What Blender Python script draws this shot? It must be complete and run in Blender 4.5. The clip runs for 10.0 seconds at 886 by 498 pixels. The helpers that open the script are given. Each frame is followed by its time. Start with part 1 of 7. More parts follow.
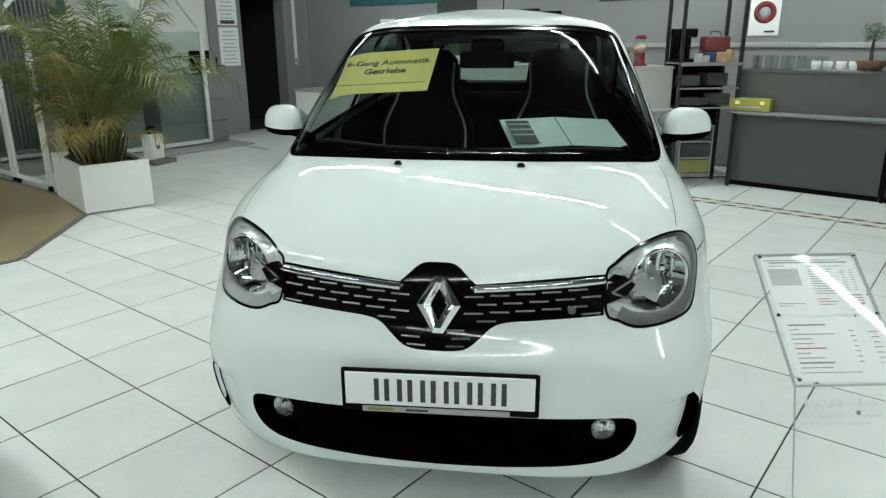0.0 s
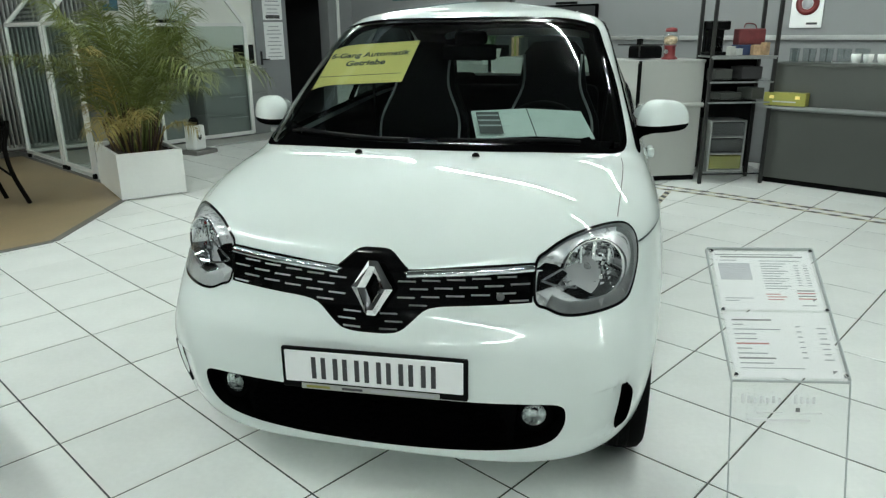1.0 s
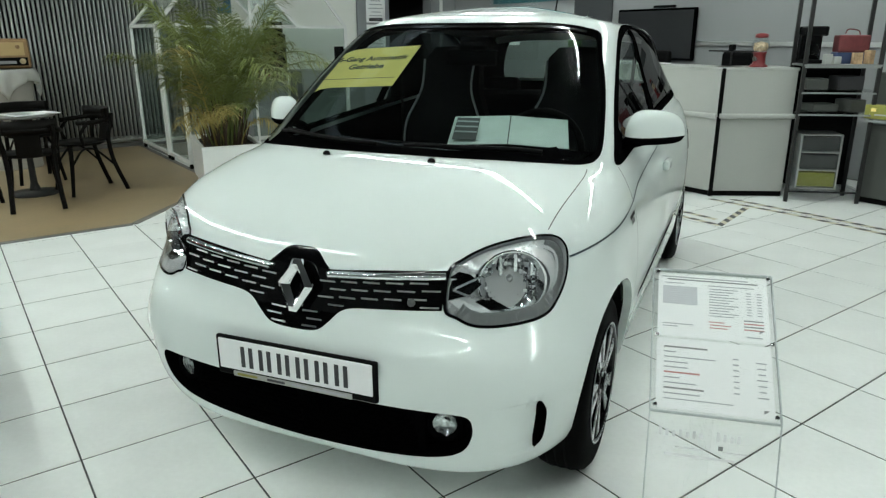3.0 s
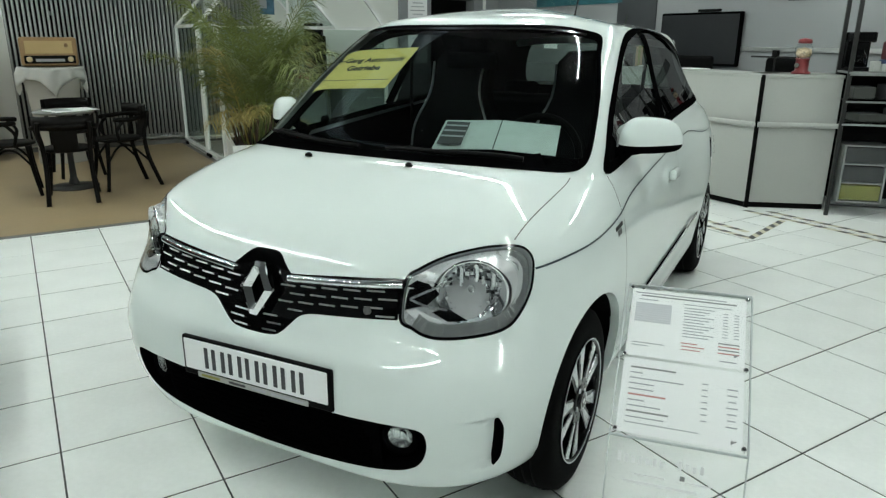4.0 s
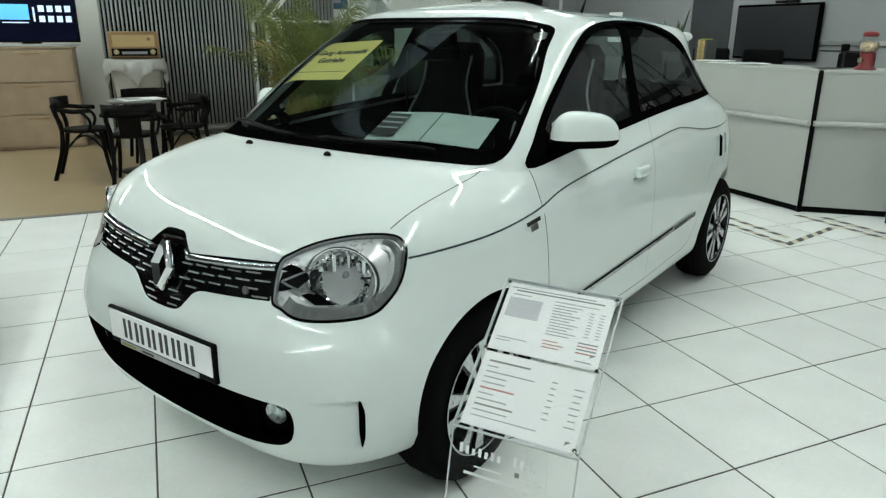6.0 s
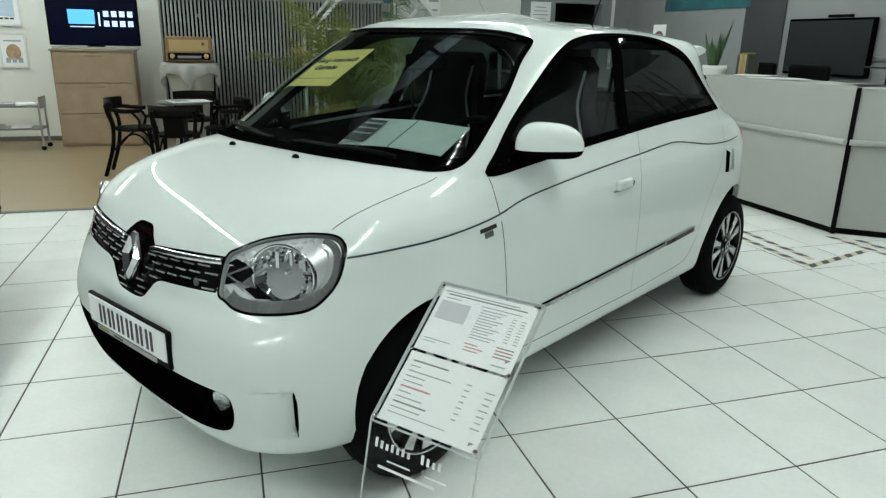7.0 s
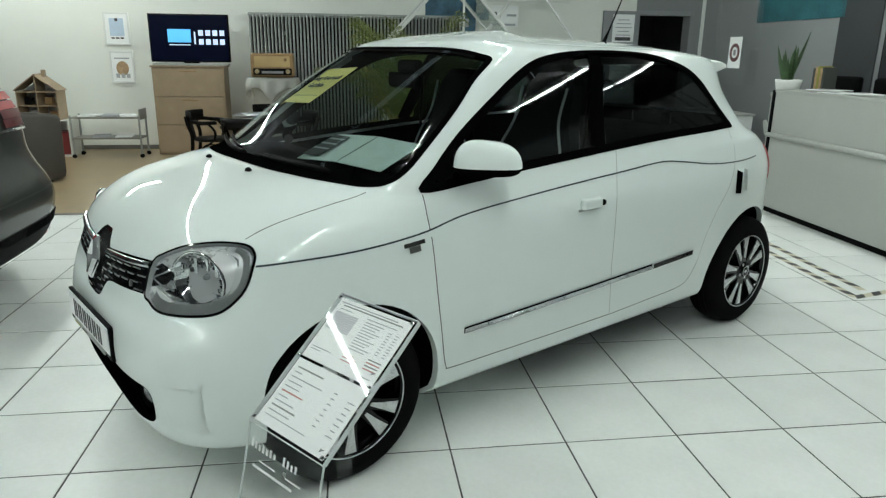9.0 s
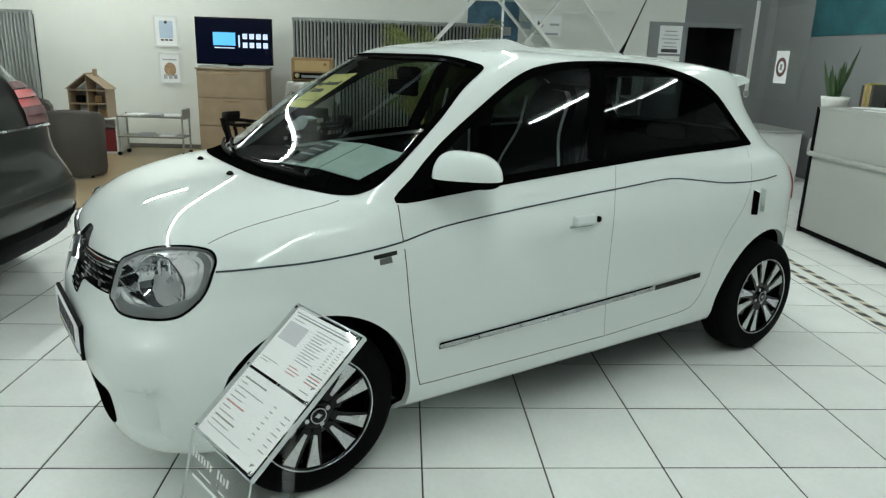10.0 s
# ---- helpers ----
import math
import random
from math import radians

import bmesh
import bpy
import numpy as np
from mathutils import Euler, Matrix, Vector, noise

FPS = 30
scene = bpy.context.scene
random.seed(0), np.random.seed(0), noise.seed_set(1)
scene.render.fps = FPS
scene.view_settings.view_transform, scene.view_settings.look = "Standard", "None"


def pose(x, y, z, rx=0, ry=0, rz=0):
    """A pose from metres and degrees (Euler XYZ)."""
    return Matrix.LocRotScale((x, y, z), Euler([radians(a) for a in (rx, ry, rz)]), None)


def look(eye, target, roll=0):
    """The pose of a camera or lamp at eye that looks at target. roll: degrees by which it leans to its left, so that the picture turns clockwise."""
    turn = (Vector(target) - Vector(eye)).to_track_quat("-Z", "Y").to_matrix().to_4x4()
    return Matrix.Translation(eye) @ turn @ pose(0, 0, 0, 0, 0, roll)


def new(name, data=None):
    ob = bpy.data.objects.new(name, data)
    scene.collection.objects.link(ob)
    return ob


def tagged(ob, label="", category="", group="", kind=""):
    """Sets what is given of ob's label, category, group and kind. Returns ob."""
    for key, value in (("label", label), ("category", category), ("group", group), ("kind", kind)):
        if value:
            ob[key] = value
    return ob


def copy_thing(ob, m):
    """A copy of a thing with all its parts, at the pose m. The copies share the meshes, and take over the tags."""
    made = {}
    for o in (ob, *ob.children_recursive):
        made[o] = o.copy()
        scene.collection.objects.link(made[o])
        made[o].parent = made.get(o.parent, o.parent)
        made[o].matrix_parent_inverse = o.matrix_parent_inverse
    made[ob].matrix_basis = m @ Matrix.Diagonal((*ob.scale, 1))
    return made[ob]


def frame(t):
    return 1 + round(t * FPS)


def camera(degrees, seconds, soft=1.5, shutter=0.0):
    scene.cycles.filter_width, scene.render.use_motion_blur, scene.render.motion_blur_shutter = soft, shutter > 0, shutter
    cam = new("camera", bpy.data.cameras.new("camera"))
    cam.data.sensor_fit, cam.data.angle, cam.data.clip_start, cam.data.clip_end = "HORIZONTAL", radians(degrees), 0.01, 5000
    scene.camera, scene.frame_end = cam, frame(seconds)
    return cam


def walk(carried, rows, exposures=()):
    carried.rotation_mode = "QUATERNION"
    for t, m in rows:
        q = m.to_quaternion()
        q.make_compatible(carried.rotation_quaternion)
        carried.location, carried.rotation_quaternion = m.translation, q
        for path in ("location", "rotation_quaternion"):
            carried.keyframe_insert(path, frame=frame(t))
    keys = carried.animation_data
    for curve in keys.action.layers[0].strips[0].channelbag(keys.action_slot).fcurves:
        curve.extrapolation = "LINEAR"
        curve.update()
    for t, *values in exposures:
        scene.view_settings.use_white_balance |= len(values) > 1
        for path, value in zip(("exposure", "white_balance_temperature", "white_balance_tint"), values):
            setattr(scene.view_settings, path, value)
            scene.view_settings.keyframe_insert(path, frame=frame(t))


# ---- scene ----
cam = camera(65.5, 10.0, soft=1.3)
PATH = [
    (0, (0.267, -1.637, 1.399), (-0.01, 0.255, 0.813), -0.4),
    (0.5, (0.452, -1.64, 1.391), (0.054, 0.228, 0.799), -0.5),
    (1, (0.605, -1.631, 1.388), (0.165, 0.226, 0.789), -0.6),
    (1.5, (0.684, -1.543, 1.385), (0.189, 0.297, 0.776), -0.5),
    (2, (0.764, -1.489, 1.393), (0.186, 0.329, 0.793), -0.4),
    (2.5, (0.968, -1.486, 1.399), (0.28, 0.295, 0.801), -0.5),
    (3.8, (1.282, -1.349, 1.389), (0.407, 0.354, 0.808), 0.5),
    (4, (1.319, -1.305, 1.393), (0.416, 0.381, 0.809), 0.4),
    (4.5, (1.486, -1.245, 1.392), (0.499, 0.389, 0.797), -0.1),
    (5, (1.67, -1.228, 1.4), (0.617, 0.362, 0.798), 0.3),
    (5.5, (1.769, -1.134, 1.383), (0.678, 0.431, 0.784), 0.4),
    (6, (1.853, -1.009, 1.392), (0.704, 0.514, 0.791), 0.3),
    (7.5, (2.261, -0.733, 1.404), (0.909, 0.626, 0.835), 1.2),
    (8, (2.299, -0.597, 1.413), (0.895, 0.712, 0.85), 0.5),
    (8.5, (2.422, -0.491, 1.419), (0.963, 0.76, 0.866), 0.3),
    (9, (2.597, -0.421, 1.432), (1.083, 0.764, 0.88), 0.7),
    (9.5, (2.661, -0.307, 1.424), (1.097, 0.817, 0.884), 0.9),
    (10, (2.686, -0.171, 1.437), (1.083, 0.899, 0.902), 1.9),
]
walk(cam, [(t, look(eye, target, roll)) for t, eye, target, roll in PATH],
     [(0.0, 0.0), (6.0, -0.01), (7.5, -0.08), (8.5, -0.12), (10.0, -0.12)])

# ---- world and lamps ----
TURN = 59.7                                   # the tiled floor and the walls stand at this angle to the car
ROOM = pose(0, 0, 0, 0, 0, TURN)
world = bpy.data.worlds.new("night")
scene.world = world
world.use_nodes = True
world.node_tree.nodes["Background"].inputs[0].default_value = (0.02, 0.025, 0.035, 1)
world.node_tree.nodes["Background"].inputs[1].default_value = 0.3


def room(u, v, z=0.0, turn=0.0):
    """A pose by the room's own axes: u along the tiles to the back, v to the wall with the radiators."""
    return ROOM @ pose(u, v, z, 0, 0, turn)


# ---- materials ----
def nodes_of(name):
    m = bpy.data.materials.new(name)
    m.use_nodes = True
    return m, m.node_tree, m.node_tree.nodes["Principled BSDF"]


def mat(name, colour, rough=0.5, metal=0.0, coat=0.0, vary=0.06, scale=3.0, fine=60.0, bump=0.0, spec=0.5, coat_rough=0.03,
        rough_vary=0.06, random_piece=0.0):
    """A surface with stains at one scale and grain at another."""
    m, t, b = nodes_of(name)
    n, l = t.nodes, t.links
    pos = n.new("ShaderNodeTexCoord")
    big, small = n.new("ShaderNodeTexNoise"), n.new("ShaderNodeTexNoise")
    big.inputs["Scale"].default_value, small.inputs["Scale"].default_value = scale, fine
    big.inputs["Detail"].default_value, small.inputs["Detail"].default_value = 4, 3
    l.new(pos.outputs["Object"], big.inputs["Vector"])
    l.new(pos.outputs["Object"], small.inputs["Vector"])
    mix = n.new("ShaderNodeMix")
    mix.data_type = "FLOAT"
    mix.inputs[0].default_value = 0.35
    l.new(big.outputs["Fac"], mix.inputs[2])
    l.new(small.outputs["Fac"], mix.inputs[3])
    ramp = n.new("ShaderNodeMapRange")
    ramp.inputs[1].default_value, ramp.inputs[2].default_value = 0.3, 0.7
    ramp.inputs[3].default_value, ramp.inputs[4].default_value = 1 - vary, 1 + vary
    l.new(mix.outputs[0], ramp.inputs[0])
    fac = ramp.outputs[0]
    if random_piece:
        info = n.new("ShaderNodeObjectInfo")
        r = n.new("ShaderNodeMapRange")
        r.inputs[3].default_value, r.inputs[4].default_value = 1 - random_piece, 1 + random_piece
        l.new(info.outputs["Random"], r.inputs[0])
        times = n.new("ShaderNodeMath")
        times.operation = "MULTIPLY"
        l.new(fac, times.inputs[0])
        l.new(r.outputs[0], times.inputs[1])
        fac = times.outputs[0]
    hue = n.new("ShaderNodeHueSaturation")
    hue.inputs["Color"].default_value = (*colour, 1)
    l.new(fac, hue.inputs["Value"])
    l.new(hue.outputs[0], b.inputs["Base Color"])
    rr = n.new("ShaderNodeMapRange")
    rr.inputs[3].default_value, rr.inputs[4].default_value = max(0.0, rough - rough_vary), min(1.0, rough + rough_vary)
    l.new(mix.outputs[0], rr.inputs[0])
    l.new(rr.outputs[0], b.inputs["Roughness"])
    b.inputs["Metallic"].default_value = metal
    b.inputs["Coat Weight"].default_value = coat
    b.inputs["Coat Roughness"].default_value = coat_rough
    b.inputs["Specular IOR Level"].default_value = spec
    if bump:
        bp = n.new("ShaderNodeBump")
        bp.inputs["Strength"].default_value, bp.inputs["Distance"].default_value = bump, 0.002
        l.new(small.outputs["Fac"], bp.inputs["Height"])
        l.new(bp.outputs[0], b.inputs["Normal"])
    return m


def glass(name, tint=(0.9, 0.95, 0.93), rough=0.0, edge=0.95, ior=1.45):
    """A thin pane: it lets light straight through, tinted, and mirrors by its Fresnel gloss."""
    m, t, b = nodes_of(name)
    n, l = t.nodes, t.links
    clear, gloss, face, join = (n.new("ShaderNodeBsdfTransparent"), n.new("ShaderNodeBsdfGlossy"), n.new("ShaderNodeLayerWeight"),
                                n.new("ShaderNodeMixShader"))
    power, spread = n.new("ShaderNodeMath"), n.new("ShaderNodeMapRange")
    power.operation = "POWER"
    power.inputs[1].default_value = 5.0
    f0 = ((ior - 1) / (ior + 1)) ** 2
    spread.inputs[3].default_value, spread.inputs[4].default_value = f0, edge
    clear.inputs[0].default_value = (*tint, 1)
    gloss.inputs["Roughness"].default_value = rough
    face.inputs["Blend"].default_value = 0.5
    l.new(face.outputs["Facing"], power.inputs[0])
    l.new(power.outputs[0], spread.inputs[0])
    l.new(spread.outputs[0], join.inputs[0])
    l.new(clear.outputs[0], join.inputs[1])
    l.new(gloss.outputs[0], join.inputs[2])
    l.new(join.outputs[0], n["Material Output"].inputs["Surface"])
    return m


def glow(name, colour, strength):
    m, t, b = nodes_of(name)
    b.inputs["Base Color"].default_value = (*colour, 1)
    b.inputs["Emission Color"].default_value = (*colour, 1)
    b.inputs["Emission Strength"].default_value = strength
    b.inputs["Roughness"].default_value = 0.15
    b.inputs["Specular IOR Level"].default_value = 0.1
    return m


M = dict(
    paint=mat("white_car_paint", (0.80, 0.865, 0.845), 0.6, coat=1.0, vary=0.01, fine=300, coat_rough=0.012, spec=0.05),
    black_gloss=mat("gloss_black_plastic", (0.002, 0.002, 0.0022), 0.10, spec=0.28, vary=0.1),
    black=mat("matt_black_plastic", (0.003, 0.003, 0.0032), 0.6, vary=0.2, bump=0.2, fine=400, spec=0.06),
    black_trim=mat("dull_black_trim", (0.002, 0.002, 0.0022), 0.8, vary=0.2, spec=0.0),
    rubber=mat("tyre_rubber", (0.005, 0.005, 0.005), 0.75, vary=0.25, bump=0.3, fine=200, spec=0.03),
    chrome=mat("chrome", (0.75, 0.76, 0.77), 0.06, metal=1.0, vary=0.03),
    alloy=mat("machined_alloy", (0.62, 0.63, 0.64), 0.28, metal=1.0, vary=0.05, fine=200),
    grey_plastic=mat("grey_lamp_bezel", (0.66, 0.67, 0.68), 0.25, metal=0.2, vary=0.06),
    seam_pale=mat("pale_panel_gap", (0.34, 0.36, 0.35), 0.6, vary=0.1),
    guide=mat("pale_light_guide", (0.80, 0.82, 0.82), 0.25, vary=0.03),
    dash=mat("silver_grille_dash", (0.55, 0.56, 0.56), 0.3, metal=0.3, vary=0.05),
    seam_mid=mat("grey_panel_gap", (0.12, 0.125, 0.125), 0.6, vary=0.1),
    seam=mat("dark_panel_gap", (0.02, 0.022, 0.022), 0.6, vary=0.1),
    stripe=mat("dark_blue_pinstripe", (0.03, 0.05, 0.06), 0.35, vary=0.1),
    cabin=mat("dark_cabin_cloth", (0.006, 0.006, 0.007), 0.85, vary=0.3, bump=0.4, fine=500, spec=0.1),
    trim_light=mat("light_seat_piping", (0.30, 0.31, 0.32), 0.7, vary=0.1),
    paper=mat("white_paper", (0.94, 0.95, 0.95), 0.55, vary=0.02),
    ink=mat("dark_ink", (0.05, 0.05, 0.055), 0.6),
    ink_grey=mat("grey_ink", (0.42, 0.43, 0.46), 0.6),
    ink_pale=mat("pale_grey_ink", (0.62, 0.63, 0.66), 0.6),
    ink_red=mat("red_ink", (0.58, 0.28, 0.28), 0.6),
    ink_mid=mat("dark_grey_ink", (0.30, 0.305, 0.31), 0.6),
    yellow=mat("yellow_paper", (0.98, 0.80, 0.27), 0.6, vary=0.04),
    wall=mat("white_wall_paint", (0.84, 0.85, 0.80), 0.7, vary=0.04, scale=0.8, bump=0.1, fine=220),
    grey_wall=mat("grey_wall_paint", (0.24, 0.248, 0.255), 0.65, vary=0.05, scale=0.8, bump=0.1, fine=220),
    dark_wall=mat("dark_grey_panel", (0.035, 0.038, 0.042), 0.5, vary=0.1),
    ceiling=mat("dark_ceiling_paint", (0.05, 0.052, 0.055), 0.8, vary=0.05),
    # tile sides coloured dark so that the joints stay dark at low views
    joint_side=mat("dark_tile_edge", (0.06, 0.062, 0.06), 0.8, vary=0.2),
    tile=mat("white_floor_tile", (0.86, 0.88, 0.86), 0.32, vary=0.06, scale=3.2, fine=45, random_piece=0.03, rough_vary=0.08),
    grout=mat("dark_grout", (0.055, 0.058, 0.055), 0.8, vary=0.2),
    vinyl=mat("brown_vinyl_floor", (0.36, 0.27, 0.155), 0.34, vary=0.13, scale=2.2, fine=35),
    strip=mat("grey_edge_strip", (0.17, 0.165, 0.155), 0.45, vary=0.1),
    white_lac=mat("white_lacquer", (0.78, 0.79, 0.77), 0.35, vary=0.03),
    off_lac=mat("light_grey_laminate", (0.39, 0.40, 0.378), 0.5, vary=0.03),
    dark_lac=mat("dark_grey_laminate", (0.050, 0.054, 0.049), 0.5, vary=0.06),
    steel=mat("brushed_steel", (0.45, 0.46, 0.46), 0.35, metal=1.0, vary=0.1),
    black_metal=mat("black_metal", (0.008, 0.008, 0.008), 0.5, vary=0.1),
    wood=mat("light_oak", (0.34, 0.252, 0.165), 0.5, vary=0.14, scale=6, fine=90),
    walnut=mat("walnut_veneer", (0.30, 0.185, 0.085), 0.35, vary=0.2, scale=12, fine=90),
    dark_wood=mat("black_stained_wood", (0.0035, 0.003, 0.0026), 0.5, vary=0.2, spec=0.08),
    cloth=mat("white_tablecloth", (0.80, 0.80, 0.77), 0.85, vary=0.04, bump=0.3, fine=300),
    taupe=mat("taupe_upholstery", (0.062, 0.056, 0.049), 0.9, vary=0.12, bump=0.4, fine=300),
    leaf=mat("palm_leaf", (0.135, 0.165, 0.040), 0.5, vary=0.6, scale=2.0, fine=30),
    leaf_dry=mat("dry_palm_leaf", (0.30, 0.24, 0.07), 0.6, vary=0.4, scale=2.0),
    leaf_dark=mat("sansevieria_leaf", (0.045, 0.09, 0.035), 0.45, vary=0.4, scale=14),
    soil=mat("dark_soil", (0.035, 0.024, 0.016), 0.95, vary=0.4, bump=1.0, fine=70),
    dark_car=mat("grey_metallic_paint", (0.016, 0.017, 0.017), 0.45, metal=0.3, coat=0.9, vary=0.04, spec=0.3, coat_rough=0.02),
    red=mat("red_plastic", (0.17, 0.020, 0.022), 0.35, vary=0.1),
    tail_red=mat("red_lamp_lens", (0.40, 0.012, 0.012), 0.3, coat=0.0, spec=0.15, vary=0.1),
    green_box=mat("yellow_green_box", (0.27, 0.26, 0.05), 0.5, vary=0.08),
    teal=mat("teal_picture", (0.02, 0.10, 0.12), 0.5, vary=0.5, scale=2.5),
    rad=mat("radiator_paint", (0.338, 0.351, 0.338), 0.4, vary=0.05),
    tape_black=mat("black_tape", (0.02, 0.02, 0.02), 0.4),
    tape_cream=mat("cream_tape", (0.66, 0.62, 0.48), 0.45),
    # near-black colour, stands in for the back room's lack of light
    dim=mat("painted_dim_surface", (0.03, 0.03, 0.032), 0.8, vary=0.2),
    lens=glass("clear_lens", (0.93, 0.95, 0.95), 0.0, ior=1.5),
    car_glass=glass("tinted_car_glass", (0.66, 0.74, 0.71), 0.0, 0.8, ior=1.5),
    dark_glass=glass("privacy_car_glass", (0.10, 0.115, 0.115), 0.0, 0.5, ior=1.25),
    pane=glass("clear_pane", (0.88, 0.93, 0.91), 0.0, ior=1.35),
    dull_acrylic=glass("dull_clear_acrylic", (0.99, 0.995, 0.995), 0.25, 0.3, ior=1.1),
    acrylic=glass("clear_acrylic", (0.996, 0.998, 0.998), 0.0, ior=1.25),
    tube=glow("fluorescent_tube", (0.90, 1.0, 0.945), 112.0),
)


# ---- mesh helpers ----
def part(name, bm, material, parent=None, label="", at=None, smooth=False):
    """Links a bmesh as one mesh object, under a thing or a part."""
    me = bpy.data.meshes.new(name)
    bm.to_mesh(me)
    bm.free()
    if material:
        me.materials.append(M[material])
    if smooth:
        me.shade_smooth()
    ob = new(name, me)
    if parent:
        ob.parent = parent
    if at is not None:
        ob.matrix_basis = at
    if label:
        ob["label"] = label
    return ob


def thing(name, at, label, category, group="", kind=""):
    e = new(name)
    e.empty_display_size = 0.1
    e.matrix_basis = at
    return tagged(e, label, category, group, kind)


def box(size, at=(0, 0, 0), bevel=0.0, bm=None, turn=None, seg=2):
    """A block with its base centre at at."""
    bm = bm or bmesh.new()
    m = Matrix.Translation((at[0], at[1], at[2] + size[2] / 2))
    if turn is not None:
        m = m @ turn
    r = bmesh.ops.create_cube(bm, size=1, matrix=m @ Matrix.Diagonal((*size, 1)))
    if bevel:
        es = {e for v in r["verts"] for e in v.link_edges}
        bmesh.ops.bevel(bm, geom=list(es), offset=bevel, segments=seg, affect="EDGES", profile=0.5)
    return bm


def rod(a, b, r, bm=None, seg=10, r2=None, caps=True):
    bm = bm or bmesh.new()
    a, b = Vector(a), Vector(b)
    m = Matrix.Translation((a + b) / 2) @ (b - a).to_track_quat("Z", "Y").to_matrix().to_4x4()
    bmesh.ops.create_cone(bm, cap_ends=caps, segments=seg, radius1=r, radius2=r if r2 is None else r2, depth=(b - a).length, matrix=m)
    return bm


def tube(points, r, bm=None, seg=8, closed=False):
    """A round bar along points; r may be a list."""
    bm = bm or bmesh.new()
    pts = [Vector(p) for p in points]
    n = len(pts)
    rs = r if isinstance(r, (list, tuple)) else [r] * n
    rows = []
    ref = None
    for i, p in enumerate(pts):
        d = (pts[(i + 1) % n] - pts[i - 1]) if closed else (pts[min(i + 1, n - 1)] - pts[max(i - 1, 0)])
        d.normalize()
        if ref is None:
            ref = Vector((0, 0, 1)) if abs(d.z) < 0.9 else Vector((1, 0, 0))
        side = d.cross(ref).normalized()
        ref = side.cross(d).normalized()
        rows.append([bm.verts.new(p + rs[i] * (math.cos(k * math.tau / seg) * side + math.sin(k * math.tau / seg) * ref)) for k in range(seg)])
    for i in range(n if closed else n - 1):
        a, b = rows[i], rows[(i + 1) % n]
        for k in range(seg):
            f = bm.faces.new((a[k], b[k], b[(k + 1) % seg], a[(k + 1) % seg]))
            f.smooth = True
    if not closed:
        bm.faces.new(rows[0])
        bm.faces.new(rows[-1][::-1])
    return bm


def lathe(profile, seg=32, bm=None, smooth=True):
    """A turned body about z from (radius, height) pairs."""
    bm = bm or bmesh.new()
    rows = []
    for r, z in profile:
        if r < 1e-5:
            rows.append([bm.verts.new((0, 0, z))])
        else:
            rows.append([bm.verts.new((r * math.cos(k * math.tau / seg), r * math.sin(k * math.tau / seg), z)) for k in range(seg)])
    for a, b in zip(rows, rows[1:]):
        for k in range(seg):
            q = [a[k % len(a)], a[(k + 1) % len(a)], b[(k + 1) % len(b)], b[k % len(b)]]
            q = list(dict.fromkeys(q))
            if len(q) > 2:
                f = bm.faces.new(q)
                f.smooth = smooth
    return bm


def slab(outline, depth, bm=None, axis="z", at=(0, 0, 0)):
    """A flat outline drawn in two axes and given a depth along the third."""
    bm = bm or bmesh.new()

    def put(p, d):
        q = {"z": (p[0], p[1], d), "y": (p[0], d, p[1]), "x": (d, p[0], p[1])}[axis]
        return bm.verts.new((q[0] + at[0], q[1] + at[1], q[2] + at[2]))
    low, high = [put(p, 0) for p in outline], [put(p, depth) for p in outline]
    n = len(outline)
    fs = [bm.faces.new(low[::-1]), bm.faces.new(high)]
    for i in range(n):
        fs.append(bm.faces.new((low[i], low[(i + 1) % n], high[(i + 1) % n], high[i])))
    bmesh.ops.recalc_face_normals(bm, faces=fs)
    return bm


def spline(points, per=8, closed=False):
    """Points of a smooth curve through points."""
    p = [np.array(q, float) for q in points]
    n = len(p)
    out = []
    for i in range(n if closed else n - 1):
        if closed:
            a, b, c, d = p[i - 1], p[i], p[(i + 1) % n], p[(i + 2) % n]
        else:
            b, c = p[i], p[i + 1]
            a = p[i - 1] if i else 2 * b - c
            d = p[i + 2] if i + 2 < n else 2 * c - b
        for k in range(per):
            t = k / per
            out.append(0.5 * (2 * b + (c - a) * t + (2 * a - 5 * b + 4 * c - d) * t * t + (3 * b - a - 3 * c + d) * t ** 3))
    if not closed:
        out.append(p[-1])
    return out


def writing(text, size, parent, material, at, label="", name="lettering", depth=0.0006, spread=1.0, spacing=1.0, bold=0.0):
    """Raised letters as a mesh, made from the built-in font."""
    cu = bpy.data.curves.new(name, "FONT")
    cu.body, cu.size, cu.extrude, cu.align_x, cu.space_character = text, size, depth, "CENTER", spacing
    cu.offset = bold
    tmp = bpy.data.objects.new("tmp", cu)
    scene.collection.objects.link(tmp)
    bpy.context.view_layer.update()
    me = bpy.data.meshes.new_from_object(tmp.evaluated_get(bpy.context.evaluated_depsgraph_get()))
    bpy.data.objects.remove(tmp)
    bpy.data.curves.remove(cu)
    me.materials.clear()
    me.materials.append(M[material])
    ob = new(name, me)
    ob.parent = parent
    ob.matrix_basis = at @ Matrix.Diagonal((spread, 1, 1, 1))
    if label:
        ob["label"] = label
    return ob

# ---- the room ----
U0, U1, V0, V1, HIGH = -8.0, 6.7, -7.0, 8.15, 3.25


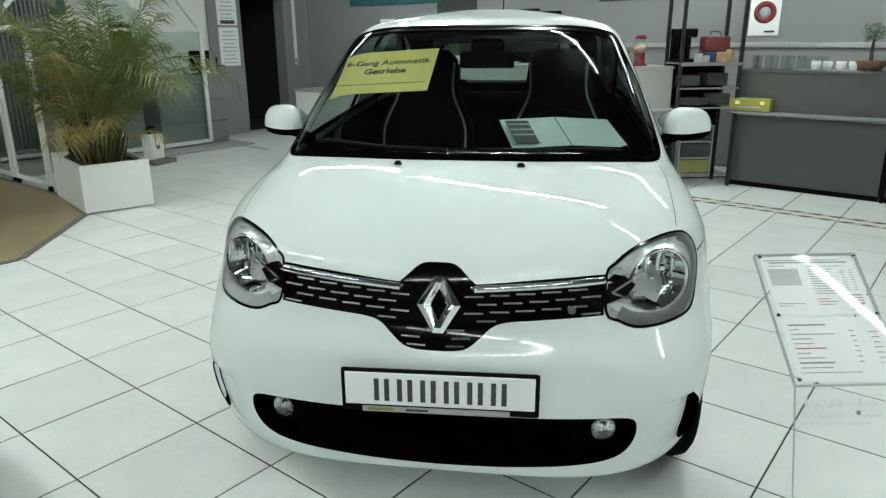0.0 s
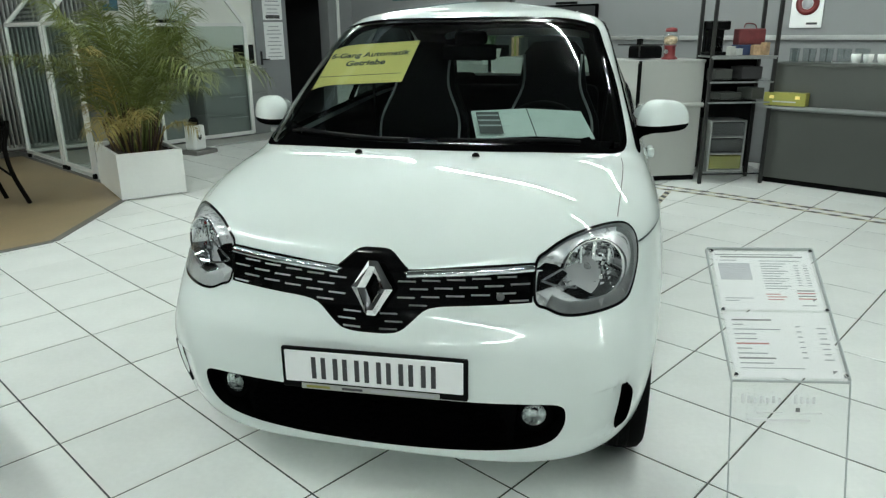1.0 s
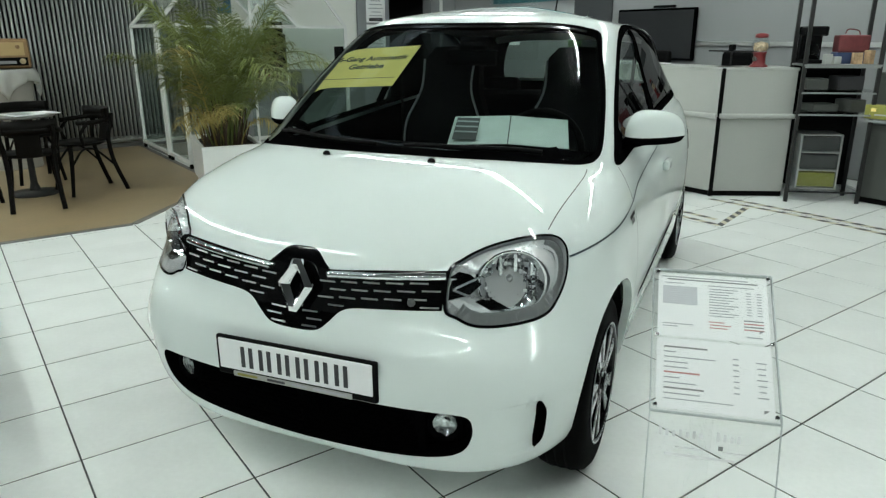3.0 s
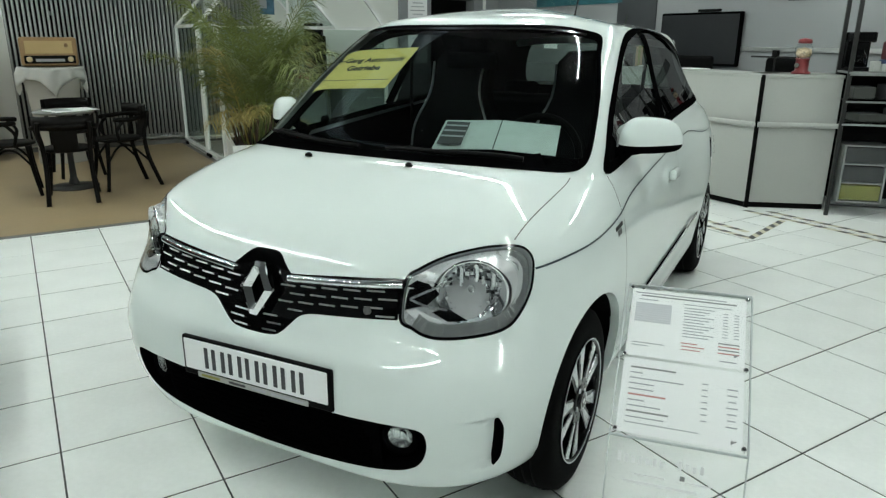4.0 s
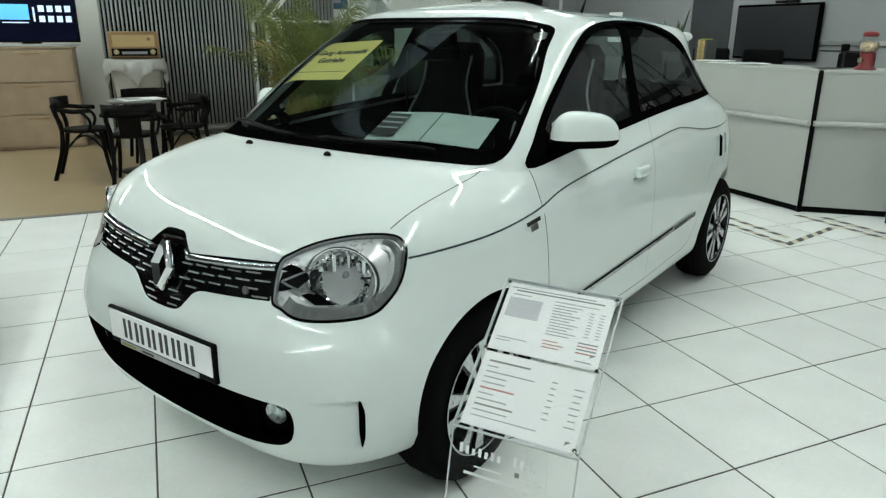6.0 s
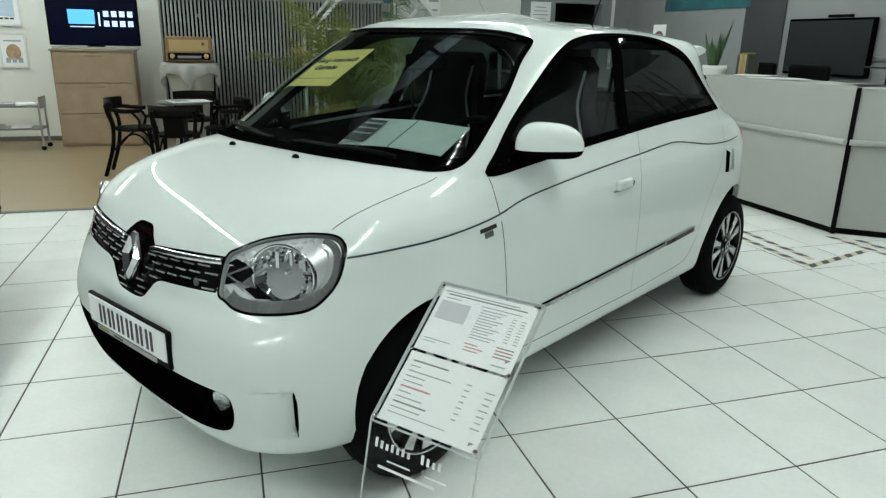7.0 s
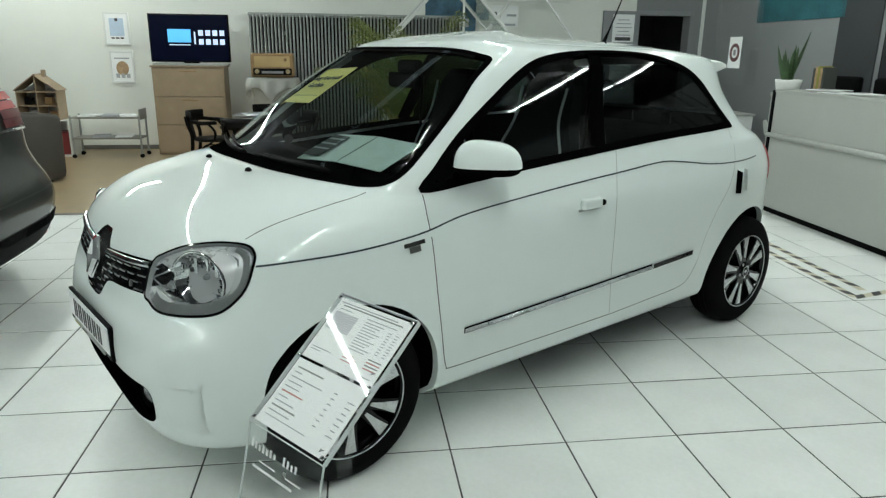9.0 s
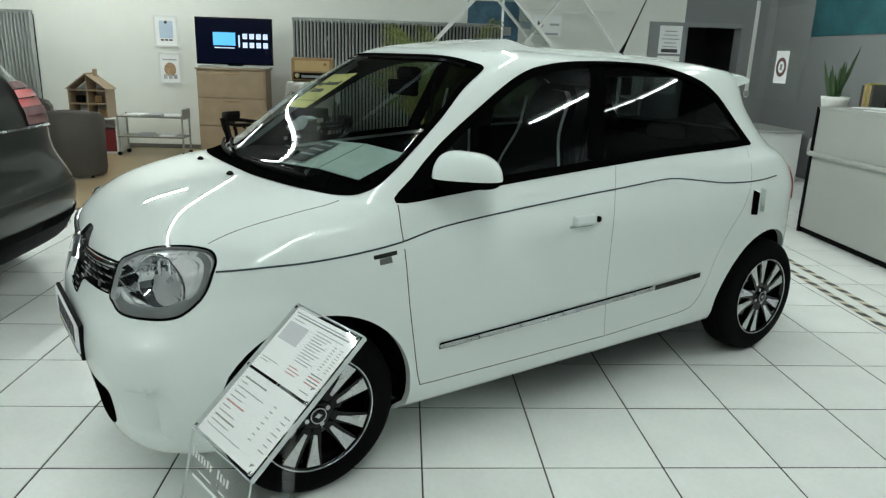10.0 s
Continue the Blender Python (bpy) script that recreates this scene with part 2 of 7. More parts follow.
def wall(name, u0, v0, u1, v1, material, z0=0.0, z1=HIGH, thick=0.2, label="", side=1):
    """A wall whose room face runs from (u0, v0) to (u1, v1); its thickness lies to the left of that way."""
    d = Vector((u1 - u0, v1 - v0, 0))
    ln = d.length
    bm = bmesh.new()
    box((ln, thick, z1 - z0), (ln / 2, side * thick / 2, z0), bm=bm)
    ang = math.degrees(math.atan2(d.y, d.x))
    return tagged(part(name, bm, material, None, "", room(u0, v0, 0, ang)), label, "wall", kind="structure")


wall("wall_north", U0, V1, 5.32, V1, "wall", label="white painted wall behind the radiators")
wall("wall_north_right", 6.25, V1, U1, V1, "grey_wall", label="grey painted wall beside the doorway")
wall("wall_north_head", 5.32, V1, 6.25, V1, "grey_wall", z0=2.06, label="wall above the open doorway")
wall("wall_east", U1, V1 + 0.2, U1, V0, "grey_wall", label="grey painted wall behind the counters")
wall("wall_south", U1, V0, U0, V0, "grey_wall", label="plain grey wall")
wall("wall_west", U0, V0, U0, V1, "grey_wall", label="plain grey wall")
bm = box((U1 - U0 + 0.4, V1 - V0 + 0.4, 0.15), ((U0 + U1) / 2, (V0 + V1) / 2, HIGH))
tagged(part("ceiling", bm, "ceiling", None, "", ROOM), "plain dark ceiling with fluorescent tubes", "ceiling", kind="structure")
# the room beyond the doorway, its dimness put into near-black surfaces
dim = thing("back_room", room(5.7, V1 + 0.2), "dark room beyond the open doorway, its dimness put into the surface colour", "room", kind="structure")
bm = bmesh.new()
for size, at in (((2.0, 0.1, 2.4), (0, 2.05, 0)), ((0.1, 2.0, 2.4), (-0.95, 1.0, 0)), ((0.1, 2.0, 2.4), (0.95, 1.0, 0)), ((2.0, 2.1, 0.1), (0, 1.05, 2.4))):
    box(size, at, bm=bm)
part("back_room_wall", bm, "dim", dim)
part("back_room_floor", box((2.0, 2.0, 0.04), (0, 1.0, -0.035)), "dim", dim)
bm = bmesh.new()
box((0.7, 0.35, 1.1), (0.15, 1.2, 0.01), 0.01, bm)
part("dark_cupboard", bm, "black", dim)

# ceiling tubes in continuous rows
# the last row has one more unseen tube, added to brighten the car's front
TUBE_ROWS = [(-1.8, 0.1, 7.6, 0), (6.9, -4.2, -2.7, 1), (2.35, 0.1, 4.6, 0), (5.2, 4.6, 6.1, 0), (4.95, -0.6, 2.4, 0), (1.6, -5.0, -0.5, 0), (-1.6, -5.1, -0.6, 1)]
lamp_body = mat("lamp_housing", (0.7, 0.7, 0.7), 0.5)
M["lamp_body"] = lamp_body
first = None
for u, va, vb, cross in TUBE_ROWS:
    n = int((vb - va) / 1.5)
    for i in range(n):
        w_ = va + 1.5 * (i + 0.5)
        at = room(w_, u, HIGH - 0.12, 0) if cross else room(u, w_, HIGH - 0.12, 90)
        if first is None:
            first = thing("ceiling_light", at, "long white fluorescent tube lamp on the ceiling", "ceiling lamp", "ceiling tube lamps")
            part("lamp_housing", box((1.46, 0.07, 0.05), (0, 0, 0.07), 0.006), "lamp_body", first)
            part("fluorescent_tube", rod((-0.71, 0, 0.045), (0.71, 0, 0.045), 0.019, seg=12), "tube", first, "glowing tube")
        else:
            copy_thing(first, at)

# pale air duct under the ceiling; the windscreen mirrors it
duct = thing("ceiling_duct", room(1.0, 2.15, HIGH - 0.34), "pale blue-grey rectangular air duct under the ceiling", "duct")
M["duct_paint"] = mat("pale_duct_paint", (0.66, 0.76, 0.88), 0.4, vary=0.06)
for k in range(4):
    part("duct_section", box((1.16, 0.13, 0.14), (-1.8 + 1.2 * k, 0, 0.0), 0.006), "duct_paint", duct)
for k in range(5):
    part("duct_flange", box((0.04, 0.165, 0.175), (-2.4 + 1.2 * k, 0, -0.025), 0.004), "black_metal", duct)
    part("hanger", rod((-2.4 + 1.2 * k, 0.12, 0.22), (-2.4 + 1.2 * k, 0.12, 0.34), 0.006), "black_metal", duct)

# floor: a sunk grout bed, tiles, brown vinyl and its edge strip
bm = box((U1 - U0 + 0.4, V1 - V0 + 0.4, 0.1), ((U0 + U1) / 2, (V0 + V1) / 2, -0.1028))
floor = tagged(part("floor", bm, "grout", None, "", ROOM), "white glazed floor tiles with dark grout joints", "floor", kind="structure")
CARPET = [(U0, 3.90), (0.38, 3.92), (1.42, 5.02), (1.42, V1), (U0, V1)]
bm = slab(CARPET, 0.012, at=(0, 0, -0.008))
tagged(part("vinyl_floor", bm, "vinyl", None, "", ROOM), "brown patterned vinyl floor of the seating corner", "floor", kind="structure")
bm = bmesh.new()
for a, b in zip(CARPET[:3], CARPET[1:3] + [CARPET[3]]):
    d = Vector((b[0] - a[0], b[1] - a[1]))
    n = Vector((d.y, -d.x)).normalized() * 0.05
    slab([(a[0] + n.x, a[1] + n.y), (b[0] + n.x, b[1] + n.y), (b[0], b[1]), (a[0], a[1])], 0.012, bm, at=(0, 0, -0.003))
tagged(part("floor_edge_strip", bm, "strip", None, "", ROOM), "grey edging strip between tiles and vinyl", "trim", kind="structure")
bm = box((5.32 - U0, 0.015, 0.06), ((5.32 + U0) / 2, V1 - 0.0105, 0.005), 0.003)
tagged(part("baseboard", bm, "strip", None, "", ROOM), "grey skirting along the wall", "trim", kind="structure")

# hazard tape on the floor
def tape_run(points, name):
    t = thing(name, ROOM, "black and cream dashed warning tape stuck on the tiles", "floor tape", "floor tapes")
    cream = bmesh.new()
    dash = None
    for a, b in zip(points, points[1:]):
        a, b = Vector((*a, 0)), Vector((*b, 0))
        d = (b - a).normalized()
        n = Vector((-d.y, d.x, 0))
        ln = (b - a).length
        slab([tuple((a + n * 0.025).xy), tuple((a - n * 0.025).xy), tuple((b - n * 0.025).xy), tuple((b + n * 0.025).xy)], 0.0012, cream, at=(0, 0, 0.0004))
        k = 0.0
        while k < ln - 0.06:
            at = Matrix.Translation(a + d * k) @ pose(0, 0, 0.0017, 0, 0, math.degrees(math.atan2(d.y, d.x)))
            if dash is None:
                dash = part("tape_dash", slab([(0.02, 0.024), (-0.02, -0.024), (0.055, -0.024), (0.095, 0.024)], 0.0008), "tape_black", t, "", at)
            else:
                o = new("tape_dash", dash.data)
                o.parent, o.matrix_basis = t, at
            k += 0.15
    part("tape_ground", cream, "tape_cream", t)
    return t


tape_run([(4.18, 4.6), (4.02, 1.18), (4.72, 1.38)], "floor_tape")
tape_run([(4.30, 4.6), (4.16, 1.30)], "floor_tape")
tape_run([(4.76, 1.75), (4.80, 0.96), (4.72, -0.75), (4.6, -3.2)], "floor_tape")
tape_run([(4.90, 1.62), (4.92, 0.90), (4.86, -0.75), (4.74, -3.2)], "floor_tape")


# radiators
def radiator(u0, u1, z0, z1):
    n = int(round((u1 - u0) / 0.05))
    t = thing("radiator", room((u0 + u1) / 2, V1 - 0.09), "tall grey column radiator mounted on the white wall", "radiator", "wall radiators")
    w = n * 0.05
    for z in (z0, z1 - 0.05):
        part("header_pipe", box((w, 0.07, 0.05), (0, 0, z), 0.015), "rad", t)
    col = None
    for i in range(n):
        x = -w / 2 + 0.025 + 0.05 * i
        if col is None:
            b = bmesh.new()
            for y in (-0.034, 0.0, 0.034):
                rod((0, y, z0 + 0.03), (0, y, z1 - 0.03), 0.0125, b, 8)
            for f in b.faces:
                f.smooth = len(f.verts) == 4
            col = part("column", b, "rad", t, "", pose(x, 0, 0))
        else:
            c = new("column", col.data)
            c.parent, c.matrix_basis = t, pose(x, 0, 0)
    # added panel: its black puts the shade of the deep gaps into colour
    part("back_panel", box((w - 0.02, 0.006, z1 - z0 - 0.10), (0, 0.062, z0 + 0.05), 0.002), "black_metal", t, "added dark panel for the shade between the columns")
    for x in (-w / 3, w / 3):
        part("bracket", box((0.05, 0.05, 0.05), (x, 0.05, z1 - 0.3)), "rad", t)
    return t


radiator(-0.43, 2.6, 0.10, 1.93)
radiator(-6.2, -4.05, 0.10, 1.90)

# ---- seating corner ----
# cabinet with three flaps and the television on it
CAB = room(-1.20, 7.70)
cab = thing("cabinet", CAB, "light oak cabinet with three flap fronts", "cabinet")
part("body", box((0.94, 0.38, 1.17), (0, 0, 0.012), 0.004), "wood", cab)
for i in range(3):
    z = 0.045 + i * 0.378
    f = part("flap", box((0.90, 0.02, 0.366), (0, -0.2, z), 0.004), "wood", cab)
    part("finger_grip", box((0.22, 0.012, 0.018), (0, -0.213, z + 0.32), 0.004), "walnut", f)
part("cabinet_top", box((0.97, 0.41, 0.022), (0, -0.01, 1.183), 0.004), "wood", cab)

tv = thing("television", room(-1.16, 7.62, 1.2055, 0), "flat black television showing a blue menu, on the oak cabinet", "television")
part("base", box((0.98, 0.2, 0.03), (0, 0, 0), 0.008), "off_lac", tv, "silver base bar")
part("frame", box((1.04, 0.05, 0.62), (0, 0, 0.045), 0.008), "black_gloss", tv)
part("neck", box((0.2, 0.06, 0.03), (0, 0.01, 0.025)), "black_gloss", tv)
M["screen_dark"] = glow("screen_dark", (0.002, 0.003, 0.010), 0.6)
M["screen_blue"] = glow("screen_blue", (0.10, 0.42, 0.75), 1.0)
M["screen_pale"] = glow("screen_pale", (0.55, 0.68, 0.85), 0.9)
scr = part("screen", box((1.0, 0.004, 0.58), (0, -0.027, 0.065)), "screen_dark", tv, "lit dark screen")
part("preview_window", box((0.30, 0.002, 0.17), (-0.13, -0.0305, 0.30)), "screen_blue", scr)
part("caption_bar", box((0.27, 0.002, 0.012), (-0.13, -0.0305, 0.262)), "screen_pale", scr)
for i in range(4):
    for j in range(2):
        part("menu_tile", box((0.062, 0.002, 0.07), (0.15 + 0.092 * i, -0.0305, 0.275 + 0.115 * j), 0.0008), "screen_pale", scr)
part("menu_dots", box((0.02, 0.002, 0.16), (0.07, -0.0305, 0.28)), "screen_pale", scr)

# framed prints
def framed(u, z, w, h, kind):
    t = thing("picture_frame", room(u, V1 - 0.018, z), "white framed print with %s on the wall" % kind, "picture", "framed prints")
    bm = bmesh.new()
    for size, at in (((w, 0.022, 0.025), (0, 0, -h / 2)), ((w, 0.022, 0.025), (0, 0, h / 2 - 0.025)), ((0.025, 0.022, h - 0.05), (-w / 2 + 0.0125, 0, -h / 2 + 0.025)), ((0.025, 0.022, h - 0.05), (w / 2 - 0.0125, 0, -h / 2 + 0.025))):
        box(size, at, 0.003, bm)
    part("frame", bm, "white_lac", t)
    p = part("print", box((w - 0.05, 0.006, h - 0.05), (0, 0.004, -h / 2 + 0.025)), "paper", t)
    return t, p


t, p = framed(-2.24, 1.68, 0.34, 0.44, "a blue sheet")
M["pale_blue"] = mat("pale_blue_print", (0.55, 0.66, 0.78), 0.6, vary=0.08, scale=9)
part("print_field", box((0.19, 0.003, 0.24), (0, -0.0005, -0.10)), "pale_blue", p)
for i in range(3):
    part("caption_bar", box((0.045, 0.003, 0.022), (-0.06 + 0.06 * i, -0.0025, -0.135)), "ink", p)
part("seal", lathe([(0.0, 0.0), (0.022, 0.0), (0.022, 0.003), (0.0, 0.003)], 16), "ink", p, "", pose(0, -0.001, 0.12, 90))
t, p = framed(-2.22, 1.165, 0.32, 0.44, "small pictures")
part("caption_bar", box((0.2, 0.003, 0.018), (0, -0.0005, 0.11)), "ink_grey", p)
M["brownish"] = mat("brown_print", (0.42, 0.28, 0.16), 0.6, vary=0.4, scale=20)
part("print_field", slab([(0.085 * math.cos(a * math.tau / 14), 0.10 * math.sin(a * math.tau / 14)) for a in range(14)], 0.003, axis="y", at=(0, -0.0008, -0.02)), "brownish", p)
for i in range(3):
    part("caption_bar", box((0.05, 0.003, 0.06), (-0.07 + 0.07 * i, -0.003, -0.15)), "ink_grey", p)

# old radio on a draped stand
st = thing("radio_stand", room(-0.06, 7.30), "grey draped stand with a white cloth corner, under the radio", "stand")
bm = lathe([(0.0, 0.0), (0.25, 0.0), (0.25, 0.02), (0.235, 0.35), (0.265, 0.8), (0.315, 1.04), (0.315, 1.06), (0.0, 1.06)], 28)
for v in bm.verts:
    a = math.atan2(v.co.y, v.co.x)
    k = 1 + 0.03 * math.sin(9 * a) * (1.06 - v.co.z)
    v.co.x, v.co.y = v.co.x * k, v.co.y * k
M["drape"] = mat("grey_drape", (0.40, 0.385, 0.345), 0.85, vary=0.08, bump=0.3, fine=200)
part("drape", bm, "drape", st)
bm = bmesh.new()
n = 26
grid = {}
for i in range(n + 1):
    for j in range(n + 1):
        p, q = (i / n - 0.5) * 0.90, (j / n - 0.5) * 0.90
        x, y = (p - q) * 0.7071, (p + q) * 0.7071          # a corner hangs down in front
        r = math.hypot(x, y)
        if r > 0.325:
            a = math.atan2(y, x)
            drop = r - 0.325
            out = 0.335 + 0.03 * math.sin(10 * a) * min(1.0, drop / 0.08)
            grid[i, j] = bm.verts.new((out * math.cos(a), out * math.sin(a), 1.068 - drop))
        else:
            grid[i, j] = bm.verts.new((x, y, 1.068))
for i in range(n):
    for j in range(n):
        bm.faces.new((grid[i, j], grid[i + 1, j], grid[i + 1, j + 1], grid[i, j + 1])).smooth = True
r = bmesh.ops.solidify(bm, geom=bm.faces[:], thickness=0.003)
part("cloth", bm, "cloth", st, "white cloth with hanging corners")
M["brass"] = mat("amber_knob", (0.62, 0.50, 0.30), 0.35, metal=0.3)
radio = thing("radio", room(-0.05, 7.30, 1.072, 0), "old brown wooden valve radio with a cream front and two knobs", "radio")
part("case", box((0.56, 0.24, 0.31), (0, 0, 0), 0.03, seg=3), "walnut", radio)
M["grille_cloth"] = mat("speaker_cloth", (0.50, 0.36, 0.17), 0.8, vary=0.15, bump=0.5, fine=300)
part("speaker_cloth", box((0.46, 0.01, 0.135), (0, -0.119, 0.135), 0.004), "grille_cloth", radio)
part("dial", box((0.50, 0.012, 0.085), (0, -0.119, 0.03), 0.004), "dark_wood", radio, "dark tuning dial")
part("dial_glass", box((0.28, 0.004, 0.03), (0, -0.127, 0.05)), "trim_light", radio)
for x in (-0.2, 0.2):
    part("knob", lathe([(0.0, 0.0), (0.03, 0.0), (0.028, 0.022), (0.0, 0.024)], 18), "brass", radio, "amber knob", pose(x, -0.125, 0.075, 90))
part("badge", lathe([(0.0, 0.0), (0.022, 0.0), (0.02, 0.006), (0.0, 0.006)], 16), "walnut", radio, "", pose(0.17, -0.123, 0.225, 90))


# bentwood armchairs round a small table
def bentwood_chair(at):
    t = thing("cafe_chair", at, "black bentwood armchair with a curved back, by the cafe table", "chair", "cafe chairs")
    part("seat", lathe([(0.0, 0.44), (0.19, 0.445), (0.215, 0.455), (0.218, 0.468), (0.205, 0.476), (0.0, 0.468)], 28), "dark_wood", t)
    for x, y in ((-0.16, -0.15), (0.16, -0.15)):
        part("leg", tube(spline([(x, y, 0.45), (x * 1.05, y * 1.1, 0.25), (x * 1.25, y * 1.35, 0.0)], 5), [0.022 - 0.0006 * i for i in range(11)]), "dark_wood", t)
    for s in (-1, 1):
        part("rear_leg", tube(spline([(s * 0.19, 0.30, 0.0), (s * 0.175, 0.21, 0.28), (s * 0.18, 0.185, 0.50), (s * 0.195, 0.215, 0.62), (s * 0.19, 0.235, 0.72)], 5), 0.020), "dark_wood", t)
        part("brace", tube(spline([(s * 0.165, -0.16, 0.27), (s * 0.15, -0.05, 0.40), (s * 0.15, 0.06, 0.40), (s * 0.175, 0.2, 0.26)], 5), 0.010), "dark_wood", t)
    pts = [(0.25 * math.cos(a), 0.06 + 0.20 * math.sin(a), 0.655 + 0.03 * max(0, math.sin(a))) for a in np.linspace(-0.75, math.pi + 0.75, 26)]
    bm = tube(pts, 0.021)
    part("arm_rail", bm, "dark_wood", t)
    bm = bmesh.new()
    rows = []
    for a in np.linspace(0.45, math.pi - 0.45, 16):
        rows.append([bm.verts.new(((0.25 + d) * math.cos(a), 0.06 + (0.20 + d) * math.sin(a), z)) for d, z in ((-0.014, 0.65), (-0.014, 0.765), (0.014, 0.77), (0.014, 0.65))])
    for a, b in zip(rows, rows[1:]):
        for k in range(4):
            bm.faces.new((a[k], b[k], b[(k + 1) % 4], a[(k + 1) % 4])).smooth = True
    bm.faces.new(rows[0]), bm.faces.new(rows[-1][::-1])
    part("backrest", bm, "dark_wood", t)
    part("splat", box((0.19, 0.012, 0.22), (0, 0.232, 0.455), 0.004, turn=Matrix.Rotation(math.radians(-12), 4, "X")), "dark_wood", t)
    for s in (-1, 1):
        part("arm_support", tube(spline([(s * 0.2, -0.05, 0.46), (s * 0.225, -0.07, 0.56), (s * 0.235, 0.0, 0.655)], 5), 0.014), "dark_wood", t)
    return t


chair = bentwood_chair(room(0.33, 5.44, 0.004, -78))
copy_thing(chair, room(-0.12, 5.08, 0.004, 175) @ Matrix.Diagonal((1, 1, 0.97, 1)))
copy_thing(chair, room(-0.56, 5.53, 0.004, 88))
copy_thing(chair, room(0.02, 6.30, 0.004, 8))
M["mid_top"] = mat("grey_table_top", (0.15, 0.15, 0.145), 0.3, vary=0.08)
tb = thing("cafe_table", room(-0.08, 5.62, 0.004), "small round cafe table with a pale top and black iron foot", "table")
part("tabletop", lathe([(0.0, 0.70), (0.245, 0.70), (0.26, 0.708), (0.26, 0.722), (0.25, 0.728), (0.0, 0.728)], 40), "mid_top", tb)
part("column", lathe([(0.05, 0.03), (0.03, 0.1), (0.025, 0.4), (0.03, 0.64), (0.08, 0.70)], 18), "black_metal", tb)
part("foot", lathe([(0.0, 0.0), (0.22, 0.0), (0.22, 0.012), (0.06, 0.035), (0.0, 0.035)], 32), "black_metal", tb)
mg = thing("magazine", room(-0.02, 5.55, 0.733, 20), "open magazine lying on the cafe table", "magazine")
part("page_block", box((0.40, 0.28, 0.008), (0, 0, 0), 0.002), "paper", mg)
part("print_field", box((0.15, 0.2, 0.0015), (-0.09, 0, 0.0085)), "ink_grey", mg)

# magazine trolley
M["mid_shelf"] = mat("grey_glass_shelf", (0.22, 0.21, 0.18), 0.3, vary=0.08)
tr = thing("magazine_trolley", room(-2.26, 7.42, 0.004), "grey metal trolley with two shelves of magazines", "trolley")
for x in (-0.43, 0.43):
    for y in (-0.16, 0.16):
        part("post", rod((x, y, 0.05), (x, y, 0.56), 0.013), "rad", tr)
        part("castor", rod((x, y - 0.012, 0.028), (x, y + 0.012, 0.028), 0.028, seg=14), "black", tr)
for z in (0.25, 0.52):
    part("shelf", box((0.88, 0.36, 0.018), (0, 0, z), 0.004), "mid_shelf", tr)
part("end_panel", box((0.012, 0.34, 0.14), (0.44, 0, 0.50), 0.003), "steel", tr)
for i, (x, z, m) in enumerate(((-0.22, 0.543, "paper"), (0.05, 0.543, "ink_grey"), (0.2, 0.273, "paper"), (-0.1, 0.273, "ink_grey"), (0.26, 0.543, "paper"))):
    b = thing("magazine", room(-2.26 + x, 7.40, 0.004 + z, -8 + 7 * i), "printed magazine lying on the trolley shelf", "magazine", "trolley magazines")
    part("page_block", box((0.21, 0.28, 0.02), (0, 0, 0), 0.003), m, b)

# dolls' house on a white box
bx = thing("storage_box", room(-3.02, 7.62, 0.004), "white cube shelf with a red compartment", "shelf")
bm = bmesh.new()
for size, at in (((0.5, 0.4, 0.02), (0, 0, 0)), ((0.5, 0.4, 0.02), (0, 0, 0.46)), ((0.02, 0.4, 0.44), (-0.24, 0, 0.02)), ((0.02, 0.4, 0.44), (0.24, 0, 0.02)), ((0.46, 0.02, 0.44), (0, 0.19, 0.02))):
    box(size, at, bm=bm)
part("carcass", bm, "white_lac", bx)
part("drawer", box((0.43, 0.3, 0.3), (0, -0.02, 0.025), 0.006), "red", bx, "red fabric drawer")
dh = thing("dolls_house", room(-3.14, 7.60, 0.486) @ Matrix.Diagonal((0.80, 1, 0.9, 1)), "open wooden dolls' house with a pitched roof", "dolls' house")
for x in (-0.31, 0.0, 0.31):
    h = 0.42 if x else 0.62
    part("wall_panel", box((0.014, 0.30, h), (x, 0, 0.0)), "wood", dh)
for z in (0.0, 0.2, 0.4):
    part("floor_panel", box((0.62, 0.30, 0.014), (0, 0, z)), "wood", dh)
part("back_panel", slab([(-0.31, 0), (0.31, 0), (0.31, 0.42), (0, 0.64), (-0.31, 0.42)], 0.012, axis="y", at=(0, 0.15, 0)), "white_lac", dh)
for s in (-1, 1):
    a = math.atan2(0.22, 0.33)
    part("roof_panel", box((0.42, 0.33, 0.014), (s * 0.165, 0, 0.535), turn=Matrix.Rotation(s * a, 4, "Y")), "wood", dh)
part("chimney", box((0.05, 0.06, 0.10), (0.06, 0.05, 0.62), 0.004), "wood", dh)
for x, z, m in ((-0.2, 0.214, "dark_wood"), (0.12, 0.214, "walnut"), (-0.12, 0.014, "ink_grey"), (0.18, 0.014, "walnut")):
    part("toy_furniture", box((0.12, 0.1, 0.11), (x, 0.02, z), 0.01), m, dh)

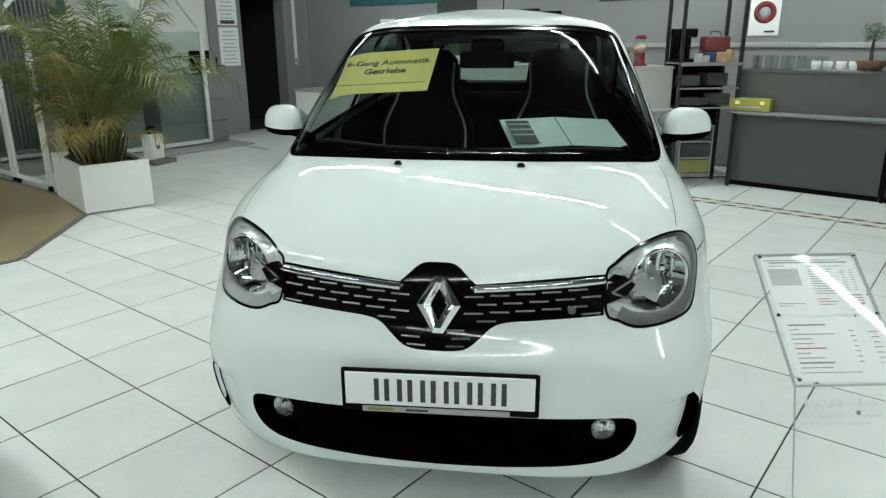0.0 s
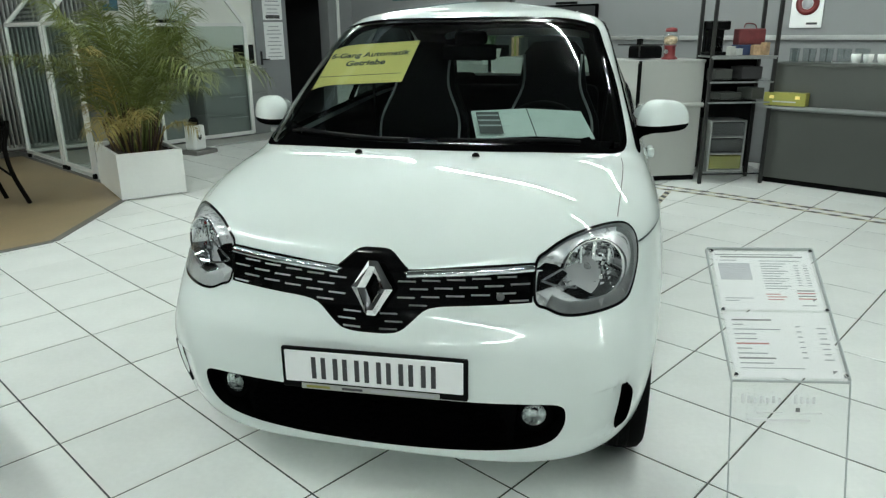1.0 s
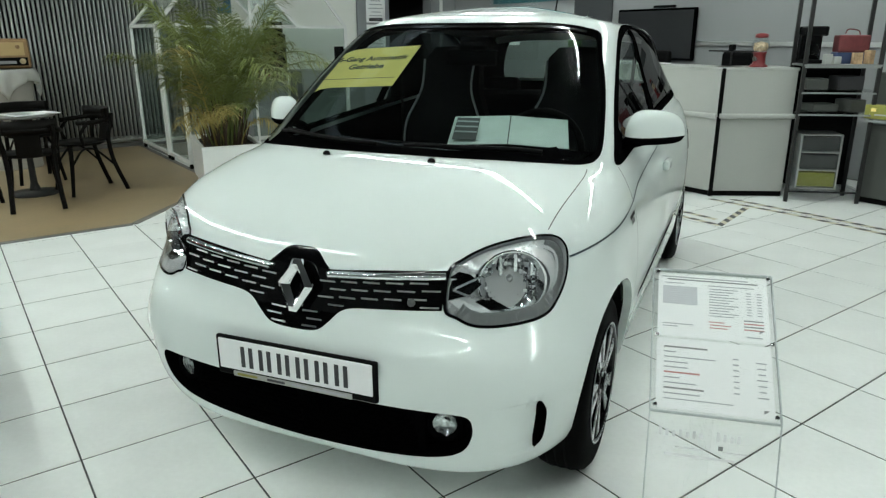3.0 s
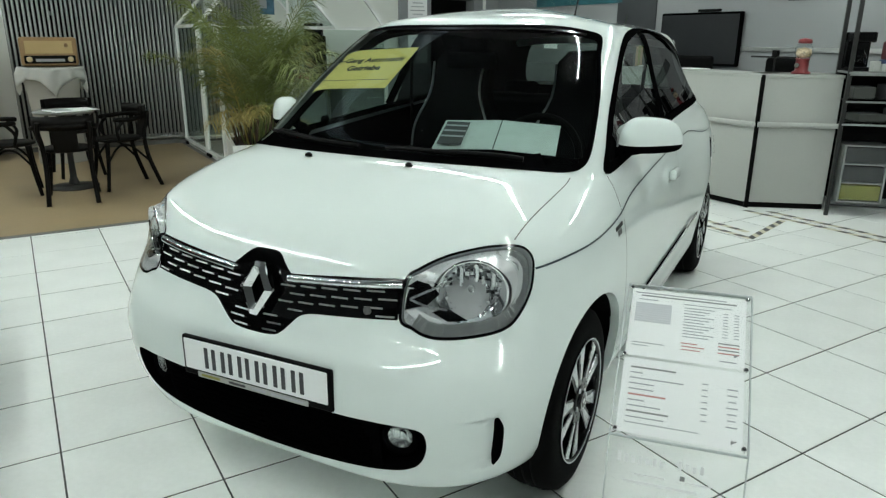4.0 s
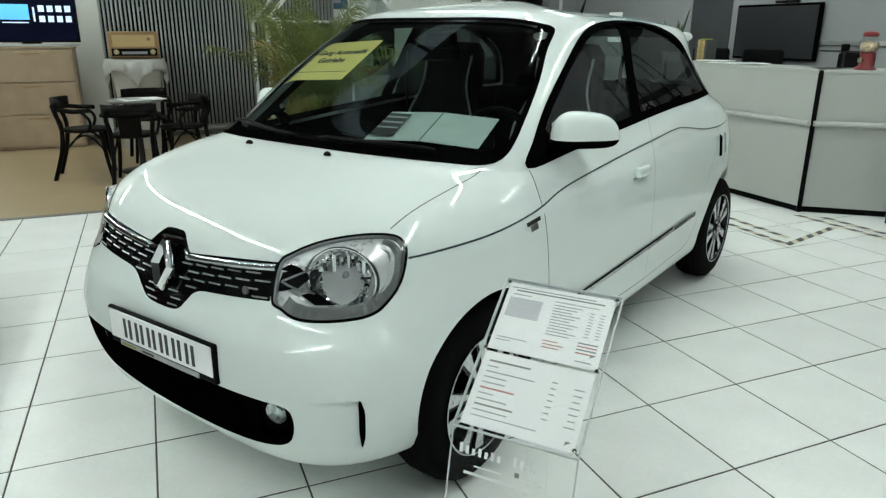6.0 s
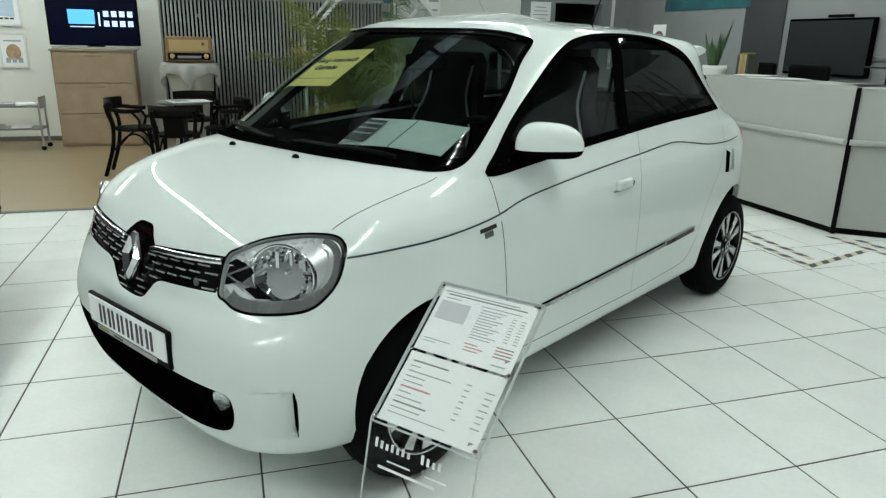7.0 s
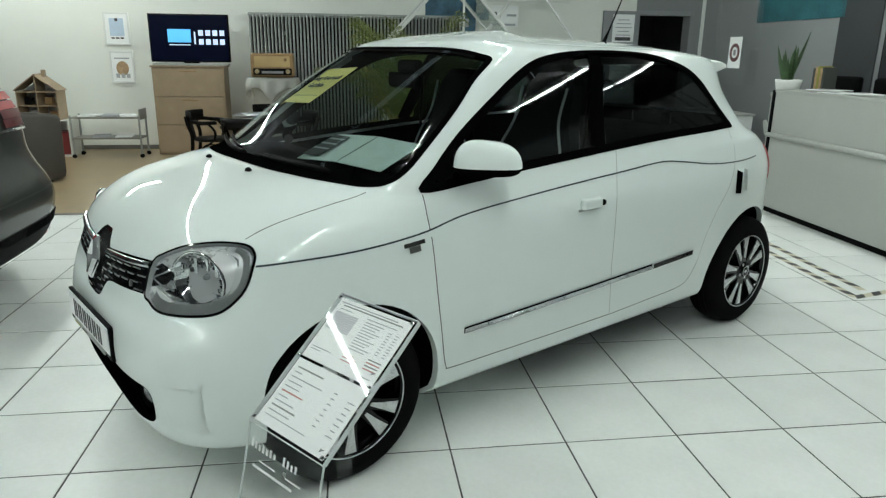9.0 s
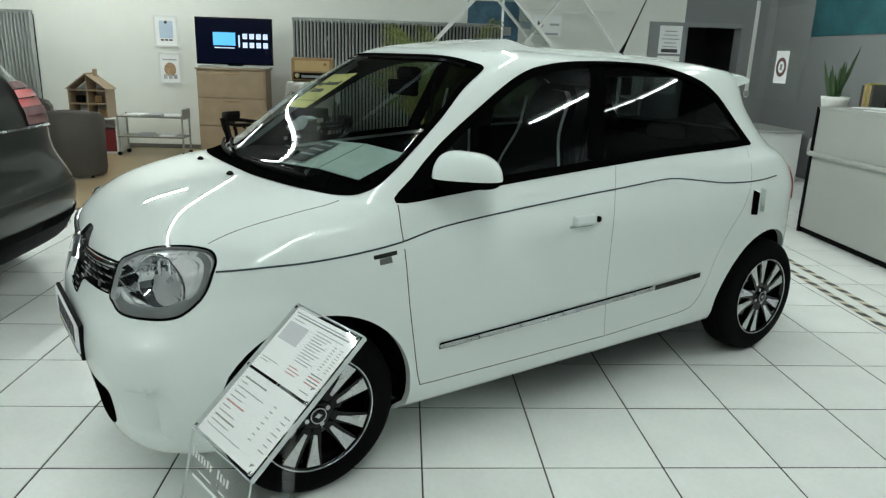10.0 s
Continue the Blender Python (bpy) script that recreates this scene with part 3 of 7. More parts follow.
# tub armchairs
def tub_chair(at, label):
    t = thing("tub_armchair", at, label, "armchair", "tub armchairs")
    bm = bmesh.new()
    rows = []
    for a in np.linspace(-0.35, math.pi + 0.35, 26):
        r, ri = 0.36, 0.27
        h = 0.70 + 0.06 * max(0.0, math.sin(a))
        pr = ((r - 0.015, 0.03), (r, 0.08), (r + 0.012, h - 0.05), (r - 0.02, h), (ri + 0.02, h), (ri, h - 0.05), (ri, 0.03))
        rows.append([bm.verts.new((q * math.cos(a), q * math.sin(a), z)) for q, z in pr])
    for a, b in zip(rows, rows[1:]):
        for k in range(len(a) - 1):
            bm.faces.new((a[k], b[k], b[k + 1], a[k + 1])).smooth = True
    for row in (rows[0], rows[-1]):
        bm.faces.new(row)
    bmesh.ops.recalc_face_normals(bm, faces=bm.faces[:])
    part("shell", bm, "taupe", t)
    part("cushion", lathe([(0.0, 0.25), (0.26, 0.25), (0.275, 0.30), (0.27, 0.40), (0.24, 0.43), (0.0, 0.435)], 28), "taupe", t)
    for x, y in ((-0.2, -0.2), (0.2, -0.2), (-0.2, 0.2), (0.2, 0.2)):
        part("foot", rod((x, y, 0), (x, y, 0.04), 0.02), "black", t)
    return t


tub_chair(room(-2.52, 5.65, 0.004, 195) @ Matrix.Diagonal((0.84, 0.95, 1, 1)), "taupe upholstered tub armchair seen from behind")
tub_chair(room(-3.75, 6.9, 0.004, 20), "taupe upholstered tub armchair by the radiator")

# ---- the white car ----
# The body skin is a stack of rings from sill to roof. Each ring has a nose, a straight side and a tail.
# nose and tail: place along the car and height of each ring on the centre line
NOSE = [(0.135, 0.165), (0.072, 0.200), (0.030, 0.330), (0.015, 0.470), (0.030, 0.600), (0.062, 0.720), (0.110, 0.822), (0.27, 0.925),
        (0.52, 0.998), (0.70, 1.030), (1.00, 1.240), (1.33, 1.440), (1.46, 1.485), (1.78, 1.525), (1.95, 1.535)]
TAIL = [(3.45, 0.24), (3.52, 0.28), (3.57, 0.38), (3.59, 0.50), (3.59, 0.62), (3.57, 0.75), (3.55, 0.86), (3.53, 0.93),
        (3.50, 1.00), (3.46, 1.07), (3.37, 1.23), (3.26, 1.392), (3.15, 1.428), (2.80, 1.478), (2.55, 1.502)]
# side: half width, height at the front door, height at the rear wheel
SIDE = [(0.70, 0.19, 0.22), (0.775, 0.245, 0.26), (0.800, 0.36, 0.38), (0.818, 0.50, 0.52), (0.822, 0.62, 0.64), (0.815, 0.74, 0.77),
        (0.800, 0.825, 0.86), (0.778, 0.88, 0.935), (0.758, 0.92, 1.0), (0.738, 0.955, 1.065), (0.645, 1.22, 1.25), (0.575, 1.425, 1.390),
        (0.50, 1.472, 1.435), (0.25, 1.512, 1.475), (0.0, 1.528, 1.492)]
# squareness of nose and tail in plan, and where the side's straight begins and ends
SHAPE = [(3.6, 3.4, 1.0, 2.5), (4.2, 3.4, 1.0, 2.5), (4.7, 3.5, 1.0, 2.5), (4.6, 3.6, 1.0, 2.5), (3.9, 3.6, 1.0, 2.5), (3.4, 3.9, 1.0, 2.45),
         (3.5, 4.3, 1.0, 2.4), (4.0, 4.4, 1.05, 2.35), (4.6, 4.0, 1.15, 2.3), (5.0, 3.2, 1.3, 2.2), (4.8, 2.9, 1.55, 2.25), (4.5, 3.2, 1.8, 2.3),
         (4.0, 3.2, 1.9, 2.3), (3.0, 3.0, 1.95, 2.3), (2.5, 2.5, 2.0, 2.3)]
RINGS = len(NOSE)
FRONT_A, REAR_A = 0.42, 0.62                  # the share of the way round at which the side's straight begins and ends


def ring_value(rows, l):
    """Smooth value between rings, column by column."""
    r = np.array(rows, float)
    n = len(r)
    l = np.clip(np.asarray(l, float), 0, n - 1)
    i = np.minimum(l.astype(int), n - 2)
    t = (l - i)[..., None]
    b, c = r[i], r[i + 1]
    a, d = r[np.maximum(i - 1, 0)], r[np.minimum(i + 2, n - 1)]
    m0, m1 = 0.5 * (c - a), 0.5 * (d - b)
    # kept from overshooting
    lim = 2.0 * np.abs(c - b)
    m0, m1 = np.clip(m0, -lim, lim), np.clip(m1, -lim, lim)
    m0, m1 = np.where(m0 * (c - b) < 0, 0, m0), np.where(m1 * (c - b) < 0, 0, m1)
    return (2 * t ** 3 - 3 * t ** 2 + 1) * b + (t ** 3 - 2 * t ** 2 + t) * m0 + (-2 * t ** 3 + 3 * t ** 2) * c + (t ** 3 - t ** 2) * m1


def skin(a, l):
    """Places on the car's left half skin: a goes round from nose to tail (0 to 1), l up from sill to roof."""
    a, l = np.asarray(a, float), np.asarray(l, float)
    nose, tail, side, shape = (ring_value(k, l) for k in (NOSE, TAIL, SIDE, SHAPE))
    wide, mf, mr = side[..., 0], shape[..., 2], shape[..., 3]

    def quarter(f, n):
        ph = np.clip(f, 0, 1) * math.pi / 2
        s, c = np.sin(ph), np.cos(ph)
        k = (s ** n + c ** n) ** (-1 / n)
        return s * k, c * k
    sf, cf = quarter(a / FRONT_A, shape[..., 0])
    sr, cr = quarter((1 - a) / (1 - REAR_A), shape[..., 1])
    mid = np.clip((a - FRONT_A) / (REAR_A - FRONT_A), 0, 1)
    front, rear = a < FRONT_A, a > REAR_A
    x = np.where(front, sf, np.where(rear, sr, 1.0)) * wide
    y = np.where(front, mf - cf * (mf - nose[..., 0]), np.where(rear, mr + cr * (tail[..., 0] - mr), mf + mid * (mr - mf)))
    along = np.clip((y - 0.9) / 2.1, -0.25, 1.2)
    zs = side[..., 1] + (side[..., 2] - side[..., 1]) * along
    wf, wr = sf ** 5, sr ** 5
    z = np.where(front, nose[..., 1] + (zs - nose[..., 1]) * wf, np.where(rear, tail[..., 1] + (zs - tail[..., 1]) * wr, zs))
    return np.stack([x, y, z], -1)


def skin_normal(a, l):
    e = 1e-3
    a0, a1 = np.clip(a - e, 0, 1), np.clip(a + e, 0, 1)
    l0, l1 = np.clip(l - 20 * e, 0, RINGS - 1.001), np.clip(l + 20 * e, 0, RINGS - 1.001)
    n = np.cross(skin(a1, l) - skin(a0, l), skin(a, l1) - skin(a, l0))
    n = n / np.maximum(np.linalg.norm(n, axis=-1, keepdims=True), 1e-9)
    n[..., 0] = np.where((np.asarray(a) < 1e-6) | (np.asarray(a) > 1 - 1e-6), 0, n[..., 0])
    n = n / np.maximum(np.linalg.norm(n, axis=-1, keepdims=True), 1e-9)
    return n


NA, NL = 150, (RINGS - 1) * 8
GA, GL = np.linspace(0, 1, NA + 1), np.linspace(0, RINGS - 1, NL + 1)
from mathutils.bvhtree import BVHTree
from mathutils import geometry
_aa, _ll = np.meshgrid(GA, GL, indexing="ij")
_pts = skin(_aa, _ll)
_quads = [(i * (NL + 1) + j, (i + 1) * (NL + 1) + j, (i + 1) * (NL + 1) + j + 1, i * (NL + 1) + j + 1) for i in range(NA) for j in range(NL)]
_tris = [t for q in _quads for t in ((q[0], q[1], q[2]), (q[0], q[2], q[3]))]
_flat = [Vector(p) for p in _pts.reshape(-1, 3)]
SKIN = BVHTree.FromPolygons(_flat, _tris)
_par = np.stack([_aa, _ll], -1).reshape(-1, 2)


def lands(origin, way):
    """Where a ray meets the skin, as (a, l)."""
    p, n, i, d = SKIN.ray_cast(Vector(origin), Vector(way))
    if i is None:
        p, n, i, d = SKIN.find_nearest(Vector(origin) + 2.5 * Vector(way))
    t = _tris[i]
    q = geometry.barycentric_transform(p, _flat[t[0]], _flat[t[1]], _flat[t[2]], *[Vector((*_par[k], 0)) for k in t])
    return (q.x, q.y)


def from_front(pts):
    return [lands((max(x, 1e-4), -2, z), (0, 1, 0)) for x, z in pts]


def from_side(pts):
    return [lands((3, y, z), (-1, 0, 0)) for y, z in pts]


def from_top(pts):
    return [lands((max(x, 1e-4), y, 4), (0, 0, -1)) for x, y in pts]


def from_rear(pts):
    return [lands((max(x, 1e-4), 6, z), (0, -1, 0)) for x, z in pts]


def flat(poly):
    """The outline with its ends laid exactly on the centre line."""
    return [(0.0 if a < 0.004 else 1.0 if a > 0.997 else a, l) for a, l in poly]


# outlines on the skin; (x, z) from the front, (y, z) from the side, (x, y) from above
GRILLE_TOP = [(0.0, 0.821), (0.034, 0.820), (0.056, 0.812), (0.079, 0.793), (0.099, 0.777), (0.118, 0.773), (0.26, 0.787), (0.38, 0.796), (0.443, 0.799)]
GRILLE_LOW = [(0.441, 0.698), (0.36, 0.693), (0.264, 0.686), (0.19, 0.679), (0.152, 0.666), (0.124, 0.640), (0.096, 0.614), (0.073, 0.602), (0.040, 0.597), (0.0, 0.596)]
HEAD = [(0.447, 0.797), (0.472, 0.822), (0.505, 0.842), (0.545, 0.857), (0.605, 0.868), (0.660, 0.866), (0.690, 0.850), (0.708, 0.818), (0.713, 0.760), (0.700, 0.700),
        (0.680, 0.676), (0.635, 0.667), (0.565, 0.663), (0.518, 0.668), (0.482, 0.684), (0.449, 0.704)]
LOWER = [(0.0, 0.415), (0.26, 0.418), (0.42, 0.424), (0.50, 0.425), (0.532, 0.418), (0.543, 0.398), (0.542, 0.360), (0.525, 0.318), (0.497, 0.290), (0.45, 0.270), (0.36, 0.252),
         (0.22, 0.236), (0.10, 0.228), (0.0, 0.225)]
VENT = [(0.703, 0.452), (0.716, 0.450), (0.718, 0.40), (0.708, 0.335), (0.694, 0.300), (0.684, 0.302), (0.692, 0.345), (0.700, 0.40)]
SCREEN = [(0.0, 0.604), (0.25, 0.608), (0.41, 0.634), (0.515, 0.673), (0.602, 0.734), (0.647, 0.790), (0.671, 0.845), (0.675, 0.92), (0.652, 1.05), (0.620, 1.18), (0.578, 1.30),
          (0.553, 1.395), (0.535, 1.412), (0.49, 1.385), (0.40, 1.362), (0.25, 1.348), (0.0, 1.345)]
SIDE_GLASS = [(0.945, 0.968), (1.022, 1.041), (1.154, 1.147), (1.346, 1.268), (1.493, 1.354), (1.60, 1.399), (1.70, 1.420), (1.85, 1.436), (2.08, 1.443), (2.32, 1.437), (2.49, 1.412),
              (2.66, 1.362), (2.79, 1.285), (2.89, 1.175), (2.955, 1.090), (2.945, 1.078), (2.80, 1.074), (2.36, 1.061), (1.97, 1.039), (1.41, 1.000), (1.16, 0.981)]
DOOR = [(0.948, 0.960), (0.936, 0.864), (0.947, 0.636), (0.985, 0.415), (1.01, 0.325), (1.03, 0.315), (1.20, 0.314), (1.60, 0.314), (1.935, 0.315), (1.896, 0.494), (1.887, 0.619),
        (1.905, 0.804), (1.972, 1.032), (1.41, 0.994), (1.16, 0.975)]
REAR_DOOR = [(1.943, 0.315), (2.22, 0.327), (2.46, 0.341), (2.53, 0.385), (2.565, 0.46), (2.60, 0.58), (2.68, 0.70), (2.78, 0.80), (2.86, 0.92), (2.90, 1.068), (2.36, 1.055), (1.978, 1.033),
             (1.911, 0.804), (1.893, 0.619), (1.902, 0.494)]
ARCH_F, ARCH_R = (0.628, 0.305, 0.345), (3.035, 0.305, 0.36)
REAR_GLASS = [(0.0, 1.405), (0.36, 1.400), (0.43, 1.36), (0.47, 1.25), (0.49, 1.14), (0.44, 1.115), (0.0, 1.105)]


def arc(c, n=40):
    y, z, r = c
    a0 = math.asin(min(1, (z - 0.10) / r))
    out = []
    for t in np.linspace(-a0, math.pi + a0, n):
        p, q = y + r * math.cos(t), z + r * math.sin(t)
        if p < y and y < 1:
            p += 0.058 * min(1.0, max(0.0, (0.50 - q) / 0.25))       # the bumper's end stands close to the tyre
        out.append((p, q))
    return out


def dense(pts, per=5):
    return [tuple(p) for p in spline(pts, per)]


def corner_loop(pts, per=4):
    return [tuple(p) for p in spline(pts, per, closed=True)]


P_SCREEN = flat(from_top(dense(SCREEN)))
P_GRILLE = flat(from_front(dense(GRILLE_TOP, 4) + dense(GRILLE_LOW, 4)))
P_HEAD = from_front(corner_loop(HEAD))
P_LOWER = flat(from_front(dense(LOWER, 4)))
P_VENT = from_front(corner_loop(VENT, 3))
POCKET_TOP, POCKET_LOW, POCKET_WALL = 0.457, 0.293, 0.007


def pocket(inset):
    """Outline of the recess in the bumper beside the corner slot."""
    lo, hi = POCKET_LOW + inset, POCKET_TOP - inset
    edge = [(0.58, lo), (0.61, lo), (0.64, lo), (0.665, lo), (0.6835, lo), (0.692, 0.345), (0.6985, 0.40), (0.7005, 0.43), (0.7015, hi), (0.68, hi), (0.655, hi), (0.63, hi), (0.605, hi), (0.58, hi)]
    return from_front(edge)


P_POCKET = [pocket(0.0), pocket(POCKET_WALL)]
P_GLASS = from_side(corner_loop(SIDE_GLASS))
P_DOOR = from_side(dense(DOOR + DOOR[:1], 4)[:-1])
P_REAR_DOOR = from_side(dense(REAR_DOOR + REAR_DOOR[:1], 4)[:-1])
P_ARCH = [from_side(arc(c)) for c in (ARCH_F, ARCH_R)]
P_REAR = flat(from_rear(dense(REAR_GLASS, 4)))
P_HOOD = flat(from_top(dense([(0.0, 0.600), (0.25, 0.604), (0.41, 0.630), (0.515, 0.664), (0.608, 0.717), (0.655, 0.768)], 4) + dense([(0.664, 0.735), (0.664, 0.60), (0.655, 0.45), (0.650, 0.355)], 4))
              + from_front(dense([(0.607, 0.8735), (0.545, 0.863), (0.502, 0.848), (0.467, 0.8275), (0.441, 0.805), (0.38, 0.801), (0.26, 0.792), (0.118, 0.778), (0.103, 0.782), (0.083, 0.798),
                                  (0.059, 0.817), (0.036, 0.825), (0.0, 0.826)], 3)))
REGIONS = [("screen", P_SCREEN), ("grille", P_GRILLE), ("head", P_HEAD), ("lower", P_LOWER), ("vent", P_VENT), ("arch", P_ARCH[0]), ("arch", P_ARCH[1]), ("glass", P_GLASS),
           ("rear_glass", P_REAR), ("hood", P_HOOD), ("door", P_DOOR), ("rear_door", P_REAR_DOOR),
           ("body", P_POCKET[0]), ("body", P_POCKET[1])]

SA = 34.0


def inside(px, py, poly):
    q = np.array(poly)
    x, y = q[:, 0] * SA, q[:, 1]
    x2, y2 = np.roll(x, -1), np.roll(y, -1)
    hit = np.zeros(len(px), bool)
    for i in range(len(q)):
        if y[i] == y2[i]:
            continue
        cross = (y[i] > py) != (y2[i] > py)
        hit ^= cross & (px < (x2[i] - x[i]) * (py - y[i]) / (y2[i] - y[i]) + x[i])
    return hit


def cut_skin():
    """One net over the half skin, with every outline as its edges; the triangles of each region."""
    keep = np.ones((NA + 1, NL + 1), bool)
    ga, gl = np.meshgrid(GA * SA, GL, indexing="ij")
    verts, edges = [], []
    for name, poly in REGIONS:
        q = np.array(poly) * (SA, 1)
        for x, y in q:
            keep &= (np.abs(ga - x) > 0.06) | (np.abs(gl - y) > 0.035) | (ga < 1e-6) | (ga > SA - 1e-6)
        k = len(verts)
        n = len(q)
        verts += [tuple(v) for v in q]
        for i in range(n):
            j = (i + 1) % n
            if not (abs(q[i][0]) < 1e-9 and abs(q[j][0]) < 1e-9):
                edges.append((k + i, k + j))
    verts += [(x, y) for x, y in zip(ga[keep], gl[keep])]
    v, e, f, *_ = geometry.delaunay_2d_cdt([Vector(p) for p in verts], edges, [], 0, 1e-5)
    v = np.array([tuple(p) for p in v])
    f = np.array([tuple(t) for t in f if len(t) == 3])
    c = v[f].mean(1)
    kind = np.full(len(f), "body", dtype=object)
    done = np.zeros(len(f), bool)
    for name, poly in REGIONS:
        m = inside(c[:, 0], c[:, 1], poly) & ~done
        kind[m] = name
        done |= m
    a, l = v[:, 0] / SA, np.clip(v[:, 1], 0, RINGS - 1.0001)
    a = np.clip(a, 0, 1)
    return a, l, f, kind


NET_A, NET_L, NET_F, NET_KIND = cut_skin()
NET_P, NET_N = skin(NET_A, NET_L), skin_normal(NET_A, NET_L)
# the roll of the bumper under the grille faces a little upwards
_roll = (NET_P[:, 1] < 0.30) & (NET_P[:, 2] < 0.72)
NET_N[_roll, 2] += 0.55 * np.exp(-((NET_P[_roll, 2] - 0.612) / 0.042) ** 2) * np.clip((0.30 - NET_P[_roll, 1]) / 0.12, 0, 1)
NET_N /= np.linalg.norm(NET_N, axis=1, keepdims=True)


def sink_pocket():
    """Presses the recess beside the corner slot into the bumper and turns the normals there."""
    x, y, z = NET_P[:, 0], NET_P[:, 1], NET_P[:, 2]
    f = np.clip((x - 0.585) / 0.11, 0, 1)
    deep = 0.013 * f * f * (3 - 2 * f) * np.clip((POCKET_TOP - z) / POCKET_WALL, 0, 1) * np.clip((z - POCKET_LOW) / POCKET_WALL, 0, 1)
    deep *= (y < 0.5) & (x < np.interp(z, [0.293, 0.345, 0.40, 0.457], [0.6855, 0.694, 0.7005, 0.7035]))
    NET_P[:] -= NET_N * deep[:, None]
    fn = np.cross(NET_P[NET_F[:, 1]] - NET_P[NET_F[:, 0]], NET_P[NET_F[:, 2]] - NET_P[NET_F[:, 0]])
    total = np.zeros_like(NET_N)
    for k in range(3):
        np.add.at(total, NET_F[:, k], fn)
    near = (y < 0.5) & (x > 0.59) & (x < 0.703) & (z < POCKET_TOP + 0.003) & (z > POCKET_LOW - 0.003)
    total *= np.sign((total * NET_N).sum(1, keepdims=True))
    good = near & (np.linalg.norm(total, axis=1) > 1e-12)
    NET_N[good] = total[good] / np.linalg.norm(total[good], axis=1, keepdims=True)


sink_pocket()


def panel(name, kinds, material, parent, sides=(1,), push=0.0, label="", where=None, even=False):
    """A piece of the skin as a mesh: the regions named, on the left (1), the right (-1) or both."""
    m = np.isin(NET_KIND, kinds)
    if where is not None:
        m &= where(NET_P[NET_F].mean(1))
    f = NET_F[m]
    use, inv = np.unique(f, return_inverse=True)
    f = inv.reshape(-1, 3)
    p, n = NET_P[use] + push * NET_N[use], NET_N[use]
    if even:
        # one gentle bend over the whole pane
        one, y, z = np.ones(len(p)), p[:, 1], p[:, 2]
        base_ = np.stack([one, y, z], 1)
        n = base_ @ np.linalg.lstsq(base_, n, rcond=None)[0]
        n /= np.linalg.norm(n, axis=1, keepdims=True)
    vs, fs, ns = [], [], []
    for s in sides:
        k = len(vs)
        vs += [(s * q[0], q[1], q[2]) for q in p]
        ns += [(s * q[0], q[1], q[2]) for q in n]
        fs += [tuple(int(k + i) for i in (t if s > 0 else t[::-1])) for t in f]
    # weld both halves on the centre line
    if len(sides) == 2:
        h = len(p)
        same = {h + i: i for i in range(h) if abs(p[i][0]) < 1e-6}
        fs = [tuple(same.get(i, i) for i in t) for t in fs]
        fs = [t for t in fs if len(set(t)) == 3]
    me = bpy.data.meshes.new(name)
    me.from_pydata(vs, [], fs)
    me.validate()
    me.materials.append(M[material])
    me.shade_smooth()
    if len(me.vertices) == len(ns):
        me.normals_split_custom_set_from_vertices(ns)
    ob = new(name, me)
    ob.parent = parent
    if label:
        ob["label"] = label
    return ob


def on_skin(poly, push=0.0, side=1):
    a, l = np.array([q[0] for q in poly]), np.clip([q[1] for q in poly], 0, RINGS - 1.0001)
    p, n = skin(a, l), skin_normal(a, l)
    p = p + push * n
    p[:, 0] *= side
    n = n.copy()
    n[:, 0] *= side
    return p, n


def ribbon(name, poly, wide, material, parent, lift=0.0012, side=1, closed=False, shift=0.0, thick=0.0, label=""):
    """A flat band laid along a line of the skin."""
    p, n = on_skin(poly, lift, side)
    k = len(p)
    t = np.roll(p, -1, 0) - np.roll(p, 1, 0)
    if not closed:
        t[0], t[-1] = p[1] - p[0], p[-1] - p[-2]
    s = np.cross(n, t) * side
    s /= np.maximum(np.linalg.norm(s, axis=1, keepdims=True), 1e-9)
    bm = bmesh.new()
    lo = [bm.verts.new(q) for q in p + s * (shift - wide / 2)]
    hi = [bm.verts.new(q) for q in p + s * (shift + wide / 2)]
    for i in range(k if closed else k - 1):
        j = (i + 1) % k
        try:
            bm.faces.new((lo[i], lo[j], hi[j], hi[i])).smooth = True
        except ValueError:
            pass
    if thick:
        bmesh.ops.solidify(bm, geom=bm.faces[:], thickness=-thick)
    return part(name, bm, material, parent, label)


def flange(name, poly, depth, material, parent, side=1, closed=True, way=None):
    """The turned-in edge of an opening."""
    p, n = on_skin(poly, 0.0, side)
    q = p - depth * n if way is None else p + depth * np.array(way)
    bm = bmesh.new()
    lo, hi = [bm.verts.new(v) for v in p], [bm.verts.new(v) for v in q]
    k = len(p)
    for i in range(k if closed else k - 1):
        j = (i + 1) % k
        if (p[i] - p[j]).dot(p[i] - p[j]) > 1e-12:
            bm.faces.new((lo[i], lo[j], hi[j], hi[i])).smooth = True
    return part(name, bm, material, parent)


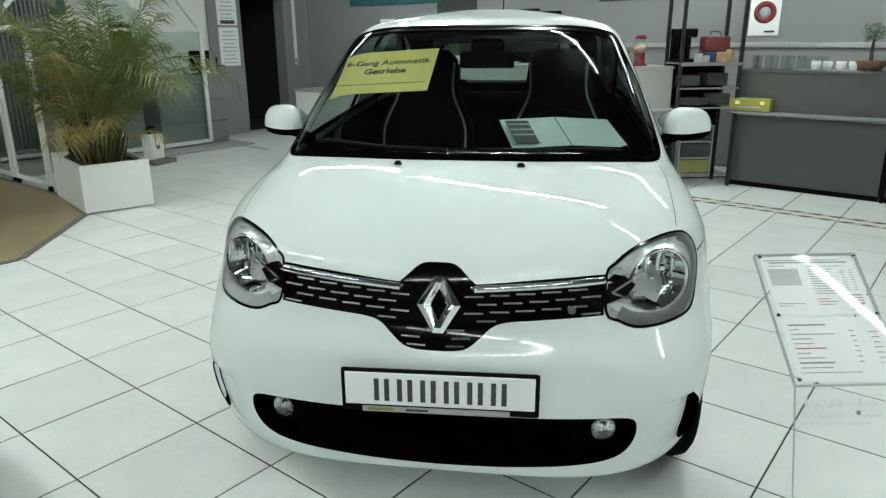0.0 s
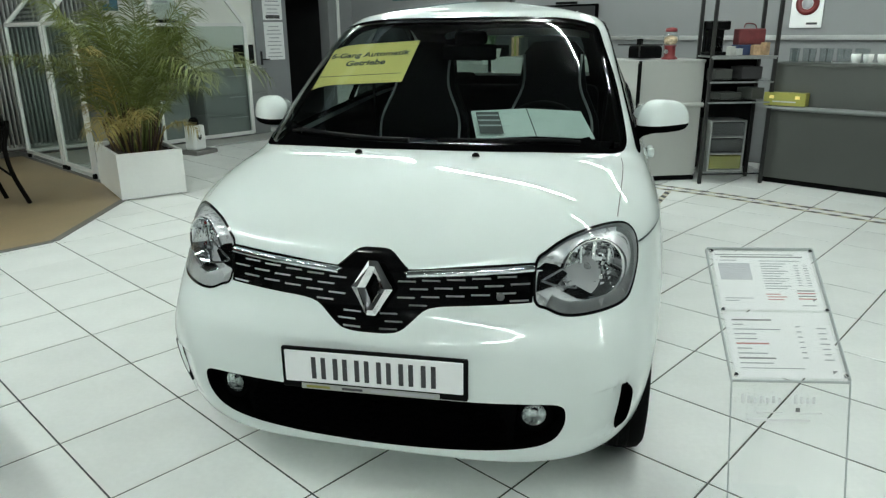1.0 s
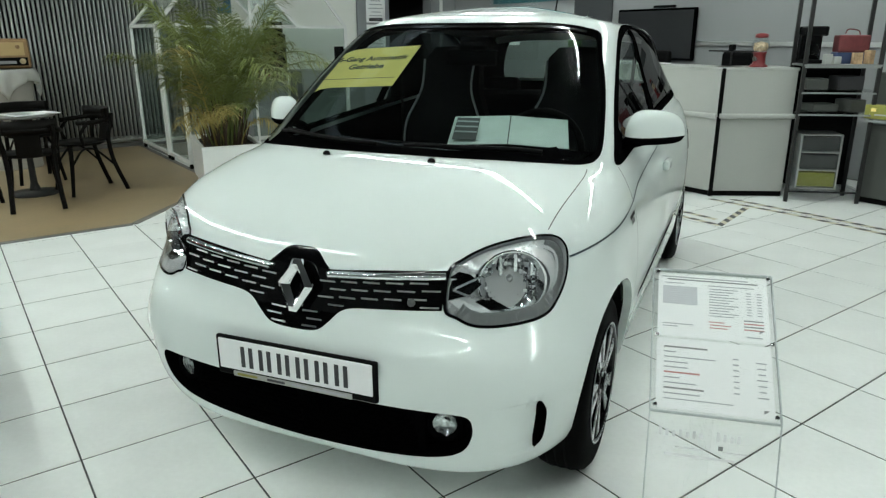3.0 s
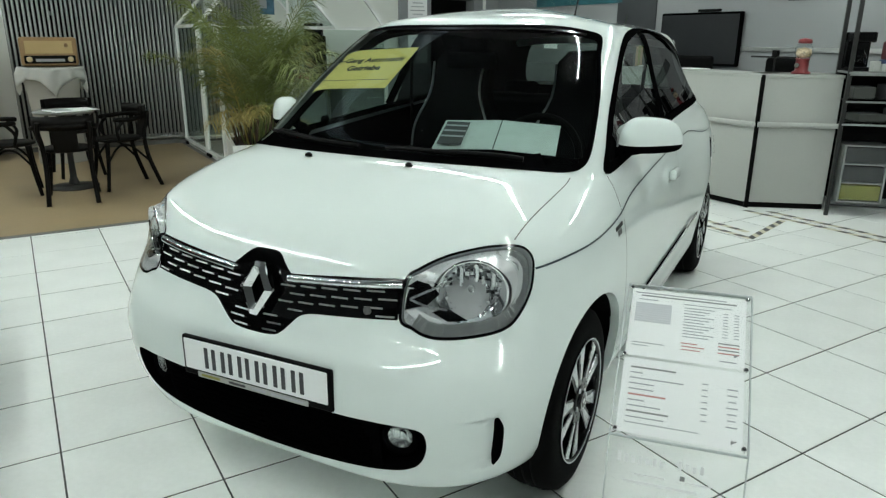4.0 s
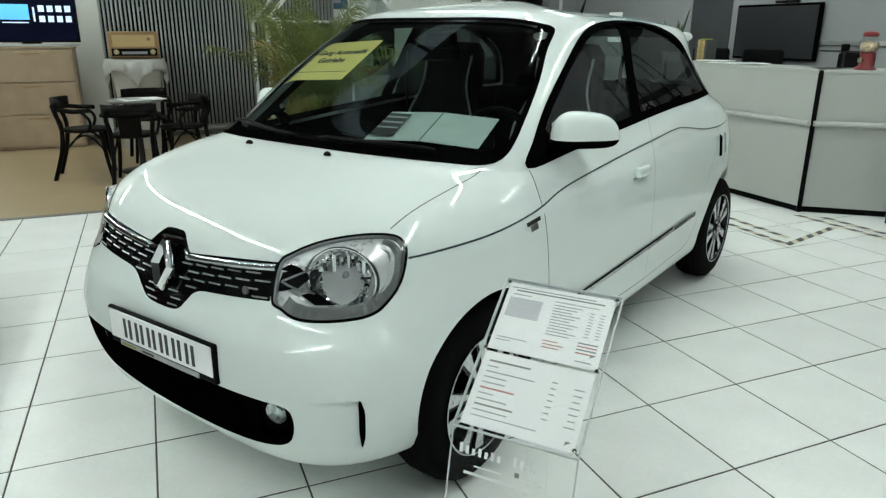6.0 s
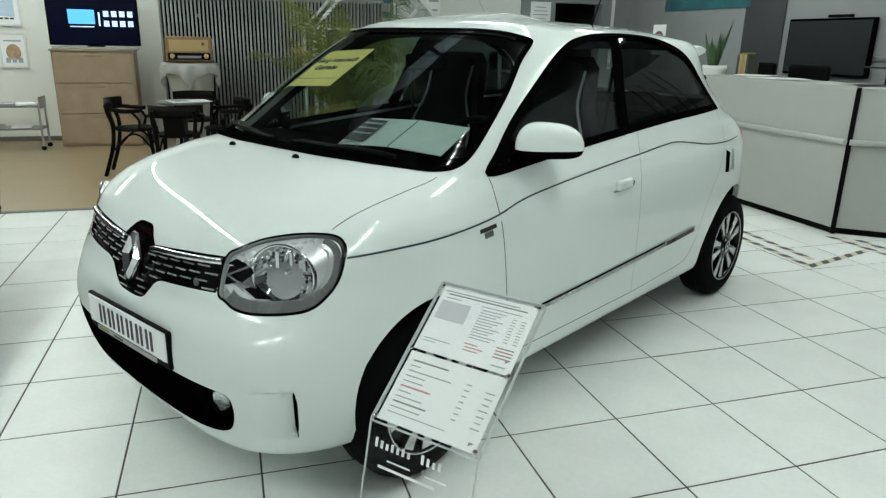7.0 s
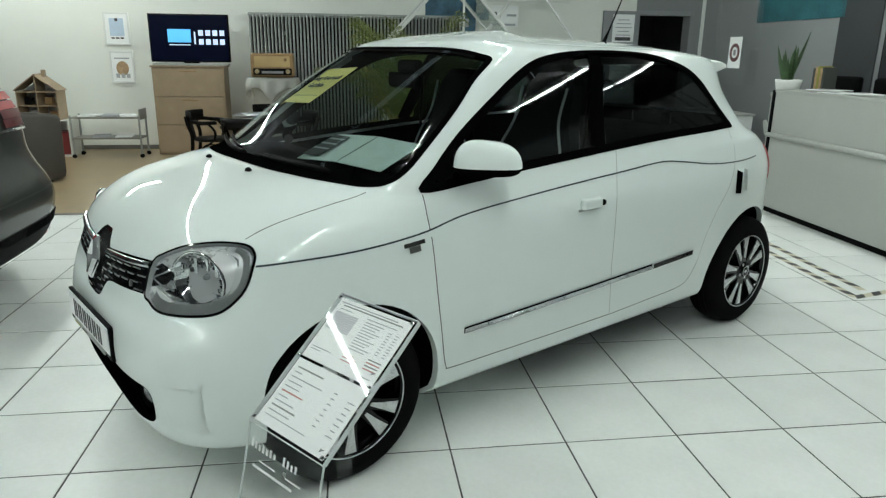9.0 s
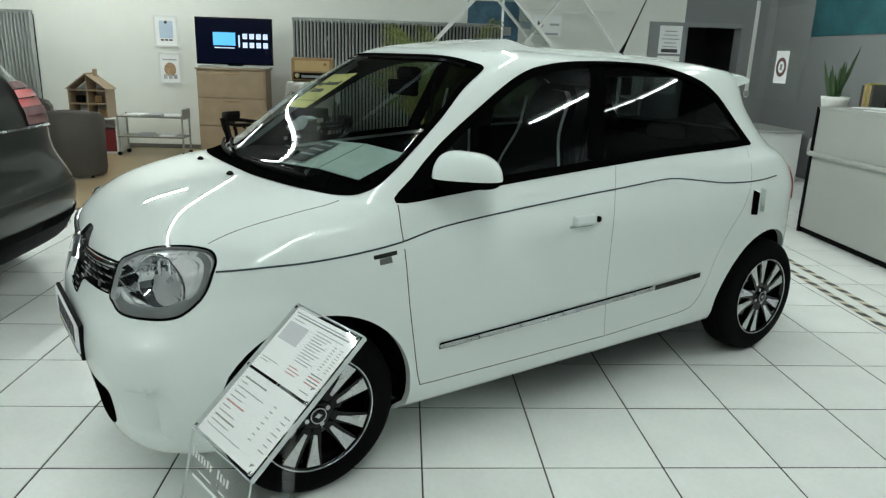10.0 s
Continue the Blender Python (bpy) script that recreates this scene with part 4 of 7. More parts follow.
car = thing("car", Matrix(), "small white hatchback with black grille, showroom car on the tiles", "car")
BOTH = (1, -1)
panel("body", ["body", "vent"], "paint", car, BOTH, label="glossy white body shell")
bonnet = panel("bonnet", ["hood"], "paint", car, BOTH, label="glossy white bonnet")
lining = panel("cabin_lining", ["body", "door", "rear_door", "hood"], "cabin", car, BOTH, push=-0.03, label="dark cabin lining", where=lambda c: (c[:, 1] > 0.64) & (c[:, 2] > 0.30))
screen = panel("windscreen", ["screen"], "car_glass", car, BOTH, push=-0.003, label="clear windscreen")
panel("rear_window", ["rear_glass"], "car_glass", car, BOTH, push=-0.003)
for s in BOTH:
    ribbon("windscreen_seal", P_SCREEN, 0.022, "black_trim", screen, 0.0016, s, shift=0.008)
    ribbon("windscreen_shade", flat(from_top(dense([(0.0, 1.325), (0.25, 1.328), (0.40, 1.342), (0.50, 1.368)], 4))), 0.036, "black_gloss", screen, 0.0005, s)
    ribbon("cowl_panel", flat(from_top(dense([(0.0, 0.640), (0.25, 0.645), (0.40, 0.672), (0.50, 0.712), (0.57, 0.766)], 4))), 0.070, "black_trim", car, 0.002, s)

for s in BOTH:
    door = panel("front_door", ["door"], "paint", car, (s,), label="white front door")
    rdoor = panel("rear_door", ["rear_door"], "paint", car, (s,), label="white rear door")
    fwin = panel("front_side_window", ["glass"], "car_glass", door, (s,), -0.004, "dark side window", where=lambda c: c[:, 1] < 1.93, even=True)
    rwin = panel("rear_side_window", ["glass"], "dark_glass", rdoor, (s,), -0.004, "privacy glass side window", where=lambda c: c[:, 1] >= 1.93, even=True)
    ribbon("window_seal", P_GLASS, 0.034, "black_trim", door, 0.0018, s, closed=True, shift=-0.014)
    ribbon("door_pillar", from_side(dense([(1.868, 1.055), (1.925, 1.24), (1.985, 1.425)], 6)), 0.085, "black_trim", car, 0.001, s, label="black door pillar")
    ribbon("mirror_triangle", from_side(dense([(1.015, 1.005), (1.06, 1.035), (1.11, 1.07)], 4)), 0.055, "black_trim", door, 0.0015, s)
    ribbon("door_gap", from_side(dense(DOOR[:9], 4)), 0.0036, "seam", car, 0.0009, s)
    ribbon("door_gap", from_side(dense(DOOR[8:13], 4)), 0.003, "seam_pale", car, 0.0009, s)
    ribbon("door_gap", from_side(dense(REAR_DOOR[:5], 4)), 0.0036, "seam_mid", car, 0.0009, s)
    ribbon("door_gap", from_side(dense(REAR_DOOR[4:10], 4)), 0.003, "seam_pale", car, 0.0009, s)
    ribbon("bonnet_gap", from_top(dense([(0.661, 0.765), (0.666, 0.70), (0.665, 0.60), (0.658, 0.45), (0.652, 0.345)], 5)), 0.0032, "seam_mid", car, 0.001, s)
    stripe = from_side(dense([(0.345, 0.809), (0.48, 0.817), (0.63, 0.822), (0.78, 0.832), (0.925, 0.848), (1.10, 0.880), (1.39, 0.906), (1.74, 0.931), (2.00, 0.947), (2.20, 0.961),
                              (2.32, 0.962), (2.48, 0.944), (2.66, 0.922), (2.90, 0.915), (3.10, 0.925)], 5))
    ribbon("pinstripe", stripe, 0.006, "stripe", car, 0.0014, s, label="thin dark blue pinstripe")
    strip_p = from_side(dense([(1.075, 0.458), (1.40, 0.468), (1.80, 0.483), (2.18, 0.499)], 5))
    ribbon("moulding_back", strip_p, 0.026, "black_trim", door, 0.004, s, thick=0.004, label="black edge under the strip")
    ribbon("door_moulding", strip_p, 0.017, "chrome", door, 0.009, s, thick=0.006, label="chrome strip along the door")
    strip_q = from_side(dense([(2.19, 0.4995), (2.35, 0.507), (2.495, 0.515)], 5))
    ribbon("door_moulding", strip_q, 0.024, "black_gloss", rdoor, 0.008, s, thick=0.008, label="black end of the strip")
    for c, poly, nm in ((ARCH_F, P_ARCH[0], "front"), (ARCH_R, P_ARCH[1], "rear")):
        flange("arch_edge", poly, 0.03, "paint", car, s, False, (-s, 0, 0))
        bm = bmesh.new()
        y0, z0, r = c
        ring = [(y0 + (r + 0.02) * math.cos(t), z0 + (r + 0.02) * math.sin(t)) for t in np.linspace(-0.25, math.pi + 0.25, 30)]
        ring = [(y, max(z, 0.19)) for y, z in ring]
        wide = [min(0.775, skin(*map(np.array, q))[0] - 0.02) for q in from_side(ring)]
        a = [bm.verts.new((s * w, y, z)) for (y, z), w in zip(ring, wide)]
        b = [bm.verts.new((s * 0.44, y, z)) for y, z in ring]
        for i in range(29):
            bm.faces.new((a[i], a[i + 1], b[i + 1], b[i]))
        bm.faces.new(b)
        part("wheel_housing", bm, "black", car)
    # sill edge and underbody
    flange("arch_edge", flat([(q, 0.0) for q in np.linspace(0, 1, 60)]), 0.05, "black", car, s, False, (-0.3 * s, 0, 0.6))

bm = box((1.25, 2.0, 0.05), (0, 1.86, 0.20))
box((1.15, 3.2, 0.04), (0, 1.85, 0.205), bm=bm)
part("underbody", bm, "black", car)

# ---- upper grille, badge, lower intake ----
grille = panel("upper_grille", ["grille"], "black_gloss", car, BOTH, push=-0.006, label="gloss black grille with silver dashes")
for s in BOTH:
    flange("grille_edge", P_GRILLE, 0.012, "black_gloss", grille, s, False)
    bar = from_front(dense([(0.098, 0.757), (0.118, 0.760), (0.26, 0.771), (0.42, 0.783), (0.441, 0.7845)], 6))
    q3 = on_skin(bar, 0.001, s)[0]
    part("chrome_bar", tube([tuple(q) for q in q3], [0.005] + [0.0105] * (len(q3) - 2) + [0.009], seg=16), "chrome", grille, "chrome grille bar")


def grille_line(x):
    return 0.748 + 0.085 * max(0.0, x - 0.06)


for s in BOTH:
    for row in range(7):
        z_off = 0.021 * row
        x = 0.075 + (0.035 if row % 2 else 0.0)
        if row > 3:
            x = 0.028 + 0.015 * (row % 2)
        while x < 0.41:
            xc = x + 0.0225
            z = grille_line(xc) - 0.012 - z_off
            low = 0.684 + 0.05 * max(0, xc - 0.2) if xc > 0.165 else (0.600 if xc < 0.05 else 0.600 + (xc - 0.05) * 0.85)
            away = xc > 0.085 if z > 0.665 else True
            if z > low + 0.008 and away:
                poly = from_front([(x + 0.05 * k / 4, z + 0.04 * (0.05 * k / 4)) for k in range(5)])
                ribbon("grille_dash", poly, 0.0048, "dash", grille, 0.001, s, thick=0.004)
            x += 0.068
badge = bmesh.new()


def rhombus(w, h, tip, d):
    return [(x, d, z) for x, z in ((-tip, h), (tip, h), (w, 0.0), (tip, -h), (-tip, -h), (-w, 0.0))]


loops_ = [[badge.verts.new(q) for q in rhombus(*r)] for r in ((0.060, 0.076, 0.014, 0.004), (0.059, 0.075, 0.013, -0.004), (0.040, 0.060, 0.008, -0.015), (0.021, 0.041, 0.001, 0.000))]
for a_, b_ in zip(loops_, loops_[1:]):
    for k in range(6):
        badge.faces.new((a_[k], a_[(k + 1) % 6], b_[(k + 1) % 6], b_[k]))
bmesh.ops.recalc_face_normals(badge, faces=badge.faces[:])
part("badge", badge, "chrome", grille, "chrome rhombus badge", pose(0.009, 0.043, 0.724, -15))
M["sensor_grey"] = mat("grey_sensor", (0.12, 0.12, 0.12), 0.5)
part("parking_sensor", lathe([(0.0, 0.0), (0.011, 0.0), (0.011, 0.006), (0.0, 0.007)], 18), "sensor_grey", grille, "", pose(0.357, 0.078, 0.713, 80))

M["fog_silver"] = mat("silver_reflector", (0.62, 0.63, 0.63), 0.13, metal=1.0, vary=0.45, scale=60, fine=120)
lower = panel("lower_intake", ["lower"], "black_trim", car, BOTH, push=-0.045, label="black lower air intake with slats")
panel("intake_mesh", ["lower"], "black_trim", lower, BOTH, push=-0.014, where=lambda c: c[:, 0] < 0.405)
for s in BOTH:
    flange("intake_edge", P_LOWER, 0.046, "black_trim", lower, s, False)
    for i in range(8):
        z = 0.40 - 0.0205 * i
        xe = min(0.385, 0.36 + 0.01 * i) if z > 0.27 else 0.30
        poly = flat(from_front([(x, z) for x in np.linspace(0.0, xe, 14)]))
        ribbon("slat", poly, 0.010, "black_trim", lower, -0.006, s, thick=0.010)
    fog = new("fog_lamp")
    fog.parent = lower
    fog.matrix_basis = pose(s * 0.456, 0.075, 0.372, 90, 0, s * 14)
    part("fog_bezel", lathe([(0.046, 0.0), (0.046, -0.012), (0.036, -0.004), (0.034, 0.006), (0.05, 0.012), (0.046, 0.0)], 28), "black_trim", fog)
    part("reflector", lathe([(0.0, -0.006), (0.012, -0.008), (0.024, -0.003), (0.034, 0.005)], 28), "fog_silver", fog, "silver fog reflector")
    bm = bmesh.new()
    for i in range(7):
        x = -0.027 + 0.009 * i
        h = math.sqrt(max(0.0, 0.031 ** 2 - x * x))
        box((0.003, 2 * h, 0.004), (x, 0, 0.005), bm=bm)
    part("lens_ribs", bm, "lens", fog)
    part("lens", lathe([(0.0, 0.012), (0.02, 0.010), (0.035, 0.004)], 28), "lens", fog)
    # corner slot: a black face looking ahead, closed off to the side by a white fin
    lo_ = [tuple(q) for q in spline([(0.700, 0.456), (0.699, 0.43), (0.697, 0.40), (0.690, 0.345), (0.680, 0.298)], 4)]
    hi_ = [tuple(q) for q in spline([(0.7030, 0.458), (0.7195, 0.44), (0.720, 0.40), (0.710, 0.340), (0.683, 0.294)], 4)]
    inner_, _ = on_skin(from_front(lo_), 0.0015, s)
    deep_, _ = on_skin(from_front(lo_), -0.013, s)
    back_, _ = on_skin(from_front([(x + 0.012, z) for x, z in hi_]), -0.001, s)
    skin_, _ = on_skin(from_front(hi_), 0.001, s)
    tip_ = [Vector((s * x, y[1] + 0.0005 + (0.0 if s > 0 else 0.75) * (k_[1] - y[1]), z)) for (x, z), y, k_ in zip(hi_, inner_, skin_)]
    m_ = len(lo_) - 1
    # both ends of the slot run out into the skin
    ease_ = [min(1.0, min(k, m_ - k) / 2.5) ** 0.6 for k in range(m_ + 1)]
    tip_ = [Vector(k_).lerp(q, e_) for k_, q, e_ in zip(skin_, tip_, ease_)]
    back_ = [Vector(k_).lerp(Vector(q), 0.05 + 0.95 * e_) for k_, q, e_ in zip(skin_, back_, ease_)]
    deep_ = [Vector(k_).lerp(Vector(q), 0.5 + 0.5 * e_) for k_, q, e_ in zip(skin_, deep_, ease_)]
    bm, fin = bmesh.new(), bmesh.new()
    a_, b_ = [bm.verts.new(q) for q in deep_], [bm.verts.new(q) for q in tip_]
    c_, d_ = [fin.verts.new(q) for q in tip_], [fin.verts.new(q) for q in back_]
    for k in range(m_):
        bm.faces.new((a_[k], a_[k + 1], b_[k + 1], b_[k]))
        fin.faces.new((c_[k], c_[k + 1], d_[k + 1], d_[k])).smooth = True
    bmesh.ops.solidify(bm, geom=bm.faces[:], thickness=0.001)
    slot = part("corner_vent", bm, "black_trim", car, "black corner air slot")
    fin_ = part("slot_fin", fin, "paint", slot, "white fin beside the slot", smooth=True)
    _, around_ = on_skin(from_front(hi_), 0.0, s)
    side_n = [tuple(q) for q in around_]
    fin_.data.normals_split_custom_set_from_vertices(side_n + side_n)

# ---- headlamps ----
M["surround"] = mat("silver_lamp_surround", (0.66, 0.67, 0.68), 0.28, metal=0.3, vary=0.05)
M["bowl_silver"] = mat("vacuum_silver_bowl", (0.80, 0.81, 0.81), 0.16, metal=0.72, vary=0.04)
M["lamp_band"] = mat("grey_lamp_band", (0.70, 0.71, 0.715), 0.3, metal=0.0, vary=0.08, scale=20, fine=300)
HC = [sum(q[0] for q in HEAD) / len(HEAD), sum(q[1] for q in HEAD) / len(HEAD)]


def shrunk(k, dx=0.0, dz=0.0):
    return from_front(corner_loop([(HC[0] + (x - HC[0]) * k + dx, HC[1] + (z - HC[1]) * k + dz) for x, z in HEAD]))


for s in BOTH:
    lamp = new("headlamp")
    lamp.parent = car
    lamp["label"] = "large clear headlamp with chrome reflector"
    panel("lamp_bucket", ["head"], "grey_plastic", lamp, (s,), -0.060, "grey lamp housing")
    flange("lamp_wall", P_HEAD, 0.060, "grey_plastic", lamp, s)
    lens = panel("lamp_lens", ["head"], "lens", lamp, (s,), 0.0, "clear lens")
    lens.visible_shadow = False
    ribbon("lamp_rim", P_HEAD, 0.008, "black_gloss", lamp, 0.0012, s, closed=True, shift=0.002)
    # pale light guide round the lower and outer edge
    guide = from_front(dense([(0.655, 0.850), (0.684, 0.832), (0.697, 0.795), (0.698, 0.745), (0.685, 0.706), (0.657, 0.688), (0.58, 0.680), (0.52, 0.686), (0.485, 0.704)], 6))
    ribbon("light_band", guide, 0.034, "lamp_band", lamp, -0.007, s, shift=0.004, thick=0.004, label="grey light band round the lower edge")
    ribbon("light_guide", guide, 0.006, "guide", lamp, -0.003, s, shift=-0.014, thick=0.004, label="pale light guide")
    ribbon("light_guide", guide, 0.004, "guide", lamp, -0.003, s, shift=0.014, thick=0.004, label="pale light guide")
    # dark wedge and inner bezel
    def lamp_piece(name, outline, material, sink, label=""):
        """A flat piece with a straight-edged outline, sunk behind the lens."""
        q, _ = on_skin(from_front(outline), sink, s)
        b_, _ = on_skin(from_front(outline), sink - 0.008, s)
        bm_ = bmesh.new()
        hi_, lo_ = [bm_.verts.new(v) for v in q], [bm_.verts.new(v) for v in b_]
        bm_.faces.new(hi_), bm_.faces.new(lo_[::-1])
        for i_ in range(len(q)):
            bm_.faces.new((hi_[i_], lo_[i_], lo_[(i_ + 1) % len(q)], hi_[(i_ + 1) % len(q)]))
        bmesh.ops.recalc_face_normals(bm_, faces=bm_.faces[:])
        return part(name, bm_, material, lamp, label)

    lamp_piece("inner_bezel", [(0.450, 0.785), (0.470, 0.800), (0.502, 0.792), (0.532, 0.766), (0.506, 0.738), (0.452, 0.724)], "black_gloss", -0.012)
    lamp_piece("pale_wedge", [(0.455, 0.722), (0.480, 0.728), (0.520, 0.712), (0.562, 0.698), (0.545, 0.688), (0.500, 0.694)], "lamp_band", -0.008)
    lamp_piece("lamp_wedge", [(0.520, 0.722), (0.552, 0.734), (0.606, 0.702), (0.562, 0.700)], "black_gloss", -0.006)
    for pts_ in ([(0.462, 0.752), (0.50, 0.772), (0.555, 0.800)], [(0.462, 0.752), (0.50, 0.738), (0.555, 0.728)]):
        ribbon("chrome_edge", from_front(dense(pts_, 3)), 0.006, "chrome", lamp, -0.003, s, thick=0.004)
    # broad fluted reflector above, round bowl below it
    c = on_skin(from_front([(0.610, 0.772)]), -0.050, s)[0][0]
    at = Matrix.Translation(c) @ pose(0, 0, 0, 90, 0, s * 30)
    bm = lathe([(0.0, -0.034), (0.03, -0.030), (0.058, -0.010), (0.080, 0.030)], 44)
    for v in bm.verts:
        v.co.x *= 1.12
        v.co.y *= 1.08
    part("reflector", bm, "chrome", lamp, "chrome headlamp reflector", at)
    bm = lathe([(0.080, 0.030), (0.085, 0.034), (0.086, 0.026), (0.080, 0.022)], 44)
    for v in bm.verts:
        v.co.x *= 1.12
        v.co.y *= 1.08
    part("reflector_ring", bm, "chrome", lamp, "", at)
    # sloping surround from the lens edge to the bowl
    edge_, _ = on_skin(shrunk(0.97), -0.012, s)
    back_to = at.inverted()
    bm = bmesh.new()
    far_, near_, deep_ = [], [], []
    for q in edge_:
        v = back_to @ Vector(q)
        ph = math.atan2(v.y / 0.0865, v.x / 0.102)
        far_.append(bm.verts.new(q))
        near_.append(bm.verts.new(at @ Vector((0.104 * math.cos(ph), 0.0885 * math.sin(ph), 0.030))))
    for k in range(len(far_)):
        m_ = (k + 1) % len(far_)
        bm.faces.new((far_[k], far_[m_], near_[m_], near_[k])).smooth = True
    part("lamp_surround", bm, "surround", lamp, "silver grey surround of the bowl")
    for i in range(13):
        x = -0.084 + 0.014 * i
        y0 = 0.012 + 0.01 * (i % 2)
        h = math.sqrt(max(0.0, 0.074 ** 2 - (x / 1.18) ** 2)) - y0
        if h > 0.012 and i % 3 == 1:
            part("reflector_flute", box((0.011, h, 0.010), (x, y0 + h / 2, -0.012 + 3.2 * x * x + 0.006 * (i % 3)), 0.003, turn=Matrix.Rotation(radians(18 * (-1) ** i), 4, "Y")), "chrome", lamp, "", at)
    # small tilted mirrors over the upper half of the bowl
    fr_ = random.Random(3)
    bm = bmesh.new()
    for ix in range(-8, 9):
        for iy in range(-4, 6):
            x, y = ix * 0.0112, 0.002 + iy * 0.0135
            if (x / 0.096) ** 2 + (y / 0.086) ** 2 > 0.92 or fr_.random() < (0.15 if iy > -2 else 0.3):
                continue
            d_ = -0.030 + 7.5 * ((x / 1.18) ** 2 + y * y)
            box((0.0100, 0.0125, 0.003), (x, y, d_), bm=bm, turn=Matrix.Rotation(fr_.uniform(-0.65, 0.65), 4, "Y") @ Matrix.Rotation(fr_.uniform(-0.5, 0.6), 4, "X"))
    part("reflector_facets", bm, "chrome", lamp, "faceted mirror", at)
    part("bulb_shield", lathe([(0.0, 0.004), (0.007, 0.002), (0.010, -0.010), (0.011, -0.022)], 16), "bowl_silver", lamp, "", at)
    c2 = on_skin(from_front([(0.505, 0.780)]), -0.036, s)[0][0]
    part("side_reflector", lathe([(0.0, -0.014), (0.016, -0.010), (0.026, 0.010)], 24), "chrome", lamp, "", Matrix.Translation(c2) @ pose(0, 0, 0, 90, 0, s * 22))

# ---- number plate ----
plate = new("number_plate")
plate.parent = car
plate.matrix_basis = pose(0.014, 0.004, 0.487, 0, 0, 2.2)
plate["label"] = "white plate in a black holder, black bars for its writing"
bm = box((0.536, 0.016, 0.126), (0, 0, -0.063), 0.006)
part("plate_holder", bm, "black", plate)
part("plate_board", box((0.512, 0.006, 0.096), (0, -0.0095, -0.040), 0.003), "paper", plate)
for i in range(6):
    x = -0.155 + 0.063 * i
    for dx in (-0.014, 0.014):
        part("letter_bar", box((0.0135, 0.002, 0.066), (x + dx, -0.0135, -0.026), 0.0008), "ink", plate)
part("caption_strip", box((0.40, 0.004, 0.016), (-0.01, -0.0095, -0.061), 0.001), "off_lac", plate)
for x, w, m in ((-0.16, 0.07, "green_box"), (-0.06, 0.06, "ink"), (0.02, 0.05, "ink_grey"), (0.12, 0.11, "ink_grey")):
    part("caption_bar", box((w, 0.0015, 0.007), (x, -0.0121, -0.056)), m, plate)
part("plate_mount", box((0.3, 0.03, 0.06), (0, 0.015, -0.03)), "black", plate)

# ---- wheels ----
def wheel(at):
    w = new("wheel")
    w.parent = car
    w.matrix_basis = at
    prof = [(0.198, -0.085), (0.235, -0.088), (0.268, -0.083), (0.288, -0.068), (0.295, -0.045), (0.297, 0.0), (0.295, 0.045), (0.288, 0.068), (0.268, 0.083), (0.235, 0.088), (0.198, 0.085)]
    part("tyre", lathe(prof, 64), "rubber", w, "black tyre")
    for k in (-0.03, 0.0, 0.03):
        part("tread_groove", lathe([(0.2975, k - 0.003), (0.2982, k - 0.003), (0.2982, k + 0.003), (0.2975, k + 0.003)], 64), "black", w)
    part("rim", lathe([(0.198, 0.083), (0.201, 0.088), (0.196, 0.090), (0.190, 0.082), (0.186, 0.05), (0.182, -0.06), (0.10, -0.066), (0.0, -0.066)], 64), "black_gloss", w, "black wheel rim")
    part("rim_lip", lathe([(0.1965, 0.0895), (0.2005, 0.090), (0.2005, 0.0915), (0.1965, 0.0915), (0.1965, 0.0895)], 64), "alloy", w, "bright rim edge")
    blade = face = None
    for i in range(10):
        ang = i * 36 + (9 if i % 2 else -9) * 0.45
        if blade is None:
            bm = slab([(0.045, -0.019), (0.120, -0.021), (0.190, -0.029), (0.190, 0.029), (0.120, 0.021), (0.045, 0.019)], 0.03, at=(0, 0, 0.045))
            bm2 = slab([(0.075, -0.008), (0.130, -0.016), (0.188, -0.026), (0.188, 0.020), (0.130, 0.010), (0.075, 0.004)], 0.0025, at=(0, 0, 0.0752))
            blade = part("spoke", bm, "black_gloss", w, "", pose(0, 0, 0.006, 0, 0, ang))
            face = part("spoke_face", bm2, "alloy", blade, "machined spoke face")
        else:
            c = new("spoke", blade.data)
            c.parent, c.matrix_basis = w, pose(0, 0, 0.006, 0, 0, ang)
            d = new("spoke_face", face.data)
            d.parent = c
            d["label"] = "machined spoke face"
    part("hub", lathe([(0.055, 0.03), (0.055, 0.078), (0.046, 0.084), (0.0, 0.084)], 32), "black_gloss", w)
    part("hub_cap", lathe([(0.030, 0.082), (0.030, 0.091), (0.026, 0.094), (0.0, 0.095)], 32), "black_gloss", w)
    part("hub_ring", lathe([(0.0245, 0.0945), (0.028, 0.0945), (0.028, 0.0965), (0.0245, 0.0965), (0.0245, 0.0945)], 32), "alloy", w)
    part("hub_mark", slab([(0, -0.013), (0.009, 0), (0, 0.013), (-0.009, 0)], 0.0012, at=(0, 0, 0.0951)), "alloy", w)
    for i in range(4):
        a = i * math.pi / 2 + 0.4
        part("wheel_bolt", lathe([(0.0085, 0.08), (0.0085, 0.087), (0.0, 0.088)], 6, smooth=False), "alloy", w, "", pose(0.04 * math.cos(a), 0.04 * math.sin(a), 0))
    part("brake_disc", lathe([(0.06, -0.01), (0.125, -0.01), (0.125, 0.008), (0.06, 0.008)], 40), "steel", w)
    return w


for y, turn in ((0.626, 6), (3.085, 0)):
    for s in BOTH:
        wheel(pose(s * 0.700, y, 0.2985, 0, s * 90, 0) if not turn else pose(s * 0.700, y, 0.2985, 0, 0, 0) @ pose(0, 0, 0, 0, s * 90, 0))

